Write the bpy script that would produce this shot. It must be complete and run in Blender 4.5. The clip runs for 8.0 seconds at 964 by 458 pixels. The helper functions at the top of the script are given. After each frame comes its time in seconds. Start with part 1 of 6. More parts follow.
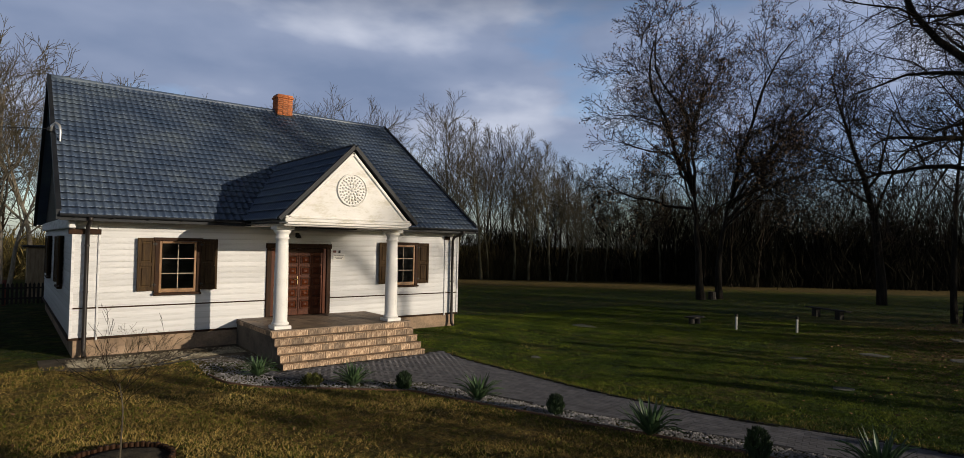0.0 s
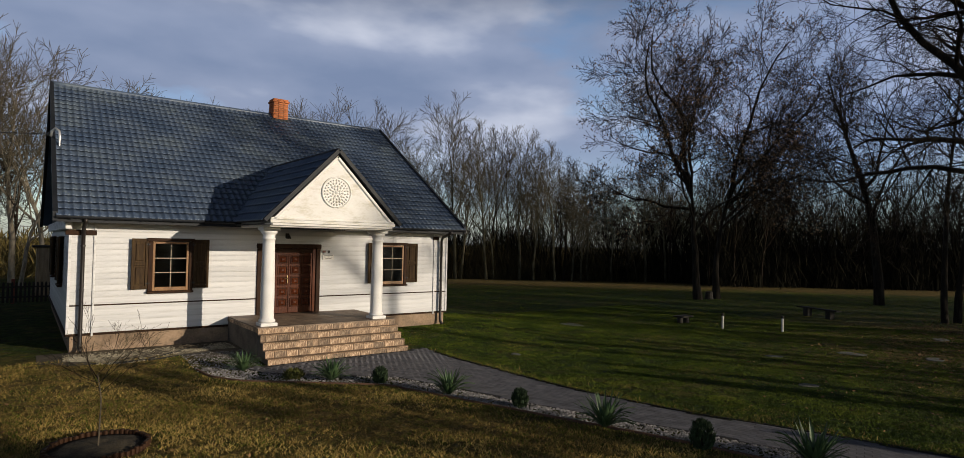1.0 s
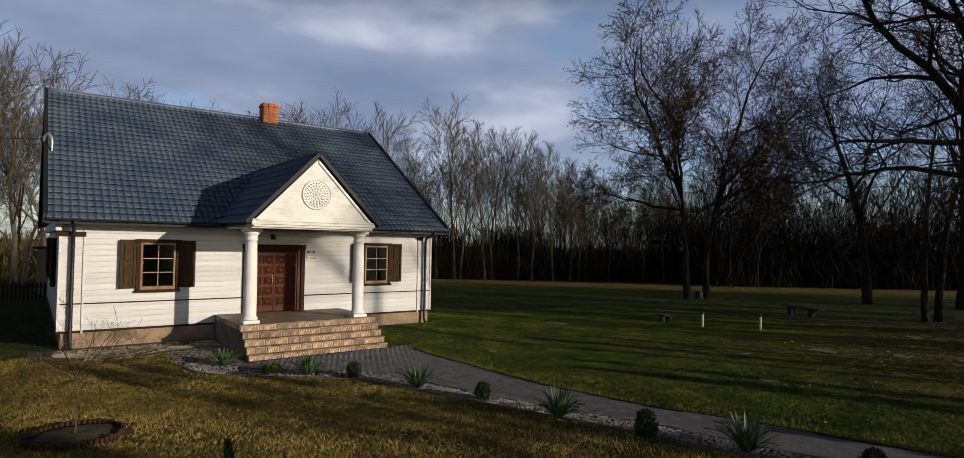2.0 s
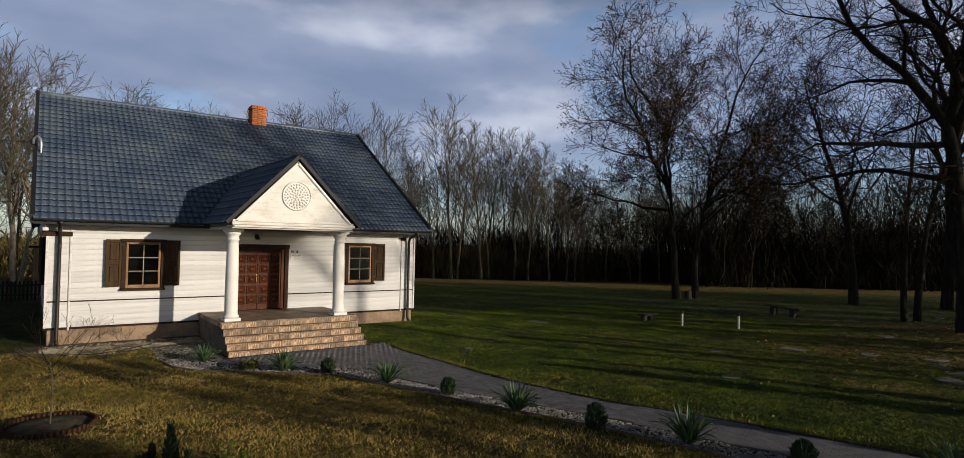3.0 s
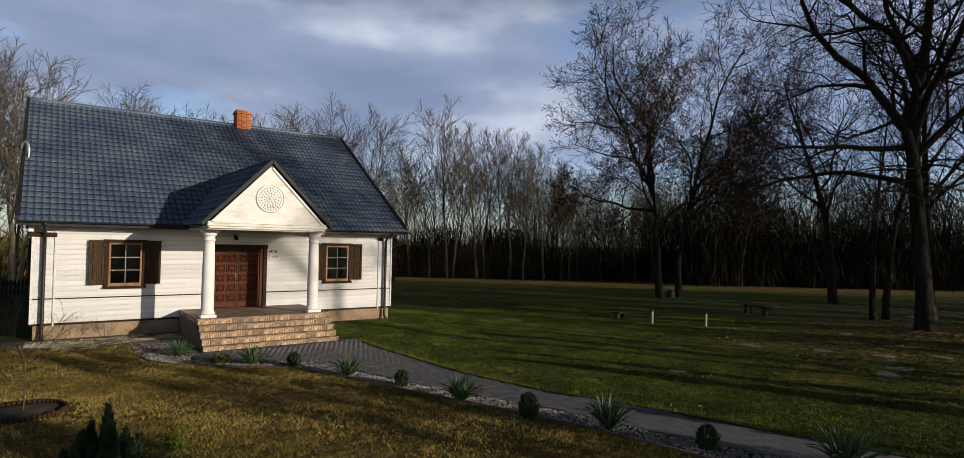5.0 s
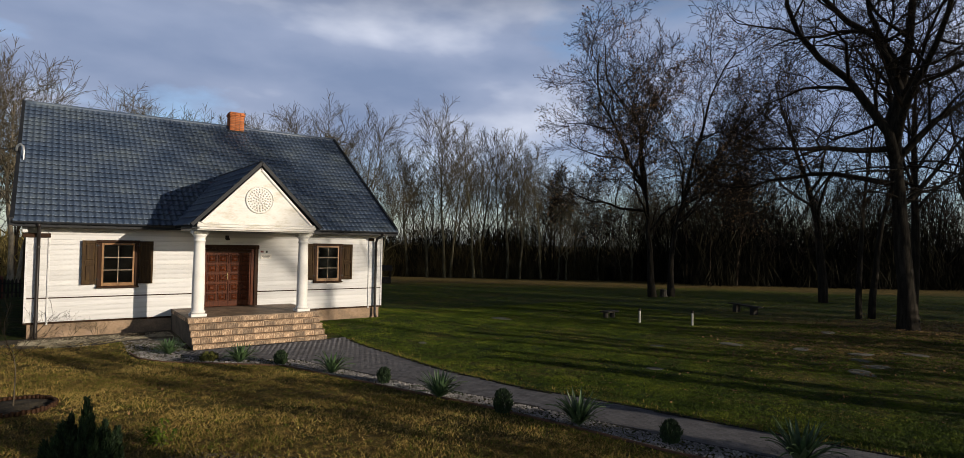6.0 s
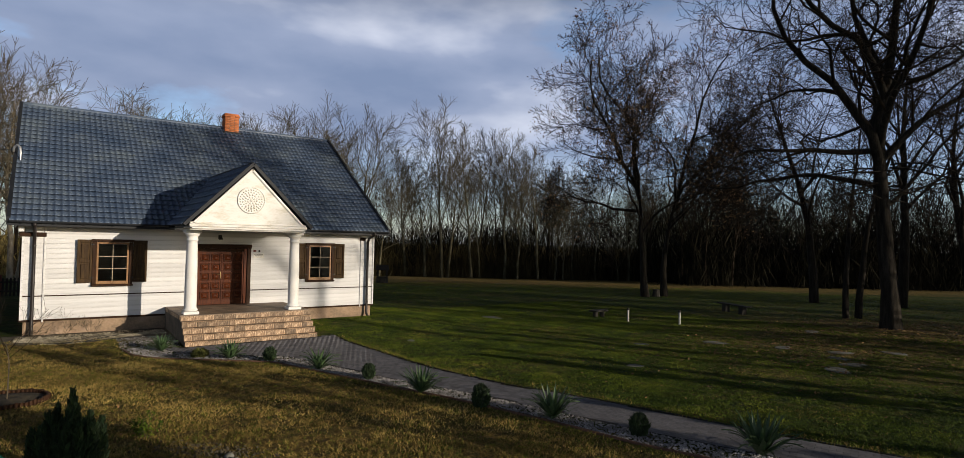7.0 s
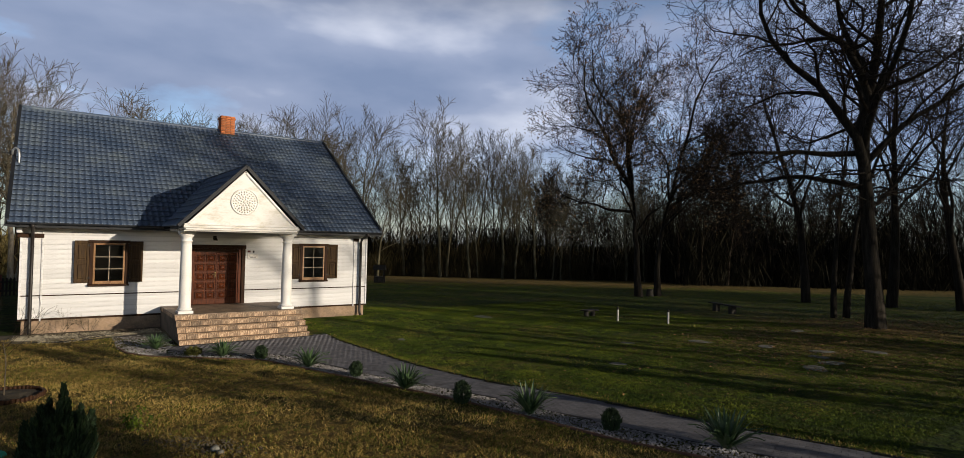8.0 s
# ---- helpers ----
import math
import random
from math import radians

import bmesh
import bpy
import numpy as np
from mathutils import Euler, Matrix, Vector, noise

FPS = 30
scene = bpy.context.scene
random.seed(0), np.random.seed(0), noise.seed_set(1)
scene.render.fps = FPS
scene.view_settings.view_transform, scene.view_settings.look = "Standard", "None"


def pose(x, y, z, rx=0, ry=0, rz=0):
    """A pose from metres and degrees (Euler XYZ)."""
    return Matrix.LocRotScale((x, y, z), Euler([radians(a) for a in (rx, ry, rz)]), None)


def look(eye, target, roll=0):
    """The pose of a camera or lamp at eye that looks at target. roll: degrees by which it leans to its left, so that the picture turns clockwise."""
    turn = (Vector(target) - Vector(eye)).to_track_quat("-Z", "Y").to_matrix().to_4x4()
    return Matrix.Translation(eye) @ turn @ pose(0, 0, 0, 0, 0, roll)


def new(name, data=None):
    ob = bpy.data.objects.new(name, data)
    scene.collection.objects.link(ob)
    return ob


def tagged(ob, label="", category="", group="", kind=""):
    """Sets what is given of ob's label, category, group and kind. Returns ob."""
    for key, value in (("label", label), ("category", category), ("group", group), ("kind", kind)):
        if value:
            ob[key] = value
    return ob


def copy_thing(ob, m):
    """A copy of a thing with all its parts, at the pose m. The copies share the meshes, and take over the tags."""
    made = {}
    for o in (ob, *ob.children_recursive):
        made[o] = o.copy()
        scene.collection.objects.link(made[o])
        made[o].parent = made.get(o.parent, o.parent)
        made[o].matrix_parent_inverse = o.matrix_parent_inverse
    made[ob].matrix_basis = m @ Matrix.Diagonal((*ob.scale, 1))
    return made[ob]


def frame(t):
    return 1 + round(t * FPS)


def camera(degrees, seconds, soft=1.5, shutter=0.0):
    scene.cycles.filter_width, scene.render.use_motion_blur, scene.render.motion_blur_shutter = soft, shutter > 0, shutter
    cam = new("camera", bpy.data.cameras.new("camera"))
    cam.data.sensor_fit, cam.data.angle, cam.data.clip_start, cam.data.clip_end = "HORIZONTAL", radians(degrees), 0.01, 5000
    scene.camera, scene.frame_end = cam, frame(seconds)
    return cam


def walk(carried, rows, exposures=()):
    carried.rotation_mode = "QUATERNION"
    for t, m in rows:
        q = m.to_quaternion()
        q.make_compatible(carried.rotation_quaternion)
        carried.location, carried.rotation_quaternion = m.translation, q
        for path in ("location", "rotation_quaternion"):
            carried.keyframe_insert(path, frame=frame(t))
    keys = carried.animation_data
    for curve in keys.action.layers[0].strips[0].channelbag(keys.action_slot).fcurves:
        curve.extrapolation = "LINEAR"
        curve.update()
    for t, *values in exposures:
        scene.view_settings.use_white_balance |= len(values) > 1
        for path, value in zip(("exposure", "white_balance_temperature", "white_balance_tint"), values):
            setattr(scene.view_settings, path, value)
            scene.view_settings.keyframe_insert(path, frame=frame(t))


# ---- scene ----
cam = camera(78.0, 8.0, soft=0.6)
PATH = [
    (0, (-1.275, -17.146, 3.049), (-0.025, -15.586, 3.102), 1.1),
    (0.5, (-1.103, -17.598, 3.066), (0.129, -16.024, 3.118), 1.1),
    (1, (-0.927, -18.059, 3.075), (0.293, -16.475, 3.127), 1.1),
    (1.5, (-0.78, -18.526, 3.075), (0.432, -16.936, 3.128), 1.0),
    (3, (-0.269, -19.804, 3.105), (0.931, -18.205, 3.158), 1.1),
    (3.5, (-0.142, -20.162, 3.117), (1.054, -18.56, 3.169), 1.1),
    (4, (-0.03, -20.518, 3.137), (1.164, -18.914, 3.188), 1.1),
    (4.5, (0.082, -20.831, 3.14), (1.273, -19.226, 3.191), 1.1),
    (6, (0.359, -21.696, 3.19), (1.546, -20.087, 3.239), 1.1),
    (6.5, (0.445, -21.962, 3.187), (1.63, -20.352, 3.236), 1.1),
    (7, (0.482, -22.245, 3.191), (1.667, -20.635, 3.24), 1.2),
    (7.5, (0.525, -22.52, 3.232), (1.708, -20.908, 3.279), 1.2),
    (8, (0.577, -22.797, 3.235), (1.759, -21.185, 3.283), 1.2),
]
walk(cam, [(t, look(eye, target, roll)) for t, eye, target, roll in PATH], [(0, -0.27), (1.5, -0.25), (3.5, -0.18), (5, -0.12), (6.5, -0.08), (8, -0.06)])

# ---- light ----
SUN = Vector((0.50, -1.0, 0.22)).normalized()
ELEV = math.asin(SUN.z)
AZIM = math.atan2(SUN.x, SUN.y)

world = bpy.data.worlds.new("sky")
scene.world = world
world.use_nodes = True
wt = world.node_tree
wt.nodes.clear()


def wnode(kind, **props):
    n = wt.nodes.new(kind)
    for k, v in props.items():
        setattr(n, k, v)
    return n


w_out = wnode("ShaderNodeOutputWorld")
w_bg = wnode("ShaderNodeBackground")
w_sky = wnode("ShaderNodeTexSky", sky_type="NISHITA", sun_disc=False, sun_elevation=ELEV, sun_rotation=AZIM)
w_scale = wnode("ShaderNodeMix", data_type="RGBA", blend_type="MULTIPLY")
w_scale.inputs["Factor"].default_value = 1.0
w_scale.inputs["B"].default_value = (0.130, 0.155, 0.200, 1)
wt.links.new(w_sky.outputs["Color"], w_scale.inputs["A"])
w_co = wnode("ShaderNodeTexCoord")
w_map = wnode("ShaderNodeMapping")
w_map.inputs["Scale"].default_value = (1.0, 1.0, 2.6)
w_map.inputs["Location"].default_value = (0.35, 0.1, 0.2)
wt.links.new(w_co.outputs["Generated"], w_map.inputs["Vector"])
w_n1 = wnode("ShaderNodeTexNoise")
w_n1.inputs["Scale"].default_value = 2.4
w_n1.inputs["Detail"].default_value = 7
w_n1.inputs["Roughness"].default_value = 0.52
w_n2 = wnode("ShaderNodeTexNoise")
w_n2.inputs["Scale"].default_value = 3.6
w_n2.inputs["Detail"].default_value = 5
w_n2.inputs["Roughness"].default_value = 0.45
wt.links.new(w_map.outputs["Vector"], w_n1.inputs["Vector"])
wt.links.new(w_map.outputs["Vector"], w_n2.inputs["Vector"])
w_ramp = wnode("ShaderNodeValToRGB")
w_ramp.color_ramp.elements[0].position, w_ramp.color_ramp.elements[0].color = 0.33, (0.200, 0.262, 0.410, 1)
w_ramp.color_ramp.elements[1].position, w_ramp.color_ramp.elements[1].color = 0.70, (0.62, 0.66, 0.78, 1)
w_mid = w_ramp.color_ramp.elements.new(0.52)
w_mid.color = (0.292, 0.350, 0.500, 1)
wt.links.new(w_n2.outputs["Fac"], w_ramp.inputs["Fac"])
w_cov = wnode("ShaderNodeMapRange")
w_cov.inputs["From Min"].default_value = 0.30
w_cov.inputs["From Max"].default_value = 0.44
wt.links.new(w_n1.outputs["Fac"], w_cov.inputs["Value"])
w_mix = wnode("ShaderNodeMix", data_type="RGBA")
# the deck breaks up towards the horizon
w_sep = wnode("ShaderNodeSeparateXYZ")
wt.links.new(w_co.outputs["Generated"], w_sep.inputs["Vector"])
w_low = wnode("ShaderNodeMapRange", interpolation_type="SMOOTHSTEP")
for key, value in (("From Min", 0.03), ("From Max", 0.20), ("To Min", 0.30), ("To Max", 1.0)):
    w_low.inputs[key].default_value = value
wt.links.new(w_sep.outputs["Z"], w_low.inputs["Value"])
w_cover = wnode("ShaderNodeMath", operation="MULTIPLY")
wt.links.new(w_cov.outputs["Result"], w_cover.inputs[0])
wt.links.new(w_low.outputs["Result"], w_cover.inputs[1])
wt.links.new(w_cover.outputs[0], w_mix.inputs["Factor"])
wt.links.new(w_scale.outputs["Result"], w_mix.inputs["A"])
wt.links.new(w_ramp.outputs["Color"], w_mix.inputs["B"])
# the sky above the view is dimmed to cut the fill light
w_dim = wnode("ShaderNodeMapRange", interpolation_type="SMOOTHSTEP")
for key, value in (("From Min", 0.31), ("From Max", 0.50), ("To Min", 1.2), ("To Max", 0.08)):
    w_dim.inputs[key].default_value = value
wt.links.new(w_sep.outputs["Z"], w_dim.inputs["Value"])
w_dimmed = wnode("ShaderNodeMix", data_type="RGBA", blend_type="MULTIPLY")
w_dimmed.inputs["Factor"].default_value = 1.0
wt.links.new(w_mix.outputs["Result"], w_dimmed.inputs["A"])
wt.links.new(w_dim.outputs["Result"], w_dimmed.inputs["B"])
# and lighter on the sun's side
w_dot = wnode("ShaderNodeVectorMath", operation="DOT_PRODUCT")
w_dot.inputs[1].default_value = Vector((SUN.x, SUN.y, 0)).normalized()
wt.links.new(w_co.outputs["Generated"], w_dot.inputs[0])
w_side = wnode("ShaderNodeMapRange", interpolation_type="SMOOTHSTEP")
for key, value in (("From Min", -0.35), ("From Max", 0.30), ("To Min", 1.0), ("To Max", 1.2)):
    w_side.inputs[key].default_value = value
wt.links.new(w_dot.outputs["Value"], w_side.inputs["Value"])
w_lit = wnode("ShaderNodeMix", data_type="RGBA", blend_type="MULTIPLY")
w_lit.inputs["Factor"].default_value = 1.0
wt.links.new(w_dimmed.outputs["Result"], w_lit.inputs["A"])
wt.links.new(w_side.outputs["Result"], w_lit.inputs["B"])
wt.links.new(w_lit.outputs["Result"], w_bg.inputs["Color"])
w_bg.inputs["Strength"].default_value = 1.0
wt.links.new(w_bg.outputs["Background"], w_out.inputs["Surface"])

sun = new("sun", bpy.data.lights.new("sun", "SUN"))
sun.data.energy, sun.data.angle, sun.data.color = 5.0, radians(0.45), (1.0, 0.86, 0.68)
sun.matrix_world = look(SUN * 60, (0, 0, 0))

# ---- materials ----


def material(name, colours, scale=4.0, fine=40.0, rough=0.8, bump=0.3, metal=0.0, spec=0.4, object_random=0.0, island=False, stretch=(1, 1, 1), bump_dist=0.01, coords="Object"):
    """A surface of two or three colours, mixed by a coarse and a fine noise, with relief and an uneven gloss."""
    m = bpy.data.materials.new(name)
    m.use_nodes = True
    nt = m.node_tree
    N, L = nt.nodes, nt.links
    b = N["Principled BSDF"]
    co = N.new("ShaderNodeTexCoord")
    mp = N.new("ShaderNodeMapping")
    mp.inputs["Scale"].default_value = stretch
    L.new(co.outputs[coords], mp.inputs["Vector"])
    n1, n2 = N.new("ShaderNodeTexNoise"), N.new("ShaderNodeTexNoise")
    for n, s, d in ((n1, scale, 5), (n2, fine, 3)):
        n.inputs["Scale"].default_value, n.inputs["Detail"].default_value = s, d
        L.new(mp.outputs["Vector"], n.inputs["Vector"])
    add = N.new("ShaderNodeMath")
    add.operation = "MULTIPLY_ADD"
    add.inputs[1].default_value = 0.45
    L.new(n2.outputs["Fac"], add.inputs[0])
    sub = N.new("ShaderNodeMath")
    sub.operation = "SUBTRACT"
    sub.inputs[1].default_value = 0.225
    L.new(n1.outputs["Fac"], sub.inputs[0])
    L.new(sub.outputs[0], add.inputs[2])
    ramp = N.new("ShaderNodeValToRGB")
    els = ramp.color_ramp.elements
    while len(els) < len(colours):
        els.new(0.5)
    for i, c in enumerate(colours):
        els[i].position = 0.3 + 0.4 * i / max(1, len(colours) - 1)
        els[i].color = (*c, 1)
    L.new(add.outputs[0], ramp.inputs["Fac"])
    colour = ramp.outputs["Color"]
    if object_random or island:
        src = N.new("ShaderNodeObjectInfo") if not island else N.new("ShaderNodeNewGeometry")
        hsv = N.new("ShaderNodeHueSaturation")
        mr = N.new("ShaderNodeMapRange")
        k = object_random or 0.3
        mr.inputs["To Min"].default_value, mr.inputs["To Max"].default_value = 1 - k, 1 + k
        L.new(src.outputs["Random" if not island else "Random Per Island"], mr.inputs["Value"])
        L.new(mr.outputs["Result"], hsv.inputs["Value"])
        L.new(colour, hsv.inputs["Color"])
        colour = hsv.outputs["Color"]
    L.new(colour, b.inputs["Base Color"])
    rr = N.new("ShaderNodeMapRange")
    rr.inputs["To Min"].default_value, rr.inputs["To Max"].default_value = max(0.02, rough - 0.12), min(1, rough + 0.12)
    L.new(n1.outputs["Fac"], rr.inputs["Value"])
    L.new(rr.outputs["Result"], b.inputs["Roughness"])
    b.inputs["Metallic"].default_value = metal
    b.inputs["Specular IOR Level"].default_value = spec
    if bump:
        bp = N.new("ShaderNodeBump")
        bp.inputs["Strength"].default_value, bp.inputs["Distance"].default_value = bump, bump_dist
        L.new(add.outputs[0], bp.inputs["Height"])
        L.new(bp.outputs["Normal"], b.inputs["Normal"])
    return m


M_BOARD = material("white_board", [(0.44, 0.44, 0.44), (0.585, 0.59, 0.60), (0.65, 0.655, 0.665)], 1.6, 24, 0.72, 0.25, spec=0.2, object_random=0.08, stretch=(0.5, 1, 6), bump_dist=0.004)
M_PLASTER = material("white_plaster", [(0.62, 0.62, 0.60), (0.71, 0.705, 0.69), (0.75, 0.745, 0.73)], 1.5, 30, 0.7, 0.2, bump_dist=0.004)
M_STAINED = material("stained_plaster", [(0.55, 0.53, 0.47), (0.69, 0.68, 0.66), (0.74, 0.735, 0.72)], 2.2, 14, 0.75, 0.2, stretch=(1, 1, 2.5), bump_dist=0.004)
M_PLINTH = material("plinth_plaster", [(0.16, 0.12, 0.085), (0.27, 0.19, 0.125), (0.33, 0.24, 0.17)], 2.0, 22, 0.9, 0.5, bump_dist=0.01)
M_DARKWOOD = material("dark_brown_wood", [(0.014, 0.0065, 0.003), (0.028, 0.012, 0.0055), (0.042, 0.019, 0.008)], 3, 30, 0.65, 0.3, spec=0.15, stretch=(6, 6, 0.8), bump_dist=0.003)
M_SHUTTER = material("shutter_wood", [(0.026, 0.015, 0.0075), (0.046, 0.028, 0.014), (0.066, 0.041, 0.0175)], 3, 30, 0.7, 0.3, spec=0.12, stretch=(6, 6, 0.8), bump_dist=0.003)
M_SASH = material("sash_wood", [(0.13, 0.062, 0.020), (0.20, 0.10, 0.036), (0.26, 0.14, 0.052)], 3, 30, 0.45, 0.2, stretch=(3, 3, 1), bump_dist=0.002)
M_MUNTIN = material("muntin_wood", [(0.20, 0.165, 0.115), (0.28, 0.23, 0.17)], 3, 30, 0.5, 0.1)
M_DOOR = material("door_wood", [(0.032, 0.0070, 0.0024), (0.060, 0.0135, 0.0032), (0.100, 0.024, 0.005)], 3, 26, 0.45, 0.25, spec=0.14, stretch=(6, 6, 0.7), bump_dist=0.003)
M_ROOF = material("roof_sheet", [(0.050, 0.078, 0.134), (0.072, 0.102, 0.160), (0.106, 0.138, 0.176)], 0.8, 9, 0.42, 0.1, spec=0.5, bump_dist=0.004)
M_TRIM = material("dark_metal_trim", [(0.010, 0.012, 0.016), (0.020, 0.023, 0.029)], 2, 20, 0.6, 0.1, spec=0.25)
M_PIPE = material("brown_drainpipe", [(0.010, 0.008, 0.008), (0.019, 0.015, 0.014)], 2, 20, 0.4, 0.1)
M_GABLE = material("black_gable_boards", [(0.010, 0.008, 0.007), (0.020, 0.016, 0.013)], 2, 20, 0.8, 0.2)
M_BRICK = material("chimney_brick", [(0.30, 0.085, 0.028), (0.42, 0.13, 0.045), (0.50, 0.18, 0.07)], 5, 40, 0.85, 0.5, object_random=0.22)
M_MORTAR = material("mortar", [(0.22, 0.17, 0.13), (0.32, 0.26, 0.2)], 6, 50, 0.9, 0.4)
M_TILE = material("step_tile", [(0.085, 0.050, 0.028), (0.24, 0.155, 0.092), (0.46, 0.35, 0.24)], 9, 40, 0.6, 0.25, object_random=0.5, bump_dist=0.003)
M_DECK = material("porch_floor_tile", [(0.12, 0.085, 0.057), (0.18, 0.13, 0.09), (0.23, 0.17, 0.12)], 3, 30, 0.6, 0.2, island=True)
M_STEPCORE = material("grey_render", [(0.06, 0.052, 0.045), (0.11, 0.095, 0.08), (0.14, 0.12, 0.10)], 2.5, 26, 0.9, 0.4)
M_GALV = material("galvanised_pipe", [(0.42, 0.43, 0.44), (0.55, 0.56, 0.57)], 3, 30, 0.4, 0.1, metal=0.6)
M_IRON = material("black_iron", [(0.008, 0.008, 0.008), (0.02, 0.02, 0.02)], 4, 30, 0.5, 0.1)
M_BRASS = material("worn_brass", [(0.16, 0.12, 0.06), (0.24, 0.18, 0.09)], 6, 40, 0.35, 0.1, metal=0.9)
M_SIGN = material("pale_enamel", [(0.62, 0.60, 0.56), (0.72, 0.70, 0.66)], 6, 40, 0.4, 0.0)
M_RED = material("red_enamel", [(0.10, 0.012, 0.010), (0.15, 0.02, 0.016)], 6, 40, 0.4, 0.0)
M_INK = material("dark_ink", [(0.03, 0.03, 0.035), (0.06, 0.06, 0.06)], 6, 40, 0.6, 0.0)
M_PAVER = material("grey_paver", [(0.085, 0.085, 0.097), (0.120, 0.120, 0.134), (0.16, 0.159, 0.172)], 4, 60, 0.85, 0.4, object_random=0.16)
M_PAVER_FAR = material("grey_paver_rest", [(0.085, 0.085, 0.097), (0.120, 0.120, 0.134), (0.16, 0.159, 0.172)], 4, 60, 0.85, 0.4, island=True, object_random=0.16)
M_SAND = material("joint_sand", [(0.016, 0.015, 0.014), (0.034, 0.031, 0.028)], 3, 60, 0.95, 0.4)
M_KERB = material("reddish_edging", [(0.075, 0.040, 0.028), (0.15, 0.075, 0.046)], 4, 40, 0.85, 0.3)
M_GRAVEL = material("pale_gravel", [(0.11, 0.105, 0.10), (0.22, 0.21, 0.205), (0.38, 0.365, 0.355)], 3, 30, 0.85, 0.2, island=True, object_random=0.35)
M_GRAVEL_WARM = material("tan_gravel", [(0.13, 0.11, 0.075), (0.26, 0.23, 0.165), (0.40, 0.36, 0.27)], 3, 30, 0.85, 0.2, island=True, object_random=0.35)
M_TEAL = material("teal_plastic", [(0.02, 0.22, 0.15), (0.03, 0.30, 0.21)], 6, 30, 0.4, 0.2)
M_MULCH = material("dark_mulch", [(0.016, 0.013, 0.008), (0.045, 0.036, 0.022), (0.085, 0.068, 0.04)], 5, 40, 0.95, 0.8, bump_dist=0.03)
M_SOIL = material("bare_soil", [(0.035, 0.028, 0.018), (0.075, 0.060, 0.040), (0.12, 0.10, 0.07)], 3, 50, 0.95, 0.8, bump_dist=0.02)
M_BARK = material("grey_bark", [(0.008, 0.0068, 0.0055), (0.018, 0.0155, 0.012), (0.034, 0.029, 0.023)], 3, 22, 0.95, 0.9, stretch=(3, 3, 0.5), bump_dist=0.03, spec=0.1)
M_TWIG = material("twig_bark", [(0.014, 0.010, 0.007), (0.032, 0.024, 0.017)], 2, 12, 0.95, 0.0, spec=0.1)
# lighter than M_BARK: sunlight on the wood's edge is put into the colour
M_EDGEBARK = material("sunlit_olive_bark", [(0.028, 0.025, 0.015), (0.066, 0.060, 0.036), (0.13, 0.12, 0.08)], 1.2, 12, 0.95, 0.5, stretch=(2, 2, 0.6), bump_dist=0.02, spec=0.1)
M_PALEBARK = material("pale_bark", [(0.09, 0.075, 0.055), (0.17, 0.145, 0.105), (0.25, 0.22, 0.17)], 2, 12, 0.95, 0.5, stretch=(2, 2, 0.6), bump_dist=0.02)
# paler than M_TWIG; on the far crowns it also carries the sun
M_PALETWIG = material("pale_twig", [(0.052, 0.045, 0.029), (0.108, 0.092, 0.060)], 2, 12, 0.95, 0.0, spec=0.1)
M_DRYLEAF = material("dry_leaf", [(0.07, 0.038, 0.016), (0.15, 0.082, 0.034), (0.23, 0.135, 0.06)], 2, 12, 0.9, 0.0, island=True, object_random=0.35)
M_SHRUB = material("dark_conifer", [(0.012, 0.026, 0.010), (0.028, 0.052, 0.018), (0.05, 0.08, 0.028)], 4, 30, 0.8, 0.0, island=True, object_random=0.35)
M_CYPRESS = material("bluish_conifer", [(0.004, 0.014, 0.003), (0.009, 0.025, 0.006), (0.022, 0.043, 0.010)], 4, 30, 0.75, 0.0, island=True, object_random=0.3)
M_YUCCA = material("yucca_leaf", [(0.026, 0.058, 0.022), (0.052, 0.095, 0.038), (0.12, 0.165, 0.07)], 3, 20, 0.5, 0.1, object_random=0.25)
# near-black, as the shade inside the wood is put into the twig colour
M_THICKET = material("shaded_thicket_twigs", [(0.005, 0.005, 0.004), (0.010, 0.0095, 0.006), (0.018, 0.016, 0.010)], 0.4, 6, 0.95, 0.0, spec=0.05, island=True, object_random=0.4)
M_GREYWOOD = material("weathered_wood", [(0.010, 0.009, 0.007), (0.020, 0.018, 0.014), (0.036, 0.031, 0.025)], 3, 30, 0.9, 0.4, stretch=(3, 3, 1))
M_SHEDWOOD = material("shed_boards", [(0.12, 0.085, 0.05), (0.20, 0.15, 0.095), (0.27, 0.21, 0.14)], 2, 20, 0.85, 0.3, stretch=(4, 4, 0.7), object_random=0.2)
M_FENCE = material("fence_wood", [(0.010, 0.008, 0.007), (0.022, 0.018, 0.015)], 3, 30, 0.8, 0.3)
M_FENCEPOST = material("red_post", [(0.10, 0.025, 0.018), (0.16, 0.045, 0.03)], 3, 30, 0.8, 0.3)
M_POST = material("pale_post", [(0.40, 0.39, 0.36), (0.55, 0.54, 0.50)], 4, 30, 0.7, 0.2)
M_STONE = material("pale_stone", [(0.08, 0.08, 0.068), (0.13, 0.13, 0.115), (0.19, 0.19, 0.17)], 4, 30, 0.9, 0.5)
M_BLADE = material("grass_blades", [(0.020, 0.040, 0.0022), (0.062, 0.094, 0.0060), (0.128, 0.156, 0.014)], 0.8, 4.5, 0.8, 0.0, island=True, object_random=0.35, spec=0.2)
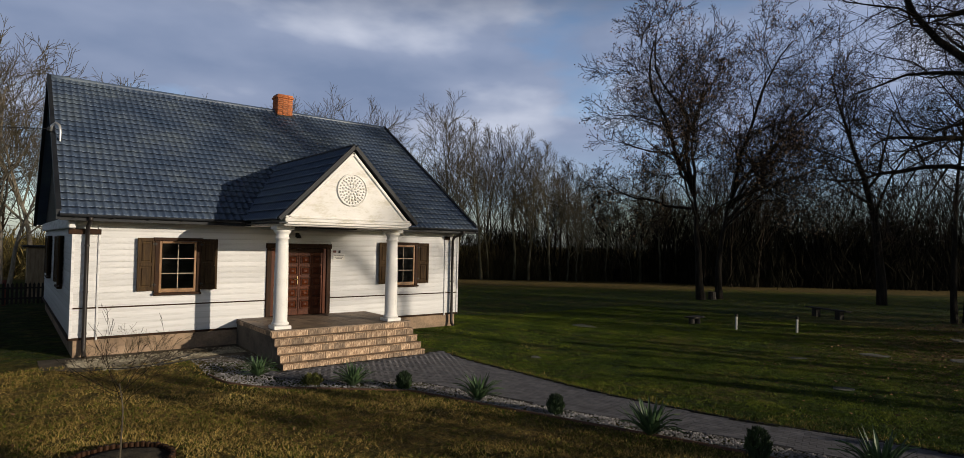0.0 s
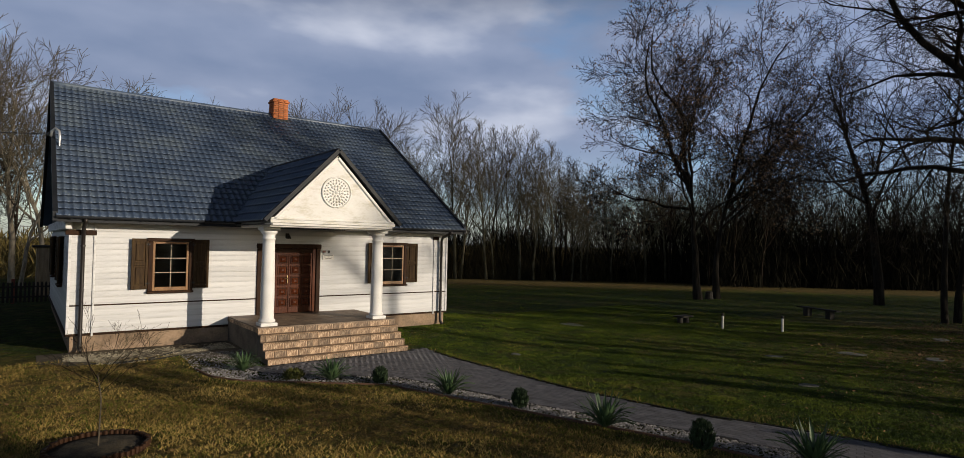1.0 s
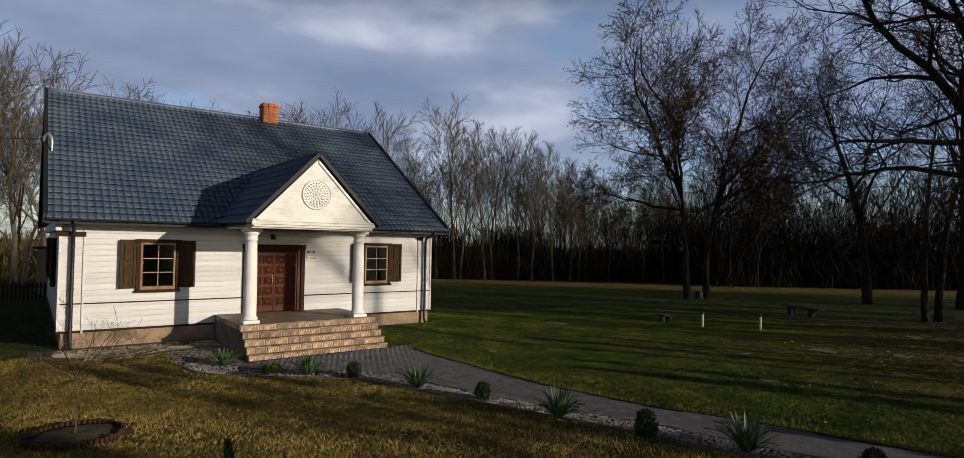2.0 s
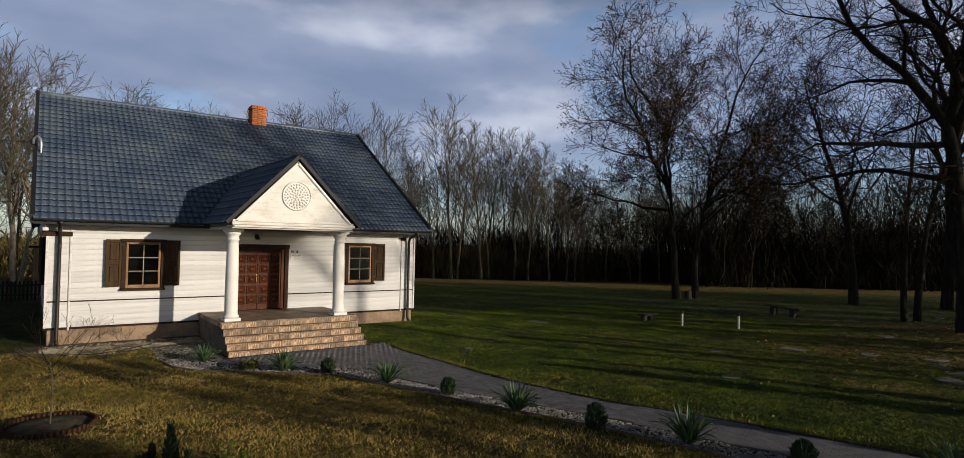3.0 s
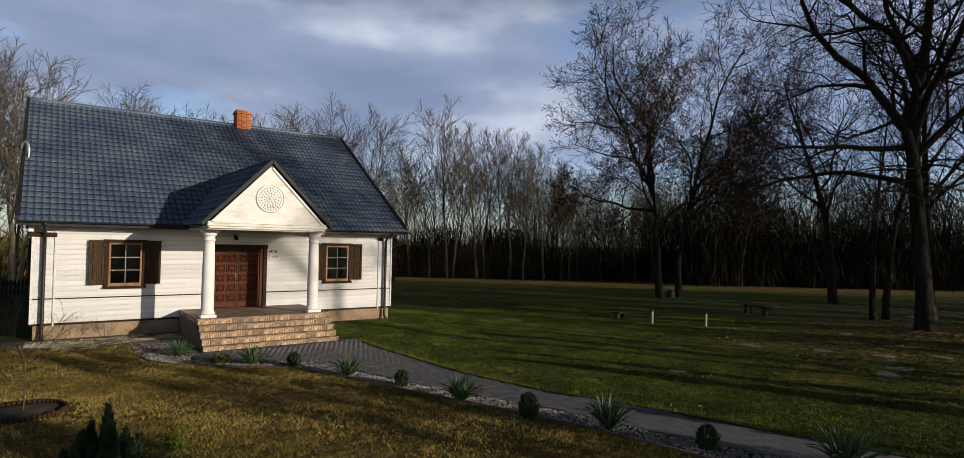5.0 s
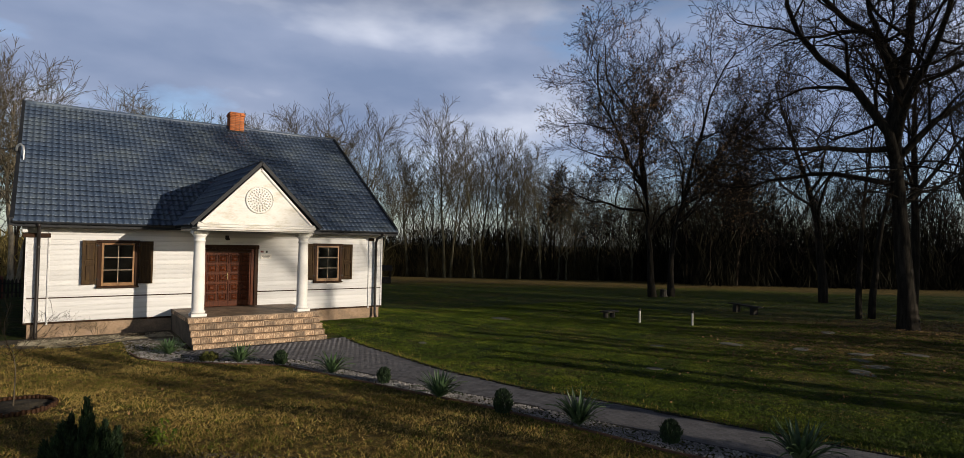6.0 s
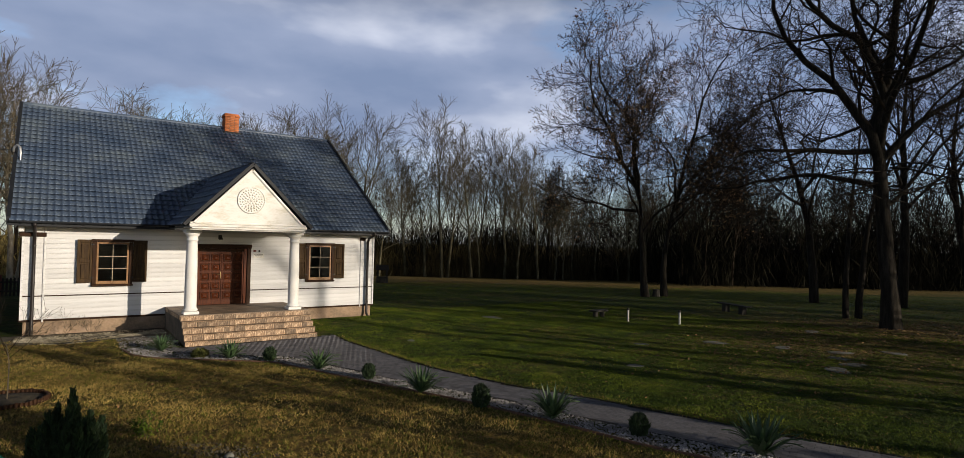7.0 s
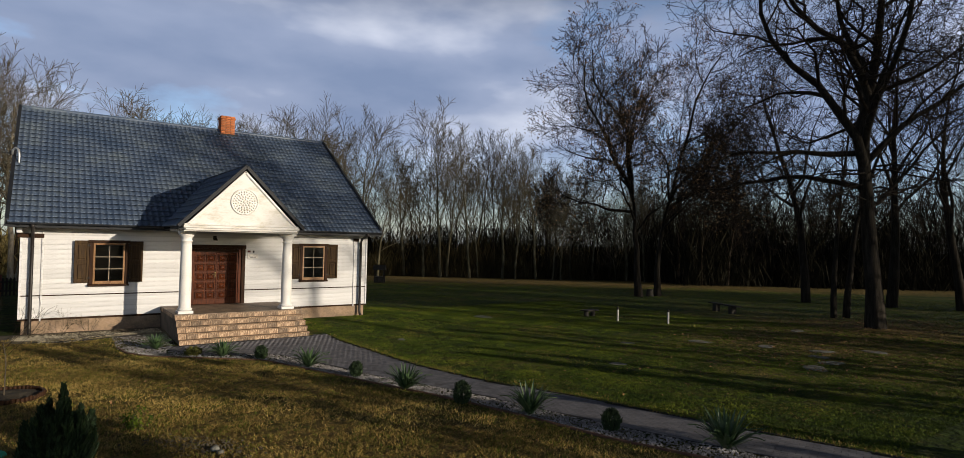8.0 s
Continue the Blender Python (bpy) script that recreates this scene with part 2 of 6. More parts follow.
M_DRYBLADE = material("dry_grass_blades", [(0.10, 0.076, 0.020), (0.26, 0.180, 0.054), (0.46, 0.33, 0.11)], 0.5, 5, 0.8, 0.0, island=True, object_random=0.35, spec=0.2)

M_GLASS = bpy.data.materials.new("window_glass")
M_GLASS.use_nodes = True
gb = M_GLASS.node_tree.nodes["Principled BSDF"]
gb.inputs["Base Color"].default_value = (0.34, 0.37, 0.37, 1)
gb.inputs["Roughness"].default_value = 0.03
gb.inputs["Transmission Weight"].default_value = 1.0
gb.inputs["IOR"].default_value = 1.45
gb.inputs["Specular IOR Level"].default_value = 0.3

# the lawn: green and dead grass, mixed by how dry each stretch is
M_LAWN = bpy.data.materials.new("lawn")
M_LAWN.use_nodes = True
gn, gl = M_LAWN.node_tree.nodes, M_LAWN.node_tree.links
g_b = gn["Principled BSDF"]
g_co = gn.new("ShaderNodeTexCoord")
g_at = gn.new("ShaderNodeAttribute")
g_at.attribute_name = "dry"


def gnoise(scale, detail=4):
    n = gn.new("ShaderNodeTexNoise")
    n.inputs["Scale"].default_value, n.inputs["Detail"].default_value = scale, detail
    gl.new(g_co.outputs["Object"], n.inputs["Vector"])
    return n


def gramp(cols, src):
    r = gn.new("ShaderNodeValToRGB")
    while len(r.color_ramp.elements) < len(cols):
        r.color_ramp.elements.new(0.5)
    for i, c in enumerate(cols):
        r.color_ramp.elements[i].position, r.color_ramp.elements[i].color = 0.3 + 0.4 * i / (len(cols) - 1), (*c, 1)
    gl.new(src, r.inputs["Fac"])
    return r


g_fine, g_mid, g_big = gnoise(38, 5), gnoise(2.2, 5), gnoise(0.35, 4)
g_green = gramp([(0.008, 0.020, 0.0015), (0.024, 0.046, 0.0032), (0.055, 0.076, 0.007)], g_fine.outputs["Fac"])
g_dry = gramp([(0.052, 0.037, 0.011), (0.155, 0.106, 0.034), (0.30, 0.205, 0.075)], g_fine.outputs["Fac"])
g_sum = gn.new("ShaderNodeMath")
g_sum.operation = "ADD"
gl.new(g_mid.outputs["Fac"], g_sum.inputs[0])
gl.new(g_big.outputs["Fac"], g_sum.inputs[1])
g_sum2 = gn.new("ShaderNodeMath")
g_sum2.operation = "ADD"
gl.new(g_sum.outputs[0], g_sum2.inputs[0])
gl.new(g_at.outputs["Fac"], g_sum2.inputs[1])
g_fac = gn.new("ShaderNodeMapRange")
g_fac.inputs["From Min"].default_value, g_fac.inputs["From Max"].default_value = 1.1, 1.9
gl.new(g_sum2.outputs[0], g_fac.inputs["Value"])
g_mix = gn.new("ShaderNodeMix")
g_mix.data_type = "RGBA"
gl.new(g_fac.outputs["Result"], g_mix.inputs["Factor"])
gl.new(g_green.outputs["Color"], g_mix.inputs["A"])
gl.new(g_dry.outputs["Color"], g_mix.inputs["B"])
g_clump = gnoise(3.4, 7)
g_clump.inputs["Roughness"].default_value = 0.7
g_cl = gramp([(0.30, 0.33, 0.30), (0.95, 0.95, 0.9), (2.0, 1.85, 1.5)], g_clump.outputs["Fac"])
g_worn = gn.new("ShaderNodeMix")
g_worn.data_type, g_worn.blend_type = "RGBA", "MULTIPLY"
g_worn.inputs["Factor"].default_value = 1.0
gl.new(g_mix.outputs["Result"], g_worn.inputs["A"])
gl.new(g_cl.outputs["Color"], g_worn.inputs["B"])
gl.new(g_worn.outputs["Result"], g_b.inputs["Base Color"])
g_b.inputs["Roughness"].default_value = 0.95
g_b.inputs["Specular IOR Level"].default_value = 0.15
g_bp = gn.new("ShaderNodeBump")
g_bp.inputs["Strength"].default_value, g_bp.inputs["Distance"].default_value = 0.9, 0.05
gl.new(g_fine.outputs["Fac"], g_bp.inputs["Height"])
g_tuft = gnoise(5.5, 6)
g_bt = gn.new("ShaderNodeBump")
g_bt.inputs["Strength"].default_value, g_bt.inputs["Distance"].default_value = 1.0, 0.16
gl.new(g_tuft.outputs["Fac"], g_bt.inputs["Height"])
gl.new(g_bp.outputs["Normal"], g_bt.inputs["Normal"])
gl.new(g_bt.outputs["Normal"], g_b.inputs["Normal"])

# ---- mesh helpers ----


class Geo:
    """Collects vertices and faces for one mesh."""

    def __init__(self):
        self.v, self.f = [], []

    def face_list(self, verts, faces):
        k = len(self.v)
        self.v.extend([tuple(p) for p in verts])
        self.f.extend([tuple(i + k for i in f) for f in faces])
        return self

    def box(self, x0, x1, y0, y1, z0, z1, b=0.0):
        if not b:
            vs = [(x, y, z) for z in (z0, z1) for y in (y0, y1) for x in (x0, x1)]
            return self.face_list(vs, [(0, 2, 3, 1), (4, 5, 7, 6), (0, 1, 5, 4), (2, 6, 7, 3), (0, 4, 6, 2), (1, 3, 7, 5)])
        bm = bmesh.new()
        bmesh.ops.create_cube(bm, size=1.0)
        for p in bm.verts:
            p.co = Vector(((x0 + x1) / 2 + p.co.x * (x1 - x0), (y0 + y1) / 2 + p.co.y * (y1 - y0), (z0 + z1) / 2 + p.co.z * (z1 - z0)))
        bmesh.ops.bevel(bm, geom=bm.edges[:], offset=b, segments=1, affect="EDGES", clamp_overlap=True)
        self.bm(bm)
        return self

    def bm(self, bm):
        bm.verts.index_update()
        self.face_list([p.co for p in bm.verts], [[p.index for p in f.verts] for f in bm.faces])
        bm.free()

    def lathe(self, prof, cx=0, cy=0, n=24):
        """Turns (radius, height) pairs round a standing axis."""
        vs = [(cx + r * math.cos(2 * math.pi * i / n), cy + r * math.sin(2 * math.pi * i / n), z) for r, z in prof for i in range(n)]
        fs = [(j * n + i, j * n + (i + 1) % n, (j + 1) * n + (i + 1) % n, (j + 1) * n + i) for j in range(len(prof) - 1) for i in range(n)]
        fs += [tuple(reversed(range(n))), tuple((len(prof) - 1) * n + i for i in range(n))]
        return self.face_list(vs, fs)

    def tube(self, pts, radii, n=8, cap=True):
        P = np.asarray(pts, float)
        R = np.broadcast_to(np.asarray(radii, float), (len(P),))
        T = np.gradient(P, axis=0)
        T /= np.linalg.norm(T, axis=1)[:, None] + 1e-9
        ref = np.array([0, 0, 1.0]) if abs(T[0][2]) < 0.8 else np.array([1.0, 0, 0])
        A = np.cross(T, ref)
        A /= np.linalg.norm(A, axis=1)[:, None] + 1e-9
        B = np.cross(T, A)
        a = np.arange(n) * 2 * np.pi / n
        V = P[:, None, :] + R[:, None, None] * (np.cos(a)[None, :, None] * A[:, None, :] + np.sin(a)[None, :, None] * B[:, None, :])
        m = len(P)
        fs = [(j * n + i, (j + 1) * n + i, (j + 1) * n + (i + 1) % n, j * n + (i + 1) % n) for j in range(m - 1) for i in range(n)]
        if cap:
            fs += [tuple(range(n)), tuple(reversed(range((m - 1) * n, m * n)))]
        return self.face_list(V.reshape(-1, 3), fs)

    def mesh(self, name, mat, smooth=False):
        me = bpy.data.meshes.new(name)
        me.from_pydata(self.v, [], self.f)
        me.materials.append(mat)
        if smooth:
            me.shade_smooth()
        me.update()
        return me


def part(name, geo, mat, parent, label="", smooth=False):
    """Links one mesh as a part under a thing or under a part."""
    me = geo.mesh(name, mat, smooth) if isinstance(geo, Geo) else geo
    ob = new(name, me)
    ob.parent = parent
    if label:
        tagged(ob, label)
    return ob


def thing(name, label, category, group="", kind="", at=(0, 0, 0)):
    ob = tagged(new(name), label, category, group, kind)
    ob.empty_display_size = 0.2
    ob.location = at
    return ob


def box_geo(*a, b=0.0):
    return Geo().box(*a, b=b)


def raw_mesh(name, V, F, mat, smooth=False, flat=False):
    """A mesh from arrays of vertices and of triangles or quads."""
    me = bpy.data.meshes.new(name)
    V, F = np.asarray(V, np.float32), np.asarray(F, np.int32)
    k = F.shape[1]
    me.vertices.add(len(V))
    me.vertices.foreach_set("co", V.ravel())
    me.loops.add(F.size)
    me.loops.foreach_set("vertex_index", F.ravel())
    me.polygons.add(len(F))
    me.polygons.foreach_set("loop_start", np.arange(0, F.size, k, dtype=np.int32))
    if smooth:
        me.polygons.foreach_set("use_smooth", np.ones(len(F), bool))
    me.materials.append(mat)
    me.update(calc_edges=True)
    if flat:
        me.shade_flat()
    return me


# ---- the ground ----


def smooth01(t):
    t = np.clip(t, 0, 1)
    return t * t * (3 - 2 * t)


def ground_z(x, y):
    """The lawn's height: a low mound under the house, and a field that falls away behind it."""
    x, y = np.asarray(x, float), np.asarray(y, float)
    s = 0.6 * x + 0.8 * y
    z = -0.00038 * np.clip(s, 0, 75) ** 2
    dx = np.maximum(np.maximum(-0.5 - x, x - 11.8), 0)
    dy = np.maximum(np.maximum(-0.6 - y, y - 12.8), 0)
    w = 1 - smooth01(np.hypot(dx, dy) / 4.5)
    z = z * (1 - w) + 0.17 * w
    z = z + 0.25 * np.exp(-((x - 27.4) ** 2 + (y + 13.0) ** 2) / 18.0)
    z = z + 0.025 * np.sin(0.55 * x + 1.3) * np.sin(0.47 * y) * (1 - w)
    return z


def gz(x, y):
    return float(ground_z(x, y))


PATH_Y = np.array([-26.0, -20, -16.2, -14.9, -13.5, -11.7, -9.2, -6.1, -5.0, -4.2, -3.45])
PATH_L = np.array([12.9, 10.6, 9.12, 8.72, 8.38, 7.85, 6.95, 5.95, 4.45, 3.55, 3.25])
PATH_R = np.array([14.6, 11.75, 10.55, 10.15, 9.7, 9.0, 8.5, 8.35, 8.3, 8.3, 8.3])
BED_Y = np.array([-26.0, -20, -16.1, -14.9, -13.5, -11.9, -9.4, -6.64, -4.65, -3.9, -3.0])
BED_X = np.array([12.2, 9.85, 8.30, 8.05, 7.72, 7.30, 6.42, 5.36, 2.95, 2.45, 2.3])


def path_l(y):
    return np.interp(y, PATH_Y, PATH_L)


def path_r(y):
    return np.interp(y, PATH_Y, PATH_R)


def bed_x(y):
    return np.interp(y, BED_Y, BED_X)


def dryness(x, y):
    """0: green lawn, 1: dead grass."""
    s = 0.6 * x + 0.8 * y
    yc = np.clip(y, -26, -3)
    fore = smooth01((bed_x(yc) + 1.0 - x) / 2.0) * smooth01((1.0 - y) / 3.0)
    field = smooth01((s - 30) / 7) * 0.55
    litter = 0.60 * np.exp(-((x - 24) ** 2 + (y + 13.5) ** 2) / 45)
    return np.clip(0.15 + 0.60 * fore + field + litter, 0, 1)


def axis(fine0, fine1, step, far):
    a = list(np.arange(fine0, fine1 + 1e-6, step))
    d, lo, hi = step, fine0, fine1
    while lo > -far or hi < far:
        d *= 1.35
        lo, hi = lo - d, hi + d
        a = [lo] + a + [hi]
    return np.array(a)


gx, gy = axis(-14, 50, 0.5, 1500), axis(-26, 60, 0.5, 1500)
GX, GY = np.meshgrid(gx, gy)
GZ = ground_z(GX, GY)
nx, ny = len(gx), len(gy)
ii = (np.arange(ny - 1)[:, None] * nx + np.arange(nx - 1)[None, :]).ravel()
ground = new("ground", raw_mesh("ground", np.stack([GX.ravel(), GY.ravel(), GZ.ravel()], 1), np.stack([ii, ii + 1, ii + nx + 1, ii + nx], 1), M_LAWN, True))
dry_at = ground.data.attributes.new("dry", "FLOAT", "POINT")
dry_at.data.foreach_set("value", dryness(GX, GY).ravel().astype(np.float32))
tagged(ground, "patchy winter lawn, green and straw-coloured", "lawn", kind="structure")

# ---- the house ----
W, D = 11.35, 12.2
EAVE_Y, EAVE_Z, RIDGE_Y, RIDGE_Z = -0.66, 3.60, 6.05, 8.10
SLOPE = (RIDGE_Z - EAVE_Z) / (RIDGE_Y - EAVE_Y)
ROOF_X0, ROOF_X1 = -0.32, 11.66
PLINTH_Z, WALL_TOP = 0.62, 3.56
PORCH_X0, PORCH_X1, PORCH_Y, PORCH_Z = 3.82, 7.72, -2.74, 0.87
PED_X, PED_Y, PED_APEX = 5.64, -3.18, 5.50

house = thing("house", "white boarded manor house with dark metal tile roof and columned porch", "house", kind="")

WIN_L, WIN_R = (1.73, 2.83, 1.60, 3.08), (8.55, 9.65, 1.60, 3.08)
DOOR = (4.58, 6.52, 0.87, 2.98)

# walls with real openings
T = 0.22


def wall_geo(x0, x1, z0, z1, holes):
    """One solid wall sheet in y = 0..T with rectangular openings cut through it."""
    xs = sorted({x0, x1, *(h[0] for h in holes), *(h[1] for h in holes)})
    zs = sorted({z0, z1, *(h[2] for h in holes), *(h[3] for h in holes)})
    nx_, nz_ = len(xs), len(zs)

    def solid(i, j):
        if not (0 <= i < nx_ - 1 and 0 <= j < nz_ - 1):
            return False
        cx, cz = (xs[i] + xs[i + 1]) / 2, (zs[j] + zs[j + 1]) / 2
        return not any(h[0] < cx < h[1] and h[2] < cz < h[3] for h in holes)

    def vid(i, j, k):
        return (j * nx_ + i) * 2 + k

    vs = [(x, y, z) for z in zs for x in xs for y in (0, T)]
    fs = []
    for i in range(nx_ - 1):
        for j in range(nz_ - 1):
            if not solid(i, j):
                continue
            fs.append((vid(i, j, 0), vid(i + 1, j, 0), vid(i + 1, j + 1, 0), vid(i, j + 1, 0)))
            fs.append((vid(i, j + 1, 1), vid(i + 1, j + 1, 1), vid(i + 1, j, 1), vid(i, j, 1)))
            for di, dj, p, q in ((-1, 0, (i, j), (i, j + 1)), (1, 0, (i + 1, j + 1), (i + 1, j)), (0, -1, (i + 1, j), (i, j)), (0, 1, (i, j + 1), (i + 1, j + 1))):
                if not solid(i + di, j + dj):
                    fs.append((vid(*p, 0), vid(*q, 0), vid(*q, 1), vid(*p, 1)))
    return Geo().face_list(vs, fs)


inset = 0.10
front_wall = part("front_wall", wall_geo(0.03, W - 0.03, PLINTH_Z, WALL_TOP, [(WIN_L[0] + inset, WIN_L[1] - inset, WIN_L[2] + inset, WIN_L[3] - inset), (DOOR[0] + 0.12, DOOR[1] - 0.12, DOOR[2], DOOR[3] - 0.12), (WIN_R[0] + inset, WIN_R[1] - inset, WIN_R[2] + inset, WIN_R[3] - inset)]), M_BOARD, house, "white painted horizontal boarding")
SIDE_WINS = [(3.1, 4.2), (8.3, 9.4)]
side_geo = wall_geo(T + 0.002, D - T - 0.002, PLINTH_Z, WALL_TOP, [(a + inset, b - inset, 1.7, 2.98) for a, b in SIDE_WINS])
side_wall = part("side_wall", side_geo, M_BOARD, house, "white boarding in bluish shade")
side_wall.matrix_local = Matrix(((0, 1, 0, 0.03), (1, 0, 0, 0), (0, 0, 1, 0), (0, 0, 0, 1)))
part("side_wall", box_geo(W - 0.03 - T, W - 0.03, T + 0.002, D - T - 0.002, PLINTH_Z, WALL_TOP), M_BOARD, house)
part("back_wall", box_geo(0.03, W - 0.03, D - T, D, PLINTH_Z, WALL_TOP), M_BOARD, house)
plinth = part("plinth", Geo().box(0.06, W - 0.06, 0.02, 0.30, 0.02, PLINTH_Z - 0.03, b=0.008).box(0.06, 0.30, 0.302, D - 0.06, 0.02, PLINTH_Z - 0.03).box(W - 0.30, W - 0.06, 0.302, D - 0.06, 0.02, PLINTH_Z - 0.03).box(0.302, W - 0.302, D - 0.3, D - 0.06, 0.02, PLINTH_Z - 0.03), M_PLINTH, house, "stained tan plaster plinth")
part("floor_slab", box_geo(0.1, W - 0.1, 0.31, D - 0.31, 0.5, 0.58), M_STEPCORE, house)
part("attic_floor", box_geo(0.06, W - 0.06, 0.05, D - 0.05, WALL_TOP + 0.002, WALL_TOP + 0.10), M_DARKWOOD, house)
for a, b in ((-0.03, PORCH_X0 - 0.004), (PORCH_X1 + 0.004, W + 0.03)):
    part("sill_board", box_geo(a, b, -0.045, 0.018, PLINTH_Z - 0.035, PLINTH_Z + 0.022, b=0.006), M_DARKWOOD, house, "dark brown drip board")
part("sill_board", box_geo(-0.045, 0.018, 0.02, D, PLINTH_Z - 0.035, PLINTH_Z + 0.022), M_DARKWOOD, house)

# trims: band, corner strips, beam ends
BAND_Z = 1.345
for a, b in ((-0.035, DOOR[0] - 0.003), (DOOR[1] + 0.003, W + 0.03)):
    part("band", box_geo(a, b, -0.048, -0.001, BAND_Z - 0.016, BAND_Z + 0.016, b=0.004), M_DARKWOOD, house, "thin dark drip band")
for x in (0.525, 10.80):
    part("corner_strip", box_geo(x - 0.022, x + 0.022, -0.052, -0.001, PLINTH_Z - 0.06, 3.52, b=0.004), M_BOARD, house, "white vertical cover strip")
for x in (-0.028, W - 0.035):
    part("corner_strip", box_geo(x, x + 0.06, -0.050, 0.02, PLINTH_Z + 0.02, 3.52, b=0.004), M_BOARD, house)
part("beam_end", box_geo(-0.10, 0.56, -0.075, -0.002, 3.12, 3.25, b=0.008), M_DARKWOOD, house, "dark brown beam end")
part("beam_end", box_geo(10.76, 10.98, -0.075, -0.002, 3.20, 3.32, b=0.008), M_DARKWOOD, house)
part("plate_beam", box_geo(0.0, PORCH_X0 + 0.1, -0.06, -0.002, 3.43, 3.56, b=0.01), M_STAINED, house)
part("plate_beam", box_geo(PORCH_X1 - 0.1, W, -0.06, -0.002, 3.43, 3.56, b=0.01), M_STAINED, house)
part("tie_beam", box_geo(-0.12, 0.026, -0.3, D, 3.26, 3.54, b=0.02), M_BOARD, house, "white side wall plate")

# both gables, boarded and almost black
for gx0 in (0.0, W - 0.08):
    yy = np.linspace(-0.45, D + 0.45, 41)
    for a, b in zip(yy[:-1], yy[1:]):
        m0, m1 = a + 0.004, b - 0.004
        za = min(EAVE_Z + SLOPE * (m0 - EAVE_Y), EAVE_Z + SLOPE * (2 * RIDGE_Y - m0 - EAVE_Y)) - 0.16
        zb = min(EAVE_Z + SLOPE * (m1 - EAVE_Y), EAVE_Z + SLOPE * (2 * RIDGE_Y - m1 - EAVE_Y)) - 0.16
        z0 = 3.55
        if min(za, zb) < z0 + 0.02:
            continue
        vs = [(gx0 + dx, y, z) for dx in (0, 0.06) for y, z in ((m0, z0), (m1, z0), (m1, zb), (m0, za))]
        part("gable_board", Geo().face_list(vs, [(0, 1, 2, 3), (7, 6, 5, 4), (0, 4, 5, 1), (1, 5, 6, 2), (2, 6, 7, 3), (3, 7, 4, 0)]), M_GABLE, house, "almost black gable board")
part("gable_hatch", Geo().box(-0.035, -0.002, 3.2, 3.3, 3.9, 5.1).box(-0.035, -0.002, 4.3, 4.4, 3.9, 5.1).box(-0.03, -0.002, 3.3, 4.3, 3.95, 4.02).box(-0.03, -0.002, 3.3, 4.3, 4.5, 4.57).box(-0.03, -0.002, 3.3, 4.3, 5.0, 5.07), M_DARKWOOD, house)


def tile_sheet(name, origin, u, v, n, ulen, vlen, parent, label=""):
    """A pressed metal tile sheet: deep waves across, a scalloped step at every row."""
    origin, u, v, n = (np.array(a, float) for a in (origin, u, v, n))
    cols, rows = max(1, round(ulen / 0.180)), max(1, round(vlen / 0.318))
    s = np.linspace(0, ulen, cols * 8 + 1)
    ph = s / ulen * cols * 2 * np.pi
    wave = 0.5 + 0.5 * np.cos(ph) + 0.10 * np.cos(2 * ph)
    V, F = [], []
    w = len(s)
    i = np.arange(w - 1)
    for r in range(rows):
        v0, v1 = vlen * r / rows, vlen * (r + 1) / rows
        # the riser's foot, the lip, the back of the tile
        for vv, lift, scallop in ((v0, -0.004, 1.0), (v0 - 0.006, 0.019, 1.0), (v0 + 0.05, 0.017, 0.7), (0.45 * v0 + 0.55 * v1, 0.008, 0.3), (v1, 0.0, 1.0)):
            along = np.clip(vv - 0.050 * scallop * wave + 0.012 * (1 - abs(scallop)), -0.06, vlen)
            V.append(origin + s[:, None] * u + along[:, None] * v + (lift + 0.038 * wave)[:, None] * n)
        k = r * 5 * w
        if r:
            F.append(np.stack([k - w + i, k - w + i + 1, k + i + 1, k + i], 1))
        for a in range(4):
            F.append(np.stack([k + a * w + i, k + a * w + i + 1, k + (a + 1) * w + i + 1, k + (a + 1) * w + i], 1))
    V, F = np.concatenate(V), np.concatenate(F)
    return part(name, raw_mesh(name, V, F, M_ROOF, False), M_ROOF, parent, label)


cs = math.hypot(RIDGE_Y - EAVE_Y, RIDGE_Z - EAVE_Z)
vy, vz = (RIDGE_Y - EAVE_Y) / cs, (RIDGE_Z - EAVE_Z) / cs
roof = part("roof", Geo().face_list([(ROOF_X0, EAVE_Y, EAVE_Z - 0.10), (ROOF_X1, EAVE_Y, EAVE_Z - 0.10), (ROOF_X1, RIDGE_Y, RIDGE_Z - 0.10), (ROOF_X0, RIDGE_Y, RIDGE_Z - 0.10), (ROOF_X0, EAVE_Y, EAVE_Z - 0.02), (ROOF_X1, EAVE_Y, EAVE_Z - 0.02), (ROOF_X1, RIDGE_Y, RIDGE_Z - 0.02), (ROOF_X0, RIDGE_Y, RIDGE_Z - 0.02)], [(3, 2, 1, 0), (4, 5, 6, 7), (0, 1, 5, 4), (1, 2, 6, 5), (3, 0, 4, 7), (2, 3, 7, 6)]), M_TRIM, house, "graphite metal tile roof")
tile_sheet("roof_sheet", (ROOF_X0, EAVE_Y - 0.03, EAVE_Z - 0.02), (1, 0, 0), (0, vy, vz), (0, -vz, vy), ROOF_X1 - ROOF_X0, cs + 0.03, roof)
by = 2 * RIDGE_Y - EAVE_Y
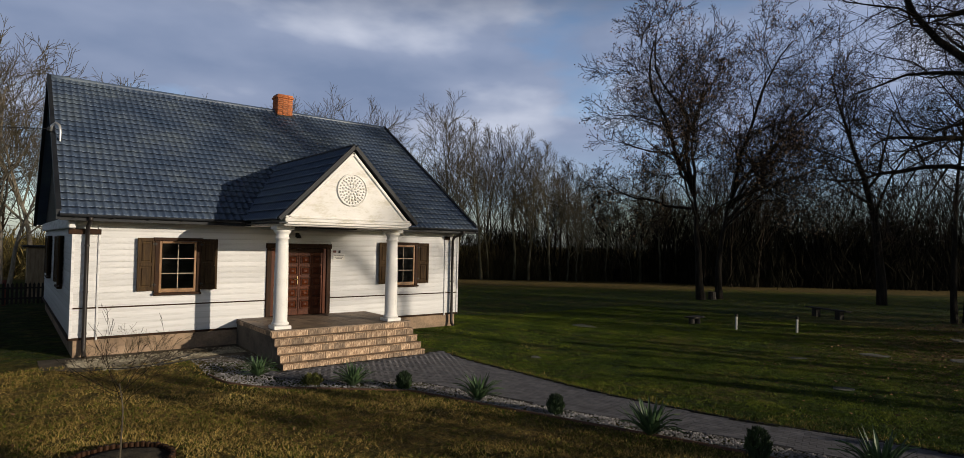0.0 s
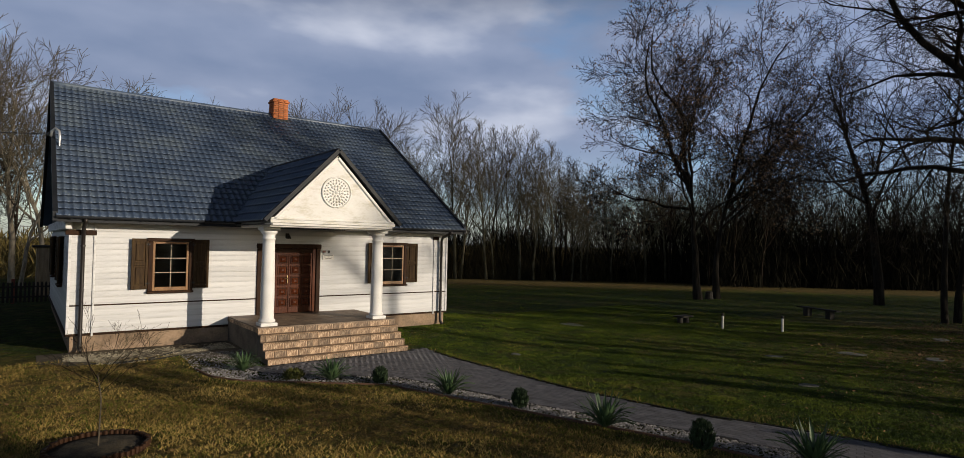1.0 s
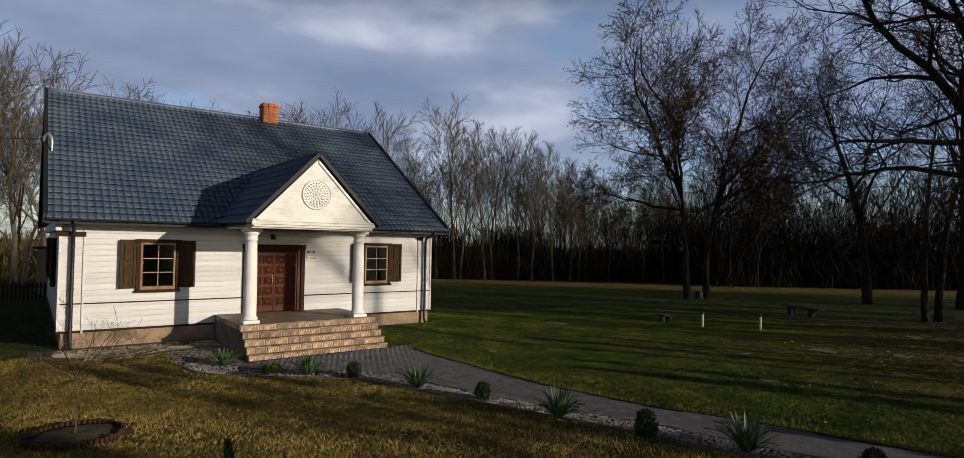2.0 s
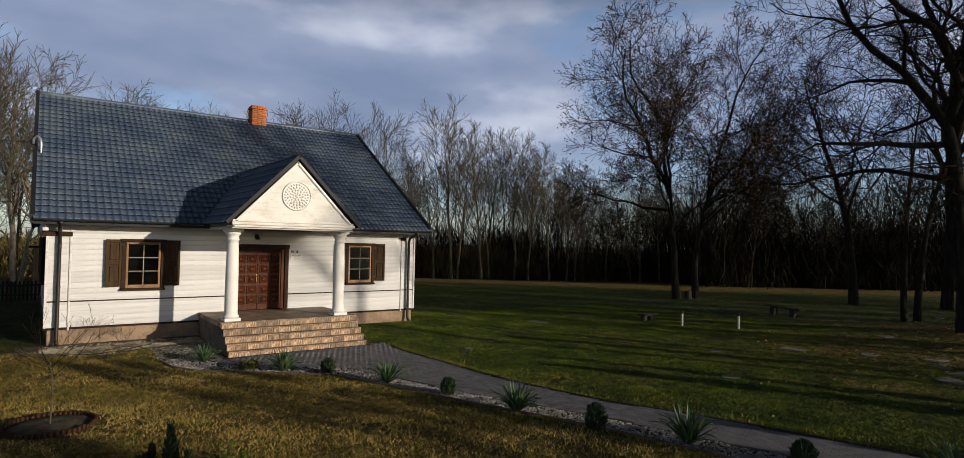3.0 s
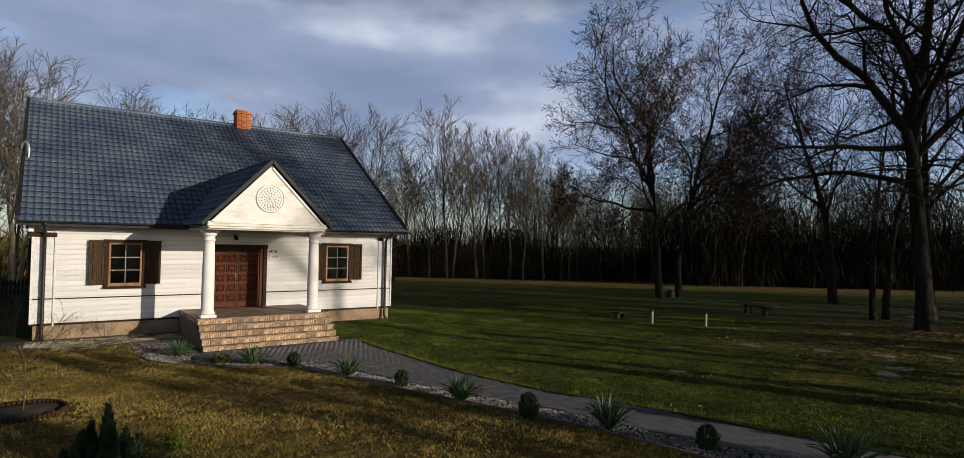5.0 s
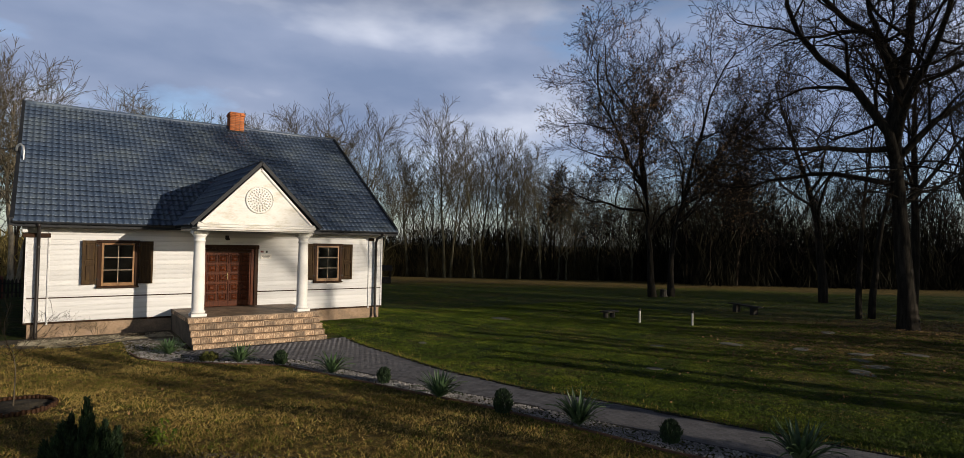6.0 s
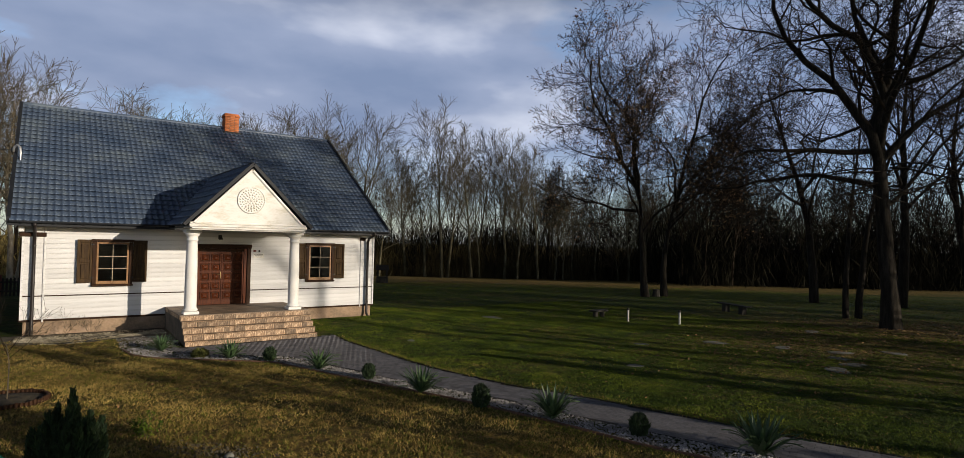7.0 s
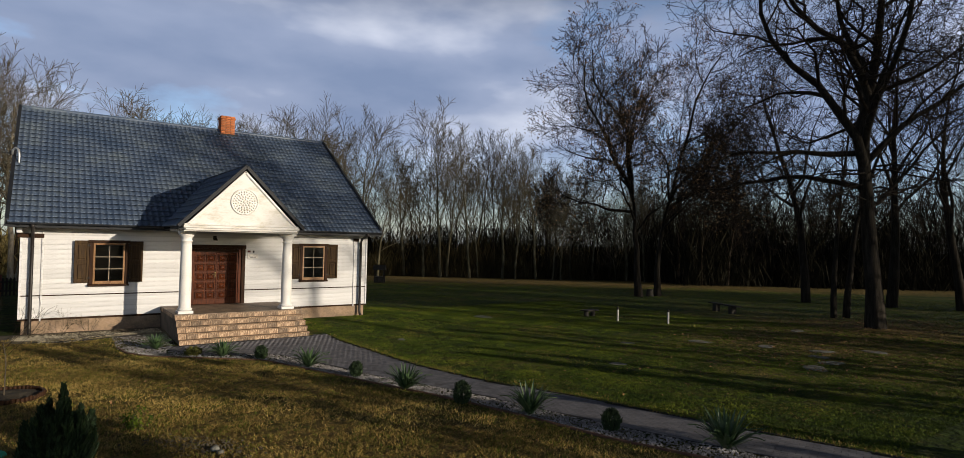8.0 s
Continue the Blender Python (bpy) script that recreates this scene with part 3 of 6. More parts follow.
part("back_slope", Geo().face_list([(ROOF_X0, by, EAVE_Z - 0.10), (ROOF_X1, by, EAVE_Z - 0.10), (ROOF_X1, RIDGE_Y + 0.004, RIDGE_Z - 0.10), (ROOF_X0, RIDGE_Y + 0.004, RIDGE_Z - 0.10), (ROOF_X0, by, EAVE_Z), (ROOF_X1, by, EAVE_Z), (ROOF_X1, RIDGE_Y + 0.004, RIDGE_Z), (ROOF_X0, RIDGE_Y + 0.004, RIDGE_Z)], [(0, 1, 2, 3), (7, 6, 5, 4), (0, 4, 5, 1), (1, 5, 6, 2), (3, 7, 4, 0), (2, 6, 7, 3)]), M_ROOF, roof)
part("ridge_cap", Geo().tube([(x, RIDGE_Y, RIDGE_Z + 0.0) for x in np.linspace(ROOF_X0 - 0.02, ROOF_X1 + 0.02, 30)], 0.085, 10), M_ROOF, roof, smooth=True)


def verge(x, y0, z0, y1, z1):
    a = np.array([[y0, z0], [y1, z1]])
    vs = []
    for dx in (-0.05, 0.05):
        for y, z in a:
            for dz in (-0.15, 0.075):
                vs.append((x + dx, y, z + dz))
    return Geo().face_list(vs, [(0, 1, 3, 2), (4, 6, 7, 5), (0, 2, 6, 4), (1, 5, 7, 3), (0, 4, 5, 1), (2, 3, 7, 6)])


for x in (ROOF_X0 - 0.02, ROOF_X1 + 0.02):
    part("verge_trim", verge(x, EAVE_Y - 0.04, EAVE_Z, RIDGE_Y, RIDGE_Z + 0.02), M_TRIM, roof)
    part("verge_trim", verge(x, by + 0.04, EAVE_Z, RIDGE_Y + 0.004, RIDGE_Z + 0.02), M_TRIM, roof)
part("soffit", box_geo(ROOF_X0 + 0.04, ROOF_X1 - 0.04, EAVE_Y + 0.06, -0.064, 3.44, 3.47), M_GABLE, house, "dark eaves soffit")


def gutter_geo(x0, x1, y, z, r=0.065):
    n = 9
    vs, fs = [], []
    for x in (x0, x1):
        for k in range(n):
            a = math.pi + math.pi * k / (n - 1)
            vs.append((x, y + r * math.cos(a), z + r * math.sin(a)))
        for k in range(n):
            a = math.pi + math.pi * k / (n - 1)
            vs.append((x, y + (r - 0.008) * math.cos(a), z + (r - 0.008) * math.sin(a)))
    m = 2 * n
    for k in range(n - 1):
        fs += [(k, k + 1, m + k + 1, m + k), (n + k + 1, n + k, m + n + k, m + n + k + 1)]
    fs += [(0, m, m + n, n), (n - 1, 2 * n - 1, m + 2 * n - 1, m + n - 1)]
    fs += [tuple(range(n)) , tuple(m + k for k in reversed(range(n)))]
    return Geo().face_list(vs, fs)


for a, b in ((ROOF_X0, 3.72), (7.60, ROOF_X1)):
    g = part("gutter", gutter_geo(a, b, EAVE_Y - 0.085, EAVE_Z - 0.025), M_TRIM, house, "dark half-round gutter")
    for x in np.arange(a + 0.3, b, 0.75):
        part("gutter_bracket", box_geo(x - 0.012, x + 0.012, EAVE_Y - 0.155, EAVE_Y - 0.02, EAVE_Z - 0.10, EAVE_Z - 0.088), M_TRIM, g)
part("fascia", box_geo(ROOF_X0, ROOF_X1, EAVE_Y - 0.012, EAVE_Y + 0.02, EAVE_Z - 0.17, EAVE_Z - 0.022), M_TRIM, house)


def drainpipe(x, foot):
    pts = [(x, EAVE_Y - 0.085, EAVE_Z - 0.08), (x, EAVE_Y - 0.07, EAVE_Z - 0.16), (x, -0.22, 3.30), (x, -0.13, 3.16), (x, -0.13, 2.2), (x, -0.13, 1.2), (x, -0.13, foot + 0.18), (x, -0.15, foot + 0.08), (x, -0.25, foot + 0.02)]
    p = part("drainpipe", Geo().tube(pts, 0.048, 12), M_PIPE, house, "dark brown round drainpipe", True)
    for z in (2.85, 1.75, 0.75):
        part("pipe_clip", Geo().tube([(x, -0.13, z - 0.02), (x, -0.13, z + 0.02)], 0.058, 12).box(x - 0.012, x + 0.012, -0.10, -0.03, z - 0.01, z + 0.01), M_PIPE, p)


drainpipe(0.27, 0.20)
drainpipe(11.05, 0.20)


def window_part(w, h, shutters, m):
    """A casement in a dark casing: sash, bars, six panes, sill, and open shutters beside it."""
    c = 0.105
    win = part("window", box_geo(-0.03, w + 0.03, -0.105, 0.06, h - 0.088, h, b=0.01), M_DARKWOOD, house, "casement window with six panes in dark casing")
    win.matrix_local = m
    for x in (0, w - c):
        part("jamb", box_geo(x, x + c, -0.085, 0.06, 0.06, h - 0.09, b=0.008), M_DARKWOOD, win)
    part("sill", box_geo(-0.02, w + 0.02, -0.14, 0.06, 0, 0.058, b=0.01), M_DARKWOOD, win)
    s = 0.058
    x0, x1, z0, z1 = c + 0.004, w - c - 0.004, 0.064, h - 0.094
    part("sash", Geo().box(x0, x0 + s, -0.055, 0.0, z0, z1, b=0.006).box(x1 - s, x1, -0.055, 0.0, z0, z1, b=0.006).box(x0 + s, x1 - s, -0.055, 0.0, z0, z0 + 0.10, b=0.006).box(x0 + s, x1 - s, -0.055, 0.0, z1 - s, z1, b=0.006), M_SASH, win, "honey-brown sash")
    gx0, gx1, gz0, gz1 = x0 + s, x1 - s, z0 + 0.10, z1 - s
    gm = (gx0 + gx1) / 2
    part("bar", box_geo(gm - 0.010, gm + 0.010, -0.045, -0.015, gz0, gz1), M_MUNTIN, win)
    zs = [gz0 + (gz1 - gz0) * k / 3 for k in range(4)]
    for z in zs[1:3]:
        part("bar", Geo().box(gx0, gm - 0.010, -0.045, -0.015, z - 0.011, z + 0.011).box(gm + 0.010, gx1, -0.045, -0.015, z - 0.011, z + 0.011), M_MUNTIN, win)
    for a, b in ((gx0, gm - 0.010), (gm + 0.010, gx1)):
        for k in range(3):
            p = part("pane", box_geo(a, b, -0.032, -0.027, zs[k] + 0.011, zs[k + 1] - 0.011), M_GLASS, win)
            p.visible_shadow = False
    sw = 0.40
    for x, mirrored in ((-sw - 0.005, False), (w + 0.005, True)):
        if not shutters:
            break
        sz0, sz1 = 0.12, h - 0.02
        g = Geo()
        g.box(x, x + 0.065, -0.075, -0.035, sz0, sz1, b=0.006).box(x + sw - 0.065, x + sw, -0.075, -0.035, sz0, sz1, b=0.006)
        zm = (sz0 + sz1) / 2
        for za, zb in ((sz0, sz0 + 0.09), (zm - 0.045, zm + 0.045), (sz1 - 0.09, sz1)):
            g.box(x + 0.065, x + sw - 0.065, -0.075, -0.035, za, zb, b=0.006)
        for za, zb in ((sz0 + 0.09, zm - 0.045), (zm + 0.045, sz1 - 0.09)):
            g.box(x + 0.065, x + sw - 0.065, -0.048, -0.038, za, zb).box(x + 0.100, x + sw - 0.100, -0.072, -0.048, za + 0.045, zb - 0.045, b=0.020)
        hx = x if mirrored else x + sw
        swing = pose(hx, -0.055, 0, 0, 0, -13 if mirrored else 11) @ pose(-hx, 0.055, 0)
        leaf_ = part("shutter", g, M_SHUTTER, win, "open brown panelled shutter")
        leaf_.matrix_local = swing
        for z in (sz0 + 0.15, sz1 - 0.15):
            part("hinge", Geo().tube([(hx, -0.09, z - 0.04), (hx, -0.09, z + 0.04)], 0.011, 6).box(hx - 0.05, hx + 0.05, -0.094, -0.086, z - 0.014, z + 0.014), M_IRON, win)
    return win


window_part(WIN_L[1] - WIN_L[0], WIN_L[3] - WIN_L[2], True, pose(WIN_L[0], 0, WIN_L[2]))
window_part(WIN_R[1] - WIN_R[0], WIN_R[3] - WIN_R[2], True, pose(WIN_R[0], 0, WIN_R[2]))
for a, b in SIDE_WINS:
    window_part(b - a, 1.48, True, pose(0.03, b, 1.6, 0, 0, -90))

# the double door
dx0, dx1, dz0, dz1 = DOOR
dw = 0.13
casing = part("door_casing", Geo().box(dx0, dx0 + dw, -0.075, 0.12, dz0, dz1 - 0.145, b=0.01).box(dx1 - dw, dx1, -0.075, 0.12, dz0, dz1 - 0.145, b=0.01).box(dx0 - 0.02, dx1 + 0.02, -0.095, 0.12, dz1 - 0.143, dz1, b=0.012), M_DARKWOOD, house, "dark brown door casing")
ij = 0.10
for a in (dx0 + dw + 0.003, dx1 - dw - ij - 0.003):
    part("door_jamb", box_geo(a, a + ij, -0.03, 0.10, dz0 + 0.01, dz1 - 0.148, b=0.006), M_DOOR, house)
part("door_head", box_geo(dx0 + dw + ij + 0.006, dx1 - dw - ij - 0.006, -0.03, 0.10, dz1 - 0.262, dz1 - 0.148, b=0.006), M_DARKWOOD, house)
lx0, lx1 = dx0 + dw + ij + 0.008, dx1 - dw - ij - 0.008
lm = (lx0 + lx1) / 2
for a, b in ((lx0, lm - 0.003), (lm + 0.003, lx1)):
    leaf = part("door_leaf", box_geo(a, b, 0.0, 0.05, dz0 + 0.01, dz1 - 0.266, b=0.004), M_DOOR, house, "varnished reddish-brown panelled door leaf")
    pw = (b - a - 0.04) / 2
    ph = (dz1 - 0.30 - dz0 - 0.17) / 5
    for c in range(2):
        for r in range(5):
            x0, z0 = a + 0.02 + c * pw + 0.022, dz0 + 0.16 + r * ph + 0.03
            x1, z1 = x0 + pw - 0.044, z0 + ph - 0.06
            xm, zm = (x0 + x1) / 2, (z0 + z1) / 2
            # a moulded frame, a dark plate as recess shade, and a raised diamond point
            e = 0.030
            part("panel_moulding", Geo().box(x0, x1, -0.022, -0.0005, z1 - e, z1, b=0.009).box(x0, x1, -0.022, -0.0005, z0, z0 + e, b=0.009).box(x0, x0 + e, -0.022, -0.0005, z0 + e, z1 - e, b=0.009).box(x1 - e, x1, -0.022, -0.0005, z0 + e, z1 - e, b=0.009), M_DOOR, leaf)
            part("panel_groove", box_geo(x0 + e, x1 - e, -0.003, -0.0005, z0 + e, z1 - e), M_DARKWOOD, leaf)
            qx, qz = (x1 - x0) / 2 - e - 0.016, (z1 - z0) / 2 - e - 0.016
            part("panel", Geo().face_list([(xm - qx, -0.004, zm - qz), (xm + qx, -0.004, zm - qz), (xm + qx, -0.004, zm + qz), (xm - qx, -0.004, zm + qz), (xm - qx * 0.35, -0.034, zm - qz * 0.35), (xm + qx * 0.35, -0.034, zm - qz * 0.35), (xm + qx * 0.35, -0.034, zm + qz * 0.35), (xm - qx * 0.35, -0.034, zm + qz * 0.35)], [(0, 1, 5, 4), (1, 2, 6, 5), (2, 3, 7, 6), (3, 0, 4, 7), (4, 5, 6, 7), (3, 2, 1, 0)]), M_DOOR, leaf)
part("meeting_strip", box_geo(lm - 0.018, lm + 0.018, -0.018, -0.001, dz0 + 0.02, dz1 - 0.27, b=0.004), M_DOOR, house)
handle = part("door_handle", Geo().box(lm - 0.055, lm - 0.028, -0.012, -0.001, 1.78, 2.02, b=0.003).tube([(lm - 0.042, -0.012, 1.93), (lm - 0.042, -0.055, 1.93), (lm - 0.06, -0.06, 1.93), (lm - 0.15, -0.06, 1.925)], 0.009, 8), M_BRASS, house, "brass lever handle")
part("threshold", box_geo(dx0 + dw, dx1 - dw, -0.10, 0.12, PORCH_Z, PORCH_Z + 0.008), M_DARKWOOD, house)

# lamp over the door, plaques beside it
lamp = part("wall_lamp", Geo().box(5.40, 5.52, -0.06, -0.03, 3.16, 3.30, b=0.01).tube([(5.46, -0.06, 3.25), (5.46, -0.14, 3.27), (5.46, -0.17, 3.23)], 0.012, 8), M_IRON, house, "small black wall lamp")
lamp_hood = part("lamp_hood", Geo().lathe([(0.02, 3.25), (0.045, 3.22), (0.075, 3.14), (0.07, 3.135)], 5.46, -0.17, 16), M_IRON, lamp)
part("red_plaque", box_geo(6.60, 6.70, -0.052, -0.035, 2.72, 2.79, b=0.002), M_RED, house, "small red enamel plaque")
part("dark_plaque", box_geo(6.78, 6.84, -0.052, -0.035, 2.71, 2.79, b=0.002), M_INK, house, "small dark plaque")
plate = part("name_plate", box_geo(6.60, 6.98, -0.052, -0.035, 2.50, 2.66, b=0.002), M_SIGN, house, "pale plate with unreadable lettering")
for k, (a, b) in enumerate(((0.03, 0.34), (0.05, 0.32), (0.09, 0.29))):
    part("lettering_bar", box_geo(6.60 + a, 6.60 + b, -0.0545, -0.0525, 2.62 - k * 0.045, 2.635 - k * 0.045), M_INK, plate)

# porch: platform, steps, columns, pediment
porch = part("porch_platform", box_geo(PORCH_X0, PORCH_X1, PORCH_Y, -0.004, 0.0, PORCH_Z - 0.03, b=0.01), M_STEPCORE, house, "rendered porch platform with tiled top")
deck = Geo()
nxd, nyd = 13, 9
for i in range(nxd):
    for j in range(nyd):
        w, d = (PORCH_X1 - PORCH_X0 + 0.04) / nxd, (-PORCH_Y + 0.0) / nyd
        x, y = PORCH_X0 - 0.02 + i * w, PORCH_Y - 0.02 + j * d
        deck.box(x + 0.004, x + w - 0.004, y + 0.004, min(y + d - 0.004, -0.006), PORCH_Z - 0.028, PORCH_Z)
tagged(part("deck_tiles", deck, M_DECK, porch, "brown floor tiles"), kind="stuff")
RISE, RUN, NSTEP = 0.168, 0.2, 5
step_objs = []
for k in range(1, NSTEP):
    y1 = PORCH_Y - RUN * (k - 1)
    y0 = PORCH_Y - RUN * k
    z1 = PORCH_Z - RISE * k
    step_objs.append(part("step", box_geo(PORCH_X0 + 0.012, PORCH_X1 - 0.012, y0 + 0.012, y1 - 0.002, -0.08, z1 - 0.012, b=0.004), M_STEPCORE, house, "tan tiled porch step"))

PROFILE = [(0.259, 0.0), (0.259, 0.085), (0.200, 0.095), (0.212, 0.125), (0.210, 0.15), (0.178, 0.175), (0.172, 0.24), (0.173, 0.8), (0.167, 1.4), (0.151, 2.12), (0.146, 2.22), (0.172, 2.235), (0.172, 2.265), (0.148, 2.28), (0.16, 2.36), (0.186, 2.385), (0.212, 2.425), (0.218, 2.46)]
COL_Y = -2.44
for cx in (4.13, 7.27):
    col = part("column", Geo().lathe([(r, PORCH_Z + h) for r, h in PROFILE[2:]], cx, COL_Y, 32), M_PLASTER, house, "round white column with moulded base and capital", True)
    part("column_base", box_geo(cx - 0.215, cx + 0.215, COL_Y - 0.215, COL_Y + 0.215, PORCH_Z + 0.001, PORCH_Z + 0.09, b=0.012), M_PLASTER, col)
    part("abacus", box_geo(cx - 0.225, cx + 0.225, COL_Y - 0.225, COL_Y + 0.225, PORCH_Z + 2.462, PORCH_Z + 2.55, b=0.012), M_PLASTER, col)
BEAM_Z = PORCH_Z + 2.552
part("porch_beam", box_geo(3.92, 7.38, PED_Y + 0.06, COL_Y + 0.20, BEAM_Z, 3.60, b=0.008), M_PLASTER, house, "white porch beam")
for x in (3.92, 7.06):
    part("porch_beam", box_geo(x, x + 0.32, COL_Y + 0.202, -0.066, BEAM_Z, 3.60, b=0.008), M_PLASTER, house)
part("porch_ceiling", box_geo(4.242, 7.058, COL_Y + 0.202, -0.066, BEAM_Z + 0.10, BEAM_Z + 0.13), M_STAINED, house, "pale boarded porch ceiling")
ped = Geo()
HB, ZB = 1.70, 3.602
az = PED_APEX - 0.13
vs = [(PED_X - HB, PED_Y, ZB), (PED_X + HB, PED_Y, ZB), (PED_X, PED_Y, az), (PED_X - HB, PED_Y + 0.12, ZB), (PED_X + HB, PED_Y + 0.12, ZB), (PED_X, PED_Y + 0.12, az)]
ped.face_list(vs, [(0, 1, 2), (5, 4, 3), (0, 3, 4, 1), (1, 4, 5, 2), (2, 5, 3, 0)])
pediment = part("pediment", ped, M_STAINED, house, "white triangular pediment with damp stains")
part("cornice", Geo().box(PED_X - HB - 0.05, PED_X + HB + 0.05, PED_Y - 0.07, PED_Y - 0.002, 3.52, 3.60, b=0.012).box(PED_X - HB - 0.03, PED_X + HB + 0.03, PED_Y - 0.045, PED_Y - 0.002, 3.605, 3.66, b=0.012).box(PED_X - HB - 0.02, PED_X + HB + 0.02, PED_Y - 0.03, PED_Y + 0.055, 3.46, 3.518, b=0.008), M_STAINED, pediment, "stained white cornice")
ang = math.atan2(az - ZB, HB)
for sgn in (-1, 1):
    L = math.hypot(HB, az - ZB)
    g = Geo().box(0, L, -0.045, -0.002, -0.07, 0.0, b=0.01)
    o = part("raking_moulding", g, M_PLASTER, pediment)
    m = Matrix.Translation((PED_X - HB, PED_Y, ZB)) @ Matrix.Rotation(-ang, 4, "Y")
    o.matrix_local = m if sgn < 0 else Matrix.Translation((PED_X, 0, 0)) @ Matrix.Scale(-1, 4, (1, 0, 0)) @ Matrix.Translation((-PED_X, 0, 0)) @ m
# round relief: a ring, and plain petals and knobs
MED = (5.63, PED_Y - 0.002, 4.38)
ring_pts = [(MED[0] + 0.40 * math.cos(a), MED[1] - 0.02, MED[2] + 0.40 * math.sin(a)) for a in np.linspace(0, 2 * np.pi, 49)]
med = part("medallion", Geo().tube(ring_pts, 0.022, 8), M_STAINED, pediment, "round plaster relief of leaves in a ring", True)
rel = Geo()
rng = np.random.default_rng(5)
for ring, cnt, size in ((0.0, 1, 0.07), (0.10, 8, 0.052), (0.175, 13, 0.052), (0.25, 18, 0.047), (0.325, 26, 0.040)):
    for k in range(cnt):
        a = 2 * math.pi * k / cnt + ring * 5
        cx, cz = MED[0] + ring * math.cos(a), MED[2] + ring * math.sin(a)
        bm = bmesh.new()
        bmesh.ops.create_icosphere(bm, subdivisions=1, radius=1)
        sx = size * rng.uniform(0.7, 1.2)
        sz = size * rng.uniform(0.5, 0.9)
        for p in bm.verts:
            q = Vector((p.co.x * sx, p.co.y * 0.06, p.co.z * sz))
            q.rotate(Euler((0, -a + rng.uniform(-0.5, 0.5), 0)))
            p.co = q + Vector((cx, MED[1] - 0.004, cz))
        rel.bm(bm)
part("relief", rel, M_STAINED, med, smooth=True)
part("medallion_disc", Geo().tube([(MED[0], MED[1] - 0.001, MED[2]), (MED[0], MED[1] - 0.012, MED[2])], 0.39, 40), M_PLASTER, med)

PR_Y0, PR_Y1, PR_HALF, PR_EZ = PED_Y - 0.10, 2.3, 1.87, 3.60
pl = math.hypot(PR_HALF, PED_APEX - PR_EZ)
pu, pz = PR_HALF / pl, (PED_APEX - PR_EZ) / pl
porch_roof = part("porch_roof", Geo().face_list([(PED_X - PR_HALF, PR_Y0, PR_EZ - 0.06), (PED_X, PR_Y0, PED_APEX - 0.06), (PED_X + PR_HALF, PR_Y0, PR_EZ - 0.06), (PED_X + PR_HALF, PR_Y0, PR_EZ - 0.01), (PED_X, PR_Y0, PED_APEX - 0.01), (PED_X - PR_HALF, PR_Y0, PR_EZ - 0.01)] + [(PED_X - PR_HALF, PR_Y1, PR_EZ - 0.06), (PED_X, PR_Y1, PED_APEX - 0.06), (PED_X + PR_HALF, PR_Y1, PR_EZ - 0.06), (PED_X + PR_HALF, PR_Y1, PR_EZ - 0.01), (PED_X, PR_Y1, PED_APEX - 0.01), (PED_X - PR_HALF, PR_Y1, PR_EZ - 0.01)], [(0, 1, 4, 5), (1, 2, 3, 4), (0, 6, 7, 1), (1, 7, 8, 2), (5, 4, 10, 11), (4, 3, 9, 10), (0, 5, 11, 6), (2, 8, 9, 3)]), M_TRIM, house, "dark gabled porch roof")
tile_sheet("roof_sheet", (PED_X - PR_HALF - 0.03, PR_Y1, PR_EZ - 0.02), (0, -1, 0), (pu, 0, pz), (-pz, 0, pu), PR_Y1 - PR_Y0, pl + 0.03, porch_roof)
tile_sheet("roof_sheet", (PED_X + PR_HALF + 0.03, PR_Y0, PR_EZ - 0.02), (0, 1, 0), (-pu, 0, pz), (pz, 0, pu), PR_Y1 - PR_Y0, pl + 0.03, porch_roof)
part("ridge_cap", Geo().tube([(PED_X, y, PED_APEX + 0.01) for y in np.linspace(PR_Y0 + 0.05, PR_Y1, 12)], 0.055, 10), M_TRIM, porch_roof, smooth=True)
for sgn in (-1, 1):
    g = Geo().box(0, pl + 0.02, -0.03, 0.05, -0.055, 0.050, b=0.006)
    o = part("verge_trim", g, M_TRIM, porch_roof)
    m = Matrix.Translation((PED_X - PR_HALF - 0.03, PR_Y0, PR_EZ - 0.03)) @ Matrix.Rotation(-math.atan2(pz, pu), 4, "Y")
    o.matrix_local = m if sgn < 0 else Matrix.Translation((PED_X, 0, 0)) @ Matrix.Scale(-1, 4, (1, 0, 0)) @ Matrix.Translation((-PED_X, 0, 0)) @ m
    x = PED_X + sgn * (PR_HALF - 0.09)
    part("porch_soffit", box_geo(x - 0.10, x + 0.10, PR_Y0 + 0.05, EAVE_Y - 0.10, PR_EZ - 0.13, PR_EZ - 0.10), M_TRIM, house)

# chimney of single bricks
CH = (6.80, 7.40, 5.72, 6.28)
chim = part("chimney", box_geo(CH[0] + 0.02, CH[1] - 0.02, CH[2] + 0.02, CH[3] - 0.02, 7.0, 8.70), M_MORTAR, house, "orange brick chimney with corbelled top")
part("chimney_flashing", Geo().box(CH[0] - 0.08, CH[1] + 0.08, CH[2] - 0.10, CH[3] + 0.10, 7.7, 7.93, b=0.02), M_TRIM, chim)
bl, bh, bw = 0.19, 0.066, 0.10
brick_me = box_geo(-bl / 2, bl / 2, -bw / 2, bw / 2, 0, bh, b=0.006).mesh("brick", M_BRICK)
zc, row = 7.92, 0
rng = np.random.default_rng(2)
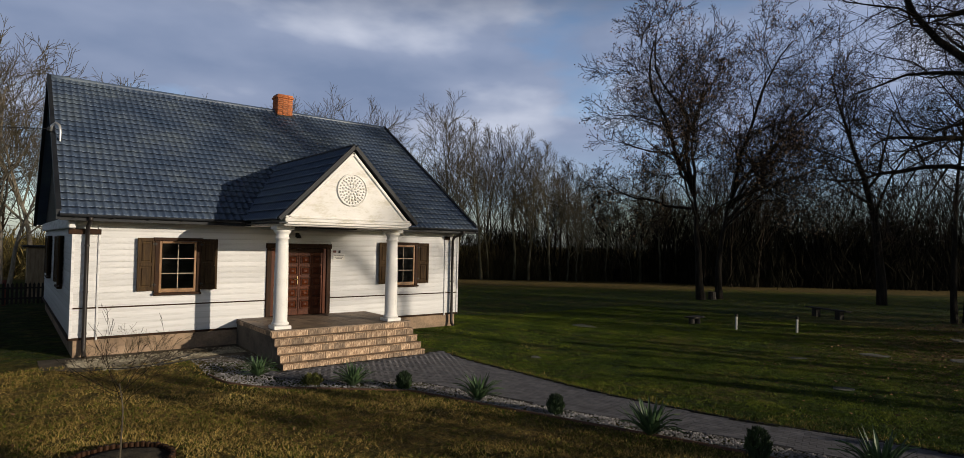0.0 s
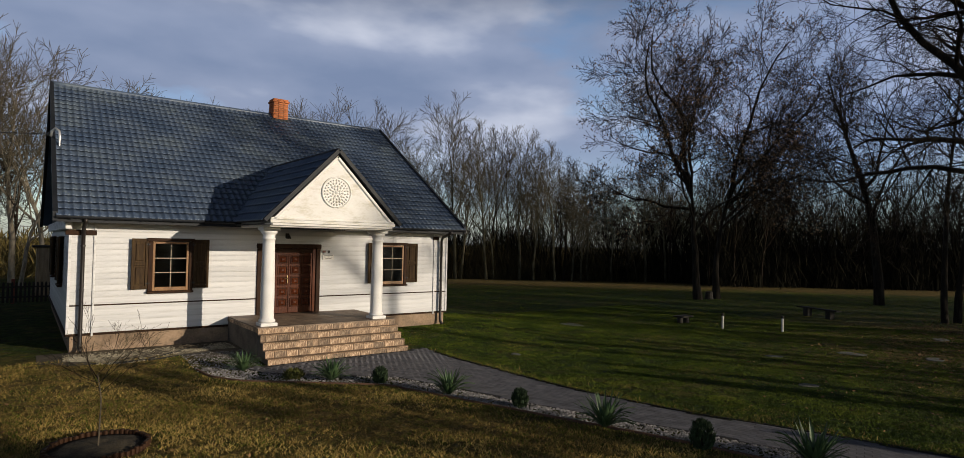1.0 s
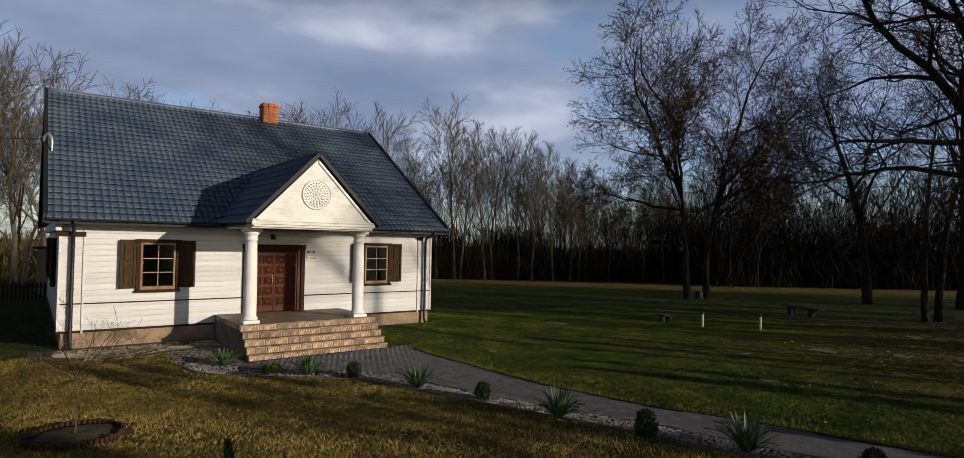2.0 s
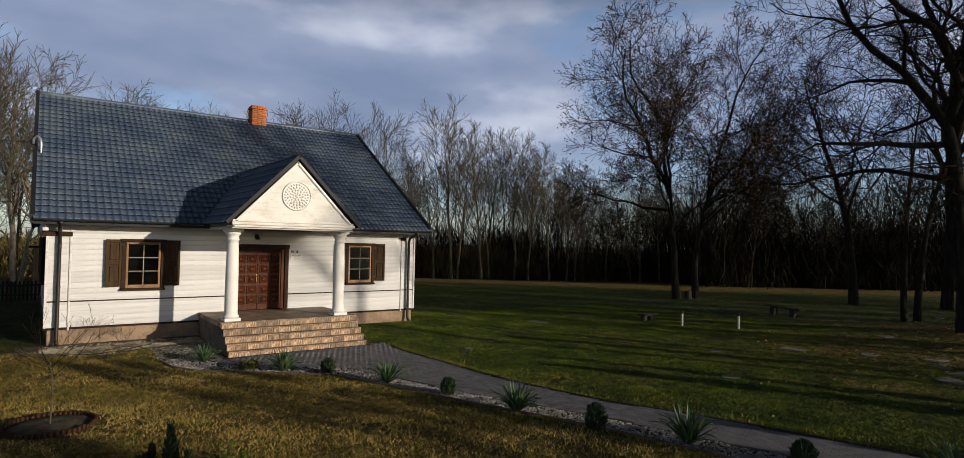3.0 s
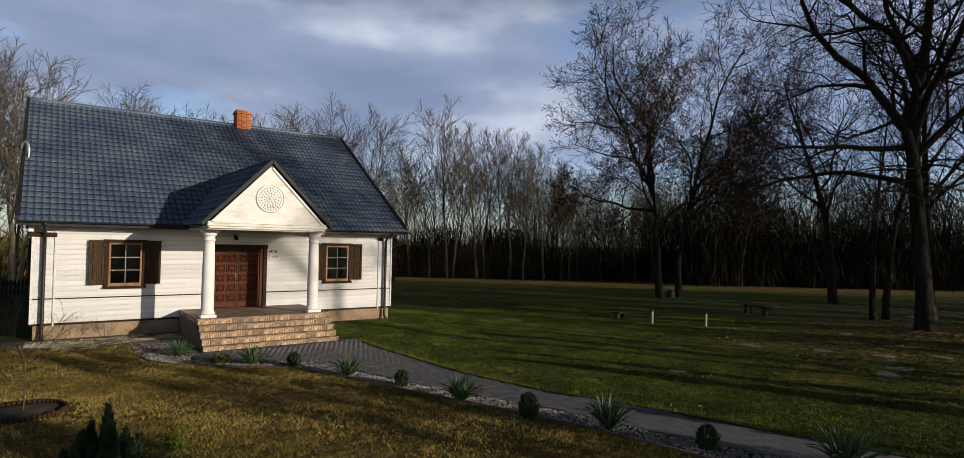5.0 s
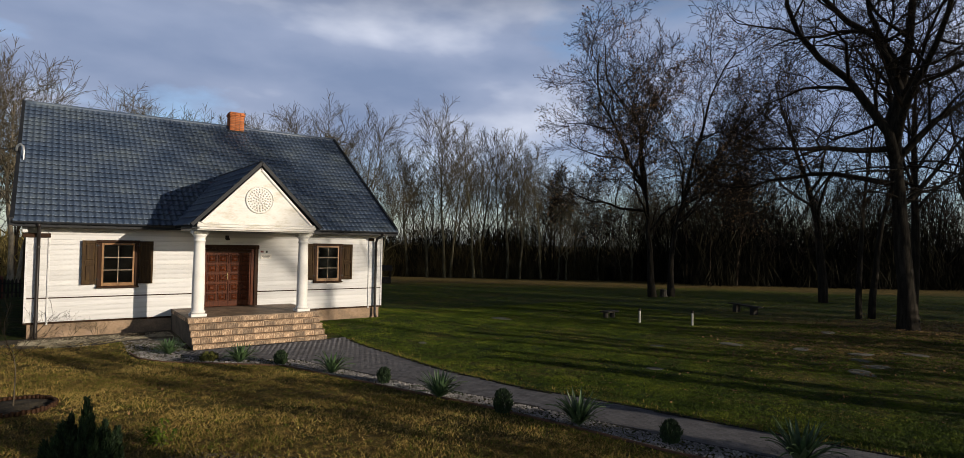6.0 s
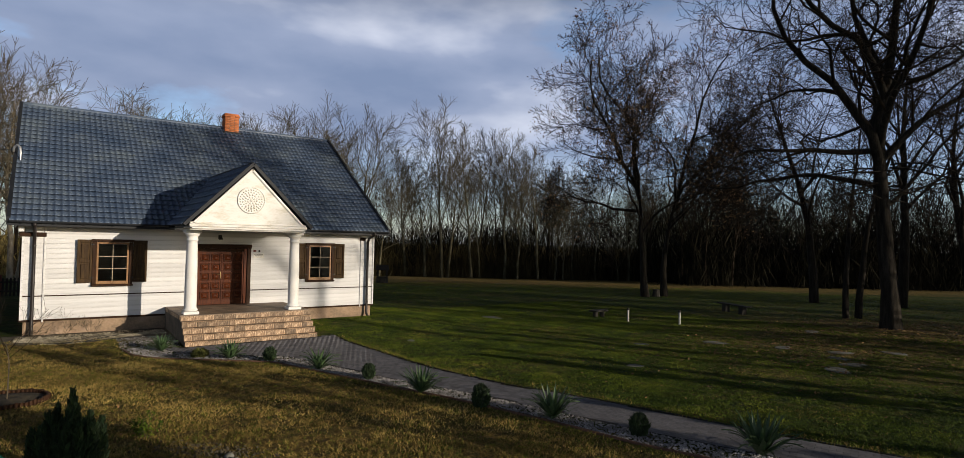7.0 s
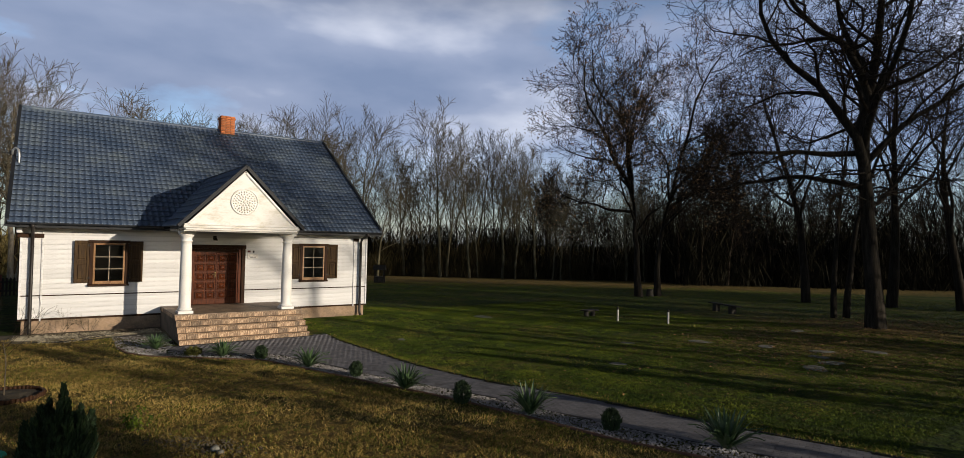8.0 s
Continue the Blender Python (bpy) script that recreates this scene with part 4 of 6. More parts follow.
while zc < 8.72:
    out = 0.035 if 8.55 < zc < 8.66 else 0.0
    x0, x1, y0, y1 = CH[0] - out, CH[1] + out, CH[2] - out, CH[3] + out
    for y in (y0 + bw / 2, y1 - bw / 2):
        for k in range(3):
            o = part("brick", brick_me, M_BRICK, chim)
            w = (x1 - x0) / 3
            o.location = (x0 + w * (k + 0.5), y + rng.uniform(-0.004, 0.004), zc)
            o.scale = (w / bl * 0.955, 1, 1)
    for x in (x0 + bw / 2, x1 - bw / 2):
        for k in range(2):
            o = part("brick", brick_me, M_BRICK, chim)
            w = (y1 - y0 - 2 * bw - 0.01) / 2
            o.location = (x + rng.uniform(-0.004, 0.004), y0 + bw + 0.005 + w * (k + 0.5), zc)
            o.rotation_euler = (0, 0, math.pi / 2)
            o.scale = (w / bl * 0.955, 1, 1)
    zc += 0.0765
    row += 1

# service mast and cable on the shaded gable
mast = [(-0.10, 2.6, 3.62), (-0.16, 2.4, 3.60), (-0.20, 2.3, 3.72), (-0.20, 2.3, 5.2), (-0.20, 2.3, 5.85), (-0.22, 2.32, 6.02), (-0.30, 2.42, 6.10), (-0.38, 2.52, 6.02), (-0.40, 2.55, 5.88)]
part("service_mast", Geo().tube(mast, 0.035, 10), M_GALV, house, "galvanised cable mast with hooked top", True)
cable = [(-0.40 - 14 * t, 2.6 + 6 * t, 5.95 + 0.9 * t - 1.2 * math.sin(math.pi * t) * 0.35) for t in np.linspace(0, 1, 14)]
part("service_cable", Geo().tube(cable, 0.014, 6), M_IRON, house, "black overhead cable")
part("insulator", Geo().lathe([(0.02, 5.86), (0.06, 5.90), (0.06, 5.98), (0.02, 6.02)], -0.42, 2.62, 10), M_IRON, house)

# ---- trees ----
UP = np.array([0, 0, 1.0])


def unit(v):
    return v / (np.linalg.norm(v) + 1e-9)


class Tree:
    """Grows a bare tree as tapered limbs: each limb is a row of points with radii and its order."""

    def __init__(self, seed, thin=0.008):
        self.r = np.random.default_rng(seed)
        self.lines, self.thin, self.tips = [], thin, []

    def limb(self, p, d, length, rad, order, plan, end=0.25):
        """plan: for each order (pieces, wobble, upward pull, children, first child at, child length, spread in degrees)."""
        n, wob, pull, kids, first, ratio, spread = plan[order]
        r = self.r
        p, d = np.array(p, float), unit(np.array(d, float))
        pts, dirs = [p], [d]
        for i in range(n):
            d = unit(d + r.normal(0, wob, 3) + UP * pull)
            p = p + d * length / n
            pts.append(p)
            dirs.append(d)
        rads = np.maximum(rad * (1 - (1 - end) * np.linspace(0, 1, n + 1) ** 0.9), self.thin)
        self.lines.append((np.array(pts), rads, order))
        if order + 1 >= len(plan):
            self.tips.append(pts[-1])
            return
        turn = r.uniform(0, 2 * np.pi)
        for k in range(kids):
            f = first + (1 - first) * (k + r.uniform(0.2, 0.9)) / kids
            i = min(int(f * n), n - 1)
            t = f * n - i
            q = pts[i] * (1 - t) + pts[i + 1] * t
            ax = dirs[i + 1]
            side = unit(np.cross(ax, unit(r.normal(0, 1, 3))))
            turn += 2.4 + r.uniform(-0.5, 0.5)
            b1 = unit(np.cross(ax, UP + 0.01))
            b2 = np.cross(ax, b1)
            side = np.cos(turn) * b1 + np.sin(turn) * b2
            a = radians(spread * r.uniform(0.7, 1.25))
            cd = ax * np.cos(a) + side * np.sin(a)
            cl = length * ratio * (1.15 - 0.55 * (f - first) / (1.001 - first)) * r.uniform(0.88, 1.12)
            cr = (rads[i] * (1 - t) + rads[i + 1] * t) * r.uniform(0.5, 0.68)
            self.limb(q, cd, cl, cr, order + 1, plan, end)

    def arrays(self, orders, sides=(9, 6, 4, 3, 3, 3)):
        V, F, k = [], [], 0
        for P, R, o in self.lines:
            if o not in orders:
                continue
            n = sides[o]
            T = np.gradient(P, axis=0)
            T /= np.linalg.norm(T, axis=1)[:, None] + 1e-9
            A = np.cross(T, np.array([0.3, 0.9, 0.1]) if abs(T[0][1]) < 0.8 else np.array([1.0, 0.1, 0.2]))
            A /= np.linalg.norm(A, axis=1)[:, None] + 1e-9
            B = np.cross(T, A)
            a = np.arange(n) * 2 * np.pi / n
            ring = P[:, None] + R[:, None, None] * (np.cos(a)[None, :, None] * A[:, None] + np.sin(a)[None, :, None] * B[:, None])
            m = len(P)
            i = np.arange(n)
            for j in range(m - 1):
                F.append(np.stack([k + j * n + i, k + j * n + (i + 1) % n, k + (j + 1) * n + (i + 1) % n, k + (j + 1) * n + i], 1))
            V.append(ring.reshape(-1, 3))
            k += m * n
        return np.concatenate(V), np.concatenate(F)


def tree_thing(t, label, bark, twig, at, rz=0.0, scale=1.0, group="", leaves=0, leaf_size=0.09, category="tree"):
    ob = thing("bare_tree", label, category, group)
    V, F = t.arrays((0, 1))
    part("trunk", raw_mesh("trunk", V, F, bark, True), bark, ob)
    V, F = t.arrays((2, 3, 4, 5))
    part("crown", raw_mesh("crown", V, F, twig), twig, ob)
    if leaves:
        tips = np.array(t.tips)
        r = t.r
        c = tips[r.integers(0, len(tips), leaves)] + r.normal(0, 0.12, (leaves, 3))
        part("dry_leaves", scatter_leaves("dry_leaves", c, leaf_size, r, M_DRYLEAF), M_DRYLEAF, ob, "remaining brown seed clusters")
    ob.matrix_basis = pose(*at, 0, 0, rz) @ Matrix.Scale(scale, 4)
    return ob


def scatter_leaves(name, c, size, r, mat, flat=False, slim=0.5, upright=0.0):
    """Small bent leaves, each of two triangles, at the places c."""
    n = len(c)
    d1 = r.normal(0, 1, (n, 3))
    if flat:
        d1[:, 2] *= 0.15
    d1[:, 2] += upright * np.sign(d1[:, 2])
    d1 /= np.linalg.norm(d1, axis=1)[:, None]
    d2 = np.cross(d1, r.normal(0, 1, (n, 3)) * (np.array([0.2, 0.2, 1]) if flat else 1))
    d2 /= np.linalg.norm(d2, axis=1)[:, None] + 1e-9
    s = size * r.uniform(0.5, 1.3, (n, 1))
    up = np.cross(d1, d2) * s * 0.2
    V = np.stack([c - d1 * s, c + d2 * s * slim + up * slim, c + d1 * s, c - d2 * s * slim + up * slim], 1).reshape(-1, 3)
    k = np.arange(n)[:, None] * 4
    F = np.concatenate([k + [0, 1, 2], k + [0, 2, 3]])
    return raw_mesh(name, V, F, mat)


def ground_at(x, y, sink=0.05):
    return (x, y, gz(x, y) - sink)


RIGHT, AHEAD = np.array([0.79, -0.61, 0]), np.array([0.61, 0.79, 0])

# the double-stemmed tree in the field
PLAN_BIG = [(9, 0.10, 0.06, 0, 0.3, 0.5, 45), (10, 0.21, 0.07, 9, 0.22, 0.48, 50), (6, 0.28, 0.07, 7, 0.2, 0.52, 48), (4, 0.26, 0.07, 5, 0.2, 0.55, 45), (2, 0.25, 0.06, 4, 0.15, 0.6, 45), (1, 0.2, 0.02, 0, 0, 0, 0)]
t = Tree(11, 0.011)
base_l, base_r = np.array([33.55, 3.8, gz(33.55, 3.8) - 0.1]), np.array([35.25, 3.55, gz(35.25, 3.55) - 0.1])


def stem(t, base, dirs, length, rad, n=9, wob=0.05):
    """A leading stem that follows the given directions; returns points and radii."""
    p, pts = np.array(base, float), [np.array(base, float)]
    for i in range(n):
        f = i / (n - 1) * (len(dirs) - 1)
        k = min(int(f), len(dirs) - 2)
        d = unit(np.array(dirs[k]) * (1 - f + k) + np.array(dirs[k + 1]) * (f - k) + t.r.normal(0, wob, 3))
        p = p + d * length / n
        pts.append(p)
    rads = rad * (1 - 0.75 * np.linspace(0, 1, n + 1))
    rads[0] *= 1.25
    t.lines.append((np.array(pts), rads, 0))
    return pts, rads


def boughs(t, pts, rads, start, count, length, plan, spread=55, flat=1.0, bias=None):
    n = len(pts) - 1
    turn = t.r.uniform(0, 6)
    for k in range(count):
        f = start + (1 - start) * (k + t.r.uniform(0.1, 0.9)) / count
        i = min(int(f * n), n - 1)
        q = pts[i] + (pts[i + 1] - pts[i]) * (f * n - i)
        turn += 2.4 + t.r.uniform(-0.4, 0.4)
        a = radians(spread * t.r.uniform(0.75, 1.2)) * (1.15 - 0.5 * f)
        h = np.array([np.cos(turn), np.sin(turn), 0])
        if bias is not None:
            h = unit(h + bias)
        d = UP * np.cos(a) * flat + h * np.sin(a)
        t.limb(q, d, length * (1.2 - 0.55 * f) * t.r.uniform(0.8, 1.15), rads[i] * t.r.uniform(0.45, 0.62), 1, plan)


def limbs(t, pts, plan, specs):
    """Main limbs from a stem: (height along it from 0 to 1, sideways, up, ahead, length, radius)."""
    n = len(pts) - 1
    for f, a, b, c, length, rad in specs:
        i = min(int(f * n), n - 1)
        q = pts[i] + (pts[i + 1] - pts[i]) * (f * n - i)
        t.limb(q, a * RIGHT + b * UP + c * AHEAD, length, rad, 1, plan)


pts, rads = stem(t, base_l, [-0.06 * RIGHT + UP, -0.02 * RIGHT + UP, -0.08 * RIGHT + UP], 7.4, 0.27, 7)
limbs(t, pts, PLAN_BIG, ((1.0, -0.22, 1, 0.1, 10.2, 0.16), (1.0, 0.14, 1, -0.2, 10.8, 0.16), (0.97, -0.55, 0.85, 0.2, 7.4, 0.12), (0.92, -0.3, 0.8, -0.6, 8.0, 0.12), (0.90, 0.25, 0.8, 0.6, 8.2, 0.12), (0.80, -1.0, 0.45, 0.0, 6.6, 0.11), (0.72, -0.7, 0.55, -0.6, 6.2, 0.09), (0.60, 0.75, 0.95, -0.15, 7.0, 0.10)))
pts, rads = stem(t, base_r, [-0.02 * RIGHT + UP, 0.10 * RIGHT + UP, 0.30 * RIGHT + UP], 6.8, 0.25, 7)
limbs(t, pts, PLAN_BIG, ((1.0, 0.30, 1, 0.0, 10.0, 0.15), (1.0, -0.08, 1, 0.2, 10.6, 0.15), (0.95, 0.60, 0.80, -0.1, 8.0, 0.12), (0.92, 0.4, 0.8, -0.6, 8.0, 0.11), (0.88, 0.5, 0.7, 0.6, 8.0, 0.11), (0.78, 1.0, 0.5, 0.1, 7.2, 0.10), (0.70, 0.55, 0.75, -0.45, 6.6, 0.09)))
tree_thing(t, "tall double-stemmed bare tree with brown seed clusters in the field", M_BARK, M_TWIG, (0, 0, 0), leaves=13000, leaf_size=0.075)

# the great tree near the bench, with one level bough and drooping lower twigs
PLAN_OAK = [(9, 0.1, 0.06, 0, 0.3, 0.5, 45), (8, 0.18, 0.05, 9, 0.15, 0.46, 55), (5, 0.30, 0.05, 6, 0.15, 0.55, 50), (4, 0.28, 0.03, 4, 0.15, 0.55, 48), (2, 0.28, 0.0, 4, 0.15, 0.6, 45), (1, 0.2, 0, 0, 0, 0, 0)]
t = Tree(23, 0.008)
base = np.array([26.9, -13.1, gz(26.9, -13.1) - 0.1])
pts, rads = stem(t, base, [-0.04 * RIGHT + UP, -0.07 * RIGHT + UP, -0.07 * RIGHT + UP, 0.24 * RIGHT + UP, 0.05 * RIGHT + UP, UP], 16.0, 0.32, 10, 0.03)
limbs(t, pts, PLAN_OAK, ((0.40, -0.44, 0.90, 0.05, 10.5, 0.20), (0.50, 0.36, 0.90, 0.0, 9.5, 0.18), (0.41, 0.72, 0.55, 0.1, 8.0, 0.15), (0.44, -0.2, 0.75, -0.55, 9.0, 0.16), (0.47, 0.1, 0.7, 0.6, 9.0, 0.16), (0.62, -0.35, 0.8, 0.3, 7.5, 0.13), (0.30, 0.95, 0.16, 0.2, 6.5, 0.10)))
PLAN_LEVEL = [PLAN_OAK[0], (9, 0.19, 0.0, 9, 0.3, 0.5, 58)] + PLAN_OAK[2:]
limbs(t, pts, PLAN_LEVEL, ((0.44, -1.0, 0.04, 0.1, 6.0, 0.13), (0.35, -0.95, -0.22, 0.12, 6.8, 0.12)))
boughs(t, pts, rads, 0.48, 6, 6.0, PLAN_OAK, 60)
PLAN_DROOP = [(9, 0.1, 0.06, 0, 0.3, 0.5, 45), (8, 0.16, -0.06, 7, 0.2, 0.42, 50), (5, 0.24, -0.07, 4, 0.2, 0.5, 50), (4, 0.28, 0.10, 3, 0.2, 0.55, 45), (3, 0.25, 0.15, 0, 0, 0, 0)]
for k in range(12):
    h = unit(-RIGHT * (1.3 if k < 7 else -1.0) + AHEAD * t.r.uniform(-0.9, 0.9))
    t.limb(pts[1] + UP * t.r.uniform(1.8, 5.0), h + UP * 0.3, t.r.uniform(2.4, 4.6), t.r.uniform(0.028, 0.048), 1, PLAN_DROOP)
tree_thing(t, "massive dark-barked bare tree with drooping lower branches", M_BARK, M_TWIG, (0, 0, 0))

# single trees standing round it
PLAN_MID = [(9, 0.07, 0.05, 11, 0.28, 0.42, 52), (6, 0.2, 0.1, 6, 0.2, 0.52, 48), (4, 0.24, 0.06, 5, 0.2, 0.55, 45), (3, 0.25, 0.04, 4, 0.15, 0.6, 45), (2, 0.2, 0.0, 0, 0, 0, 0)]
PLAN_SLIM = [(10, 0.06, 0.05, 12, 0.4, 0.26, 45), (5, 0.2, 0.12, 6, 0.2, 0.5, 45), (4, 0.22, 0.06, 4, 0.2, 0.55, 45), (3, 0.2, 0.03, 0, 0, 0, 0)]


def grown(seed, plan, height, rad, thin=0.010, lean=(0, 0)):
    t = Tree(seed, thin)
    t.limb((0, 0, 0), (lean[0], lean[1], 1), height, rad, 0, plan, 0.12)
    return t


for seed, plan, h, rad, x, y, lab in ((31, PLAN_MID, 14.5, 0.30, 40.4, -4.1, "dark bare tree with spreading crown"), (32, PLAN_SLIM, 11.0, 0.15, 31.15, -9.75, "slim bare tree in a pair"), (33, PLAN_SLIM, 11.5, 0.17, 31.75, -10.05, "slim bare tree in a pair"), (34, PLAN_MID, 15.5, 0.33, 42.2, -8.3, "thick dark bare tree behind the great tree"), (35, PLAN_MID, 14.0, 0.27, 43.5, -11.4, "leaning dark bare tree at the meadow's edge")):
    tree_thing(grown(seed, plan, h, rad), lab, M_BARK, M_TWIG, ground_at(x, y), 0, 1)

# woodland edge: five kinds, copied along the far side of the field and behind the house
PLAN_WOOD = [(10, 0.05, 0.05, 14, 0.30, 0.44, 33), (6, 0.12, 0.14, 9, 0.15, 0.45, 38), (3, 0.18, 0.09, 7, 0.15, 0.54, 38), (1, 0.16, 0.05, 0, 0, 0, 0)]
PLAN_WIDE = [(8, 0.07, 0.05, 12, 0.28, 0.58, 40), (7, 0.14, 0.13, 9, 0.15, 0.44, 40), (3, 0.18, 0.09, 7, 0.15, 0.56, 38), (1, 0.16, 0.05, 0, 0, 0, 0)]
wrng = np.random.default_rng(77)
PLAN_POLE = [(10, 0.05, 0.05, 13, 0.32, 0.34, 30), (5, 0.14, 0.14, 6, 0.2, 0.50, 34), (3, 0.2, 0.1, 5, 0.15, 0.55, 38), (1, 0.2, 0.05, 0, 0, 0, 0)]
PLAN_TALL = [(10, 0.04, 0.05, 18, 0.58, 0.24, 55), (5, 0.18, 0.14, 8, 0.2, 0.52, 44), (3, 0.22, 0.08, 5, 0.15, 0.6, 44), (1, 0.2, 0.05, 0, 0, 0, 0)]
POLES = [grown(111 + k, PLAN_POLE, 18, 0.16 + 0.03 * k, 0.020) for k in range(4)]
TALLS = [grown(121 + k, PLAN_TALL, 20, 0.30, 0.022) for k in range(3)]
FOREST = [grown(101, PLAN_WOOD, 18, 0.24, 0.0175), grown(102, PLAN_WIDE, 17, 0.26, 0.0175), grown(103, PLAN_WIDE, 15, 0.29, 0.0175), grown(104, PLAN_WIDE, 16, 0.27, 0.0175), grown(105, PLAN_WOOD, 16, 0.20, 0.0175)]


def top_of(t):
    return max(float(P[:, 2].max()) for P, R, o in t.lines)


TOP = [top_of(k) for k in FOREST]


def wood_height(w):
    """The wood is tall behind the house and drops towards the sunward side."""
    return float(np.interp(w, [-20, 0, 8, 16, 60], [24.0, 24.0, 20.0, 16.5, 15.5]))


edge_sites = []
for k, w in enumerate(np.concatenate([np.arange(-34, 14, 2.2), np.arange(14, 36, 2.4)])):
    c = np.array([48, 43.5, 0]) + RIGHT * (w + wrng.uniform(-0.9, 0.9)) + AHEAD * wrng.uniform(-3, 6)
    edge_sites.append((c[0], c[1], wood_height(w) * (wrng.uniform(0.86, 1.06) if k % 4 else wrng.uniform(0.5, 0.7))))
left_sites = [(-1.5, 36, 19.0), (0.6, 41, 18.5), (-4.5, 33, 17.5), (-7.0, 38, 19), (-3.0, 44, 19), (2.9, 45, 17), (-1.0, 31, 15), (-10, 42, 19), (6.9, 43, 20.0), (9.0, 44, 20.6), (13.6, 45, 21.0), (15.8, 46, 22.0), (17.6, 47, 21.4), (11.4, 48, 20.0), (27.3, 44, 19.5), (24.5, 47, 17.2)]
made = {}
for k, (x, y, hgt) in enumerate(edge_sites + left_sites):
    kind = int(wrng.integers(0, 5))
    left = k >= len(edge_sites)
    if left:
        kind = (2, 0, 3, 1, 4)[k % 5]
    m = pose(x, y, gz(x, y) - 0.05, 0, 0, wrng.uniform(0, 360)) @ Matrix.Scale(hgt / TOP[kind], 4)
    key = (kind, left)
    if key not in made:
        made[key] = tree_thing(FOREST[kind], "tall pale-barked bare tree behind the house, sunlit tone in its colour" if left else "tall bare tree at the edge of the wood", M_PALEBARK if left else M_EDGEBARK, M_PALETWIG, (0, 0, 0), group="trees behind the house" if left else "trees along the wood's edge")
        made[key].matrix_basis = m
    else:
        copy_thing(made[key], m)


def wood_mass(name, sites, label, bark, orders=(0, 1, 2, 3), kinds=FOREST):
    """Many trees joined into one mass."""
    src = [k.arrays(orders, (5, 3, 3, 3)) for k in kinds]
    tops = [top_of(k) for k in kinds]
    Vs, Fs, off = [], [], 0
    for x, y, hgt in sites:
        kind = int(wrng.integers(0, len(src)))
        V, F = src[kind]
        a = wrng.uniform(0, 2 * np.pi)
        R = np.array([[np.cos(a), -np.sin(a), 0], [np.sin(a), np.cos(a), 0], [0, 0, 1]])
        Vs.append(V @ R.T * (hgt / tops[kind]) + np.array([x, y, gz(x, y) - 0.1]))
        Fs.append(F + off)
        off += len(V)
    return tagged(new(name, raw_mesh(name, np.concatenate(Vs), np.concatenate(Fs), bark)), label, "woods", kind="stuff")


sites = []
for k in range(72):
    w = wrng.uniform(-38, 5) if k < 16 else wrng.uniform(5, 68)
    c = np.array([48, 43.5, 0]) + RIGHT * w + AHEAD * (6 + 40 * wrng.uniform(0, 1) ** 1.3)
    sites.append((c[0], c[1], wood_height(w) * wrng.uniform(0.75, 1.0)))
for k in range(26):
    c = np.array([48, 43.5, 0]) + RIGHT * wrng.uniform(22, 75) + AHEAD * wrng.uniform(-20, 10)
    sites.append((c[0], c[1], wrng.uniform(12, 17)))
for k in range(18):
    sites.append((wrng.uniform(-26, 3), wrng.uniform(46, 80), wrng.uniform(14, 20)))
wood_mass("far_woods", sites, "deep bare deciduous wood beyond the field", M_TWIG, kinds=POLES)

# unseen trees on the sunny side, placed behind the viewer to shade the lawn
SX, SY = SUN.x / math.hypot(SUN.x, SUN.y), SUN.y / math.hypot(SUN.x, SUN.y)
sites = []
for k in range(12):
    u, s = wrng.uniform(25, 45), wrng.uniform(42, 75)
    sites.append((u * -SY + s * SX, u * SX + s * SY, wrng.uniform(14, 20)))
for k in range(11):
    u, s = wrng.uniform(26, 45), wrng.uniform(38, 60)
    sites.append((u * -SY + s * SX, u * SX + s * SY, wrng.uniform(13, 18)))
for u, s, hgt in ((19.5, 45, 16), (20.6, 52, 18), (22.2, 48, 16), (19.9, 43, 18), (24.0, 42, 18), (26.8, 41, 18), (21.8, 55, 21), (28.5, 39, 17)):
    sites.append((u * -SY + s * SX, u * SX + s * SY, hgt))
for k in range(26):
    u, s = wrng.uniform(64, 96), wrng.uniform(28, 60)
    sites.append((u * -SY + s * SX, u * SX + s * SY, wrng.uniform(14, 19)))
wood_mass("sunward_woods", sites, "unseen bare trees that shade the lawn from its sunny side", M_TWIG, (0, 1, 2))
# a near row of unseen slender trees, added so their stems stripe the lawn
sites = []
for u, s, hgt in ((10.6, 29, 14), (11.9, 33, 13), (13.2, 30, 15), (14.1, 35, 14), (15.6, 29, 13), (16.8, 32, 15), (18.3, 30, 14), (19.7, 34, 15), (21.4, 31, 14), (23.1, 33, 15), (24.6, 35, 14), (26.3, 33, 15), (28.6, 35, 15), (31.0, 36, 16), (33.5, 36, 15), (36.5, 38, 16)):
    sites.append((u * -SY + s * SX, u * SX + s * SY, hgt))
wood_mass("slender_trees", sites, "unseen slender bare trees that stripe the lawn with shadow", M_TWIG, (0, 1), POLES)
# unseen tall trees, added for shade on the roof and streaks on the grass
sites = []
for u, s, hgt in ((-19, 55, 20), (-14, 60, 21), (-10, 54, 20), (-6.5, 61, 20.5), (8.8, 58, 21.5), (13.4, 56, 22), (15.5, 47, 19), (17.2, 52, 20)):
    sites.append((u * -SY + s * SX, u * SX + s * SY, hgt))
wood_mass("roadside_trees", sites, "unseen tall bare trees whose high crowns shade roof and lawn", M_TWIG, kinds=TALLS)


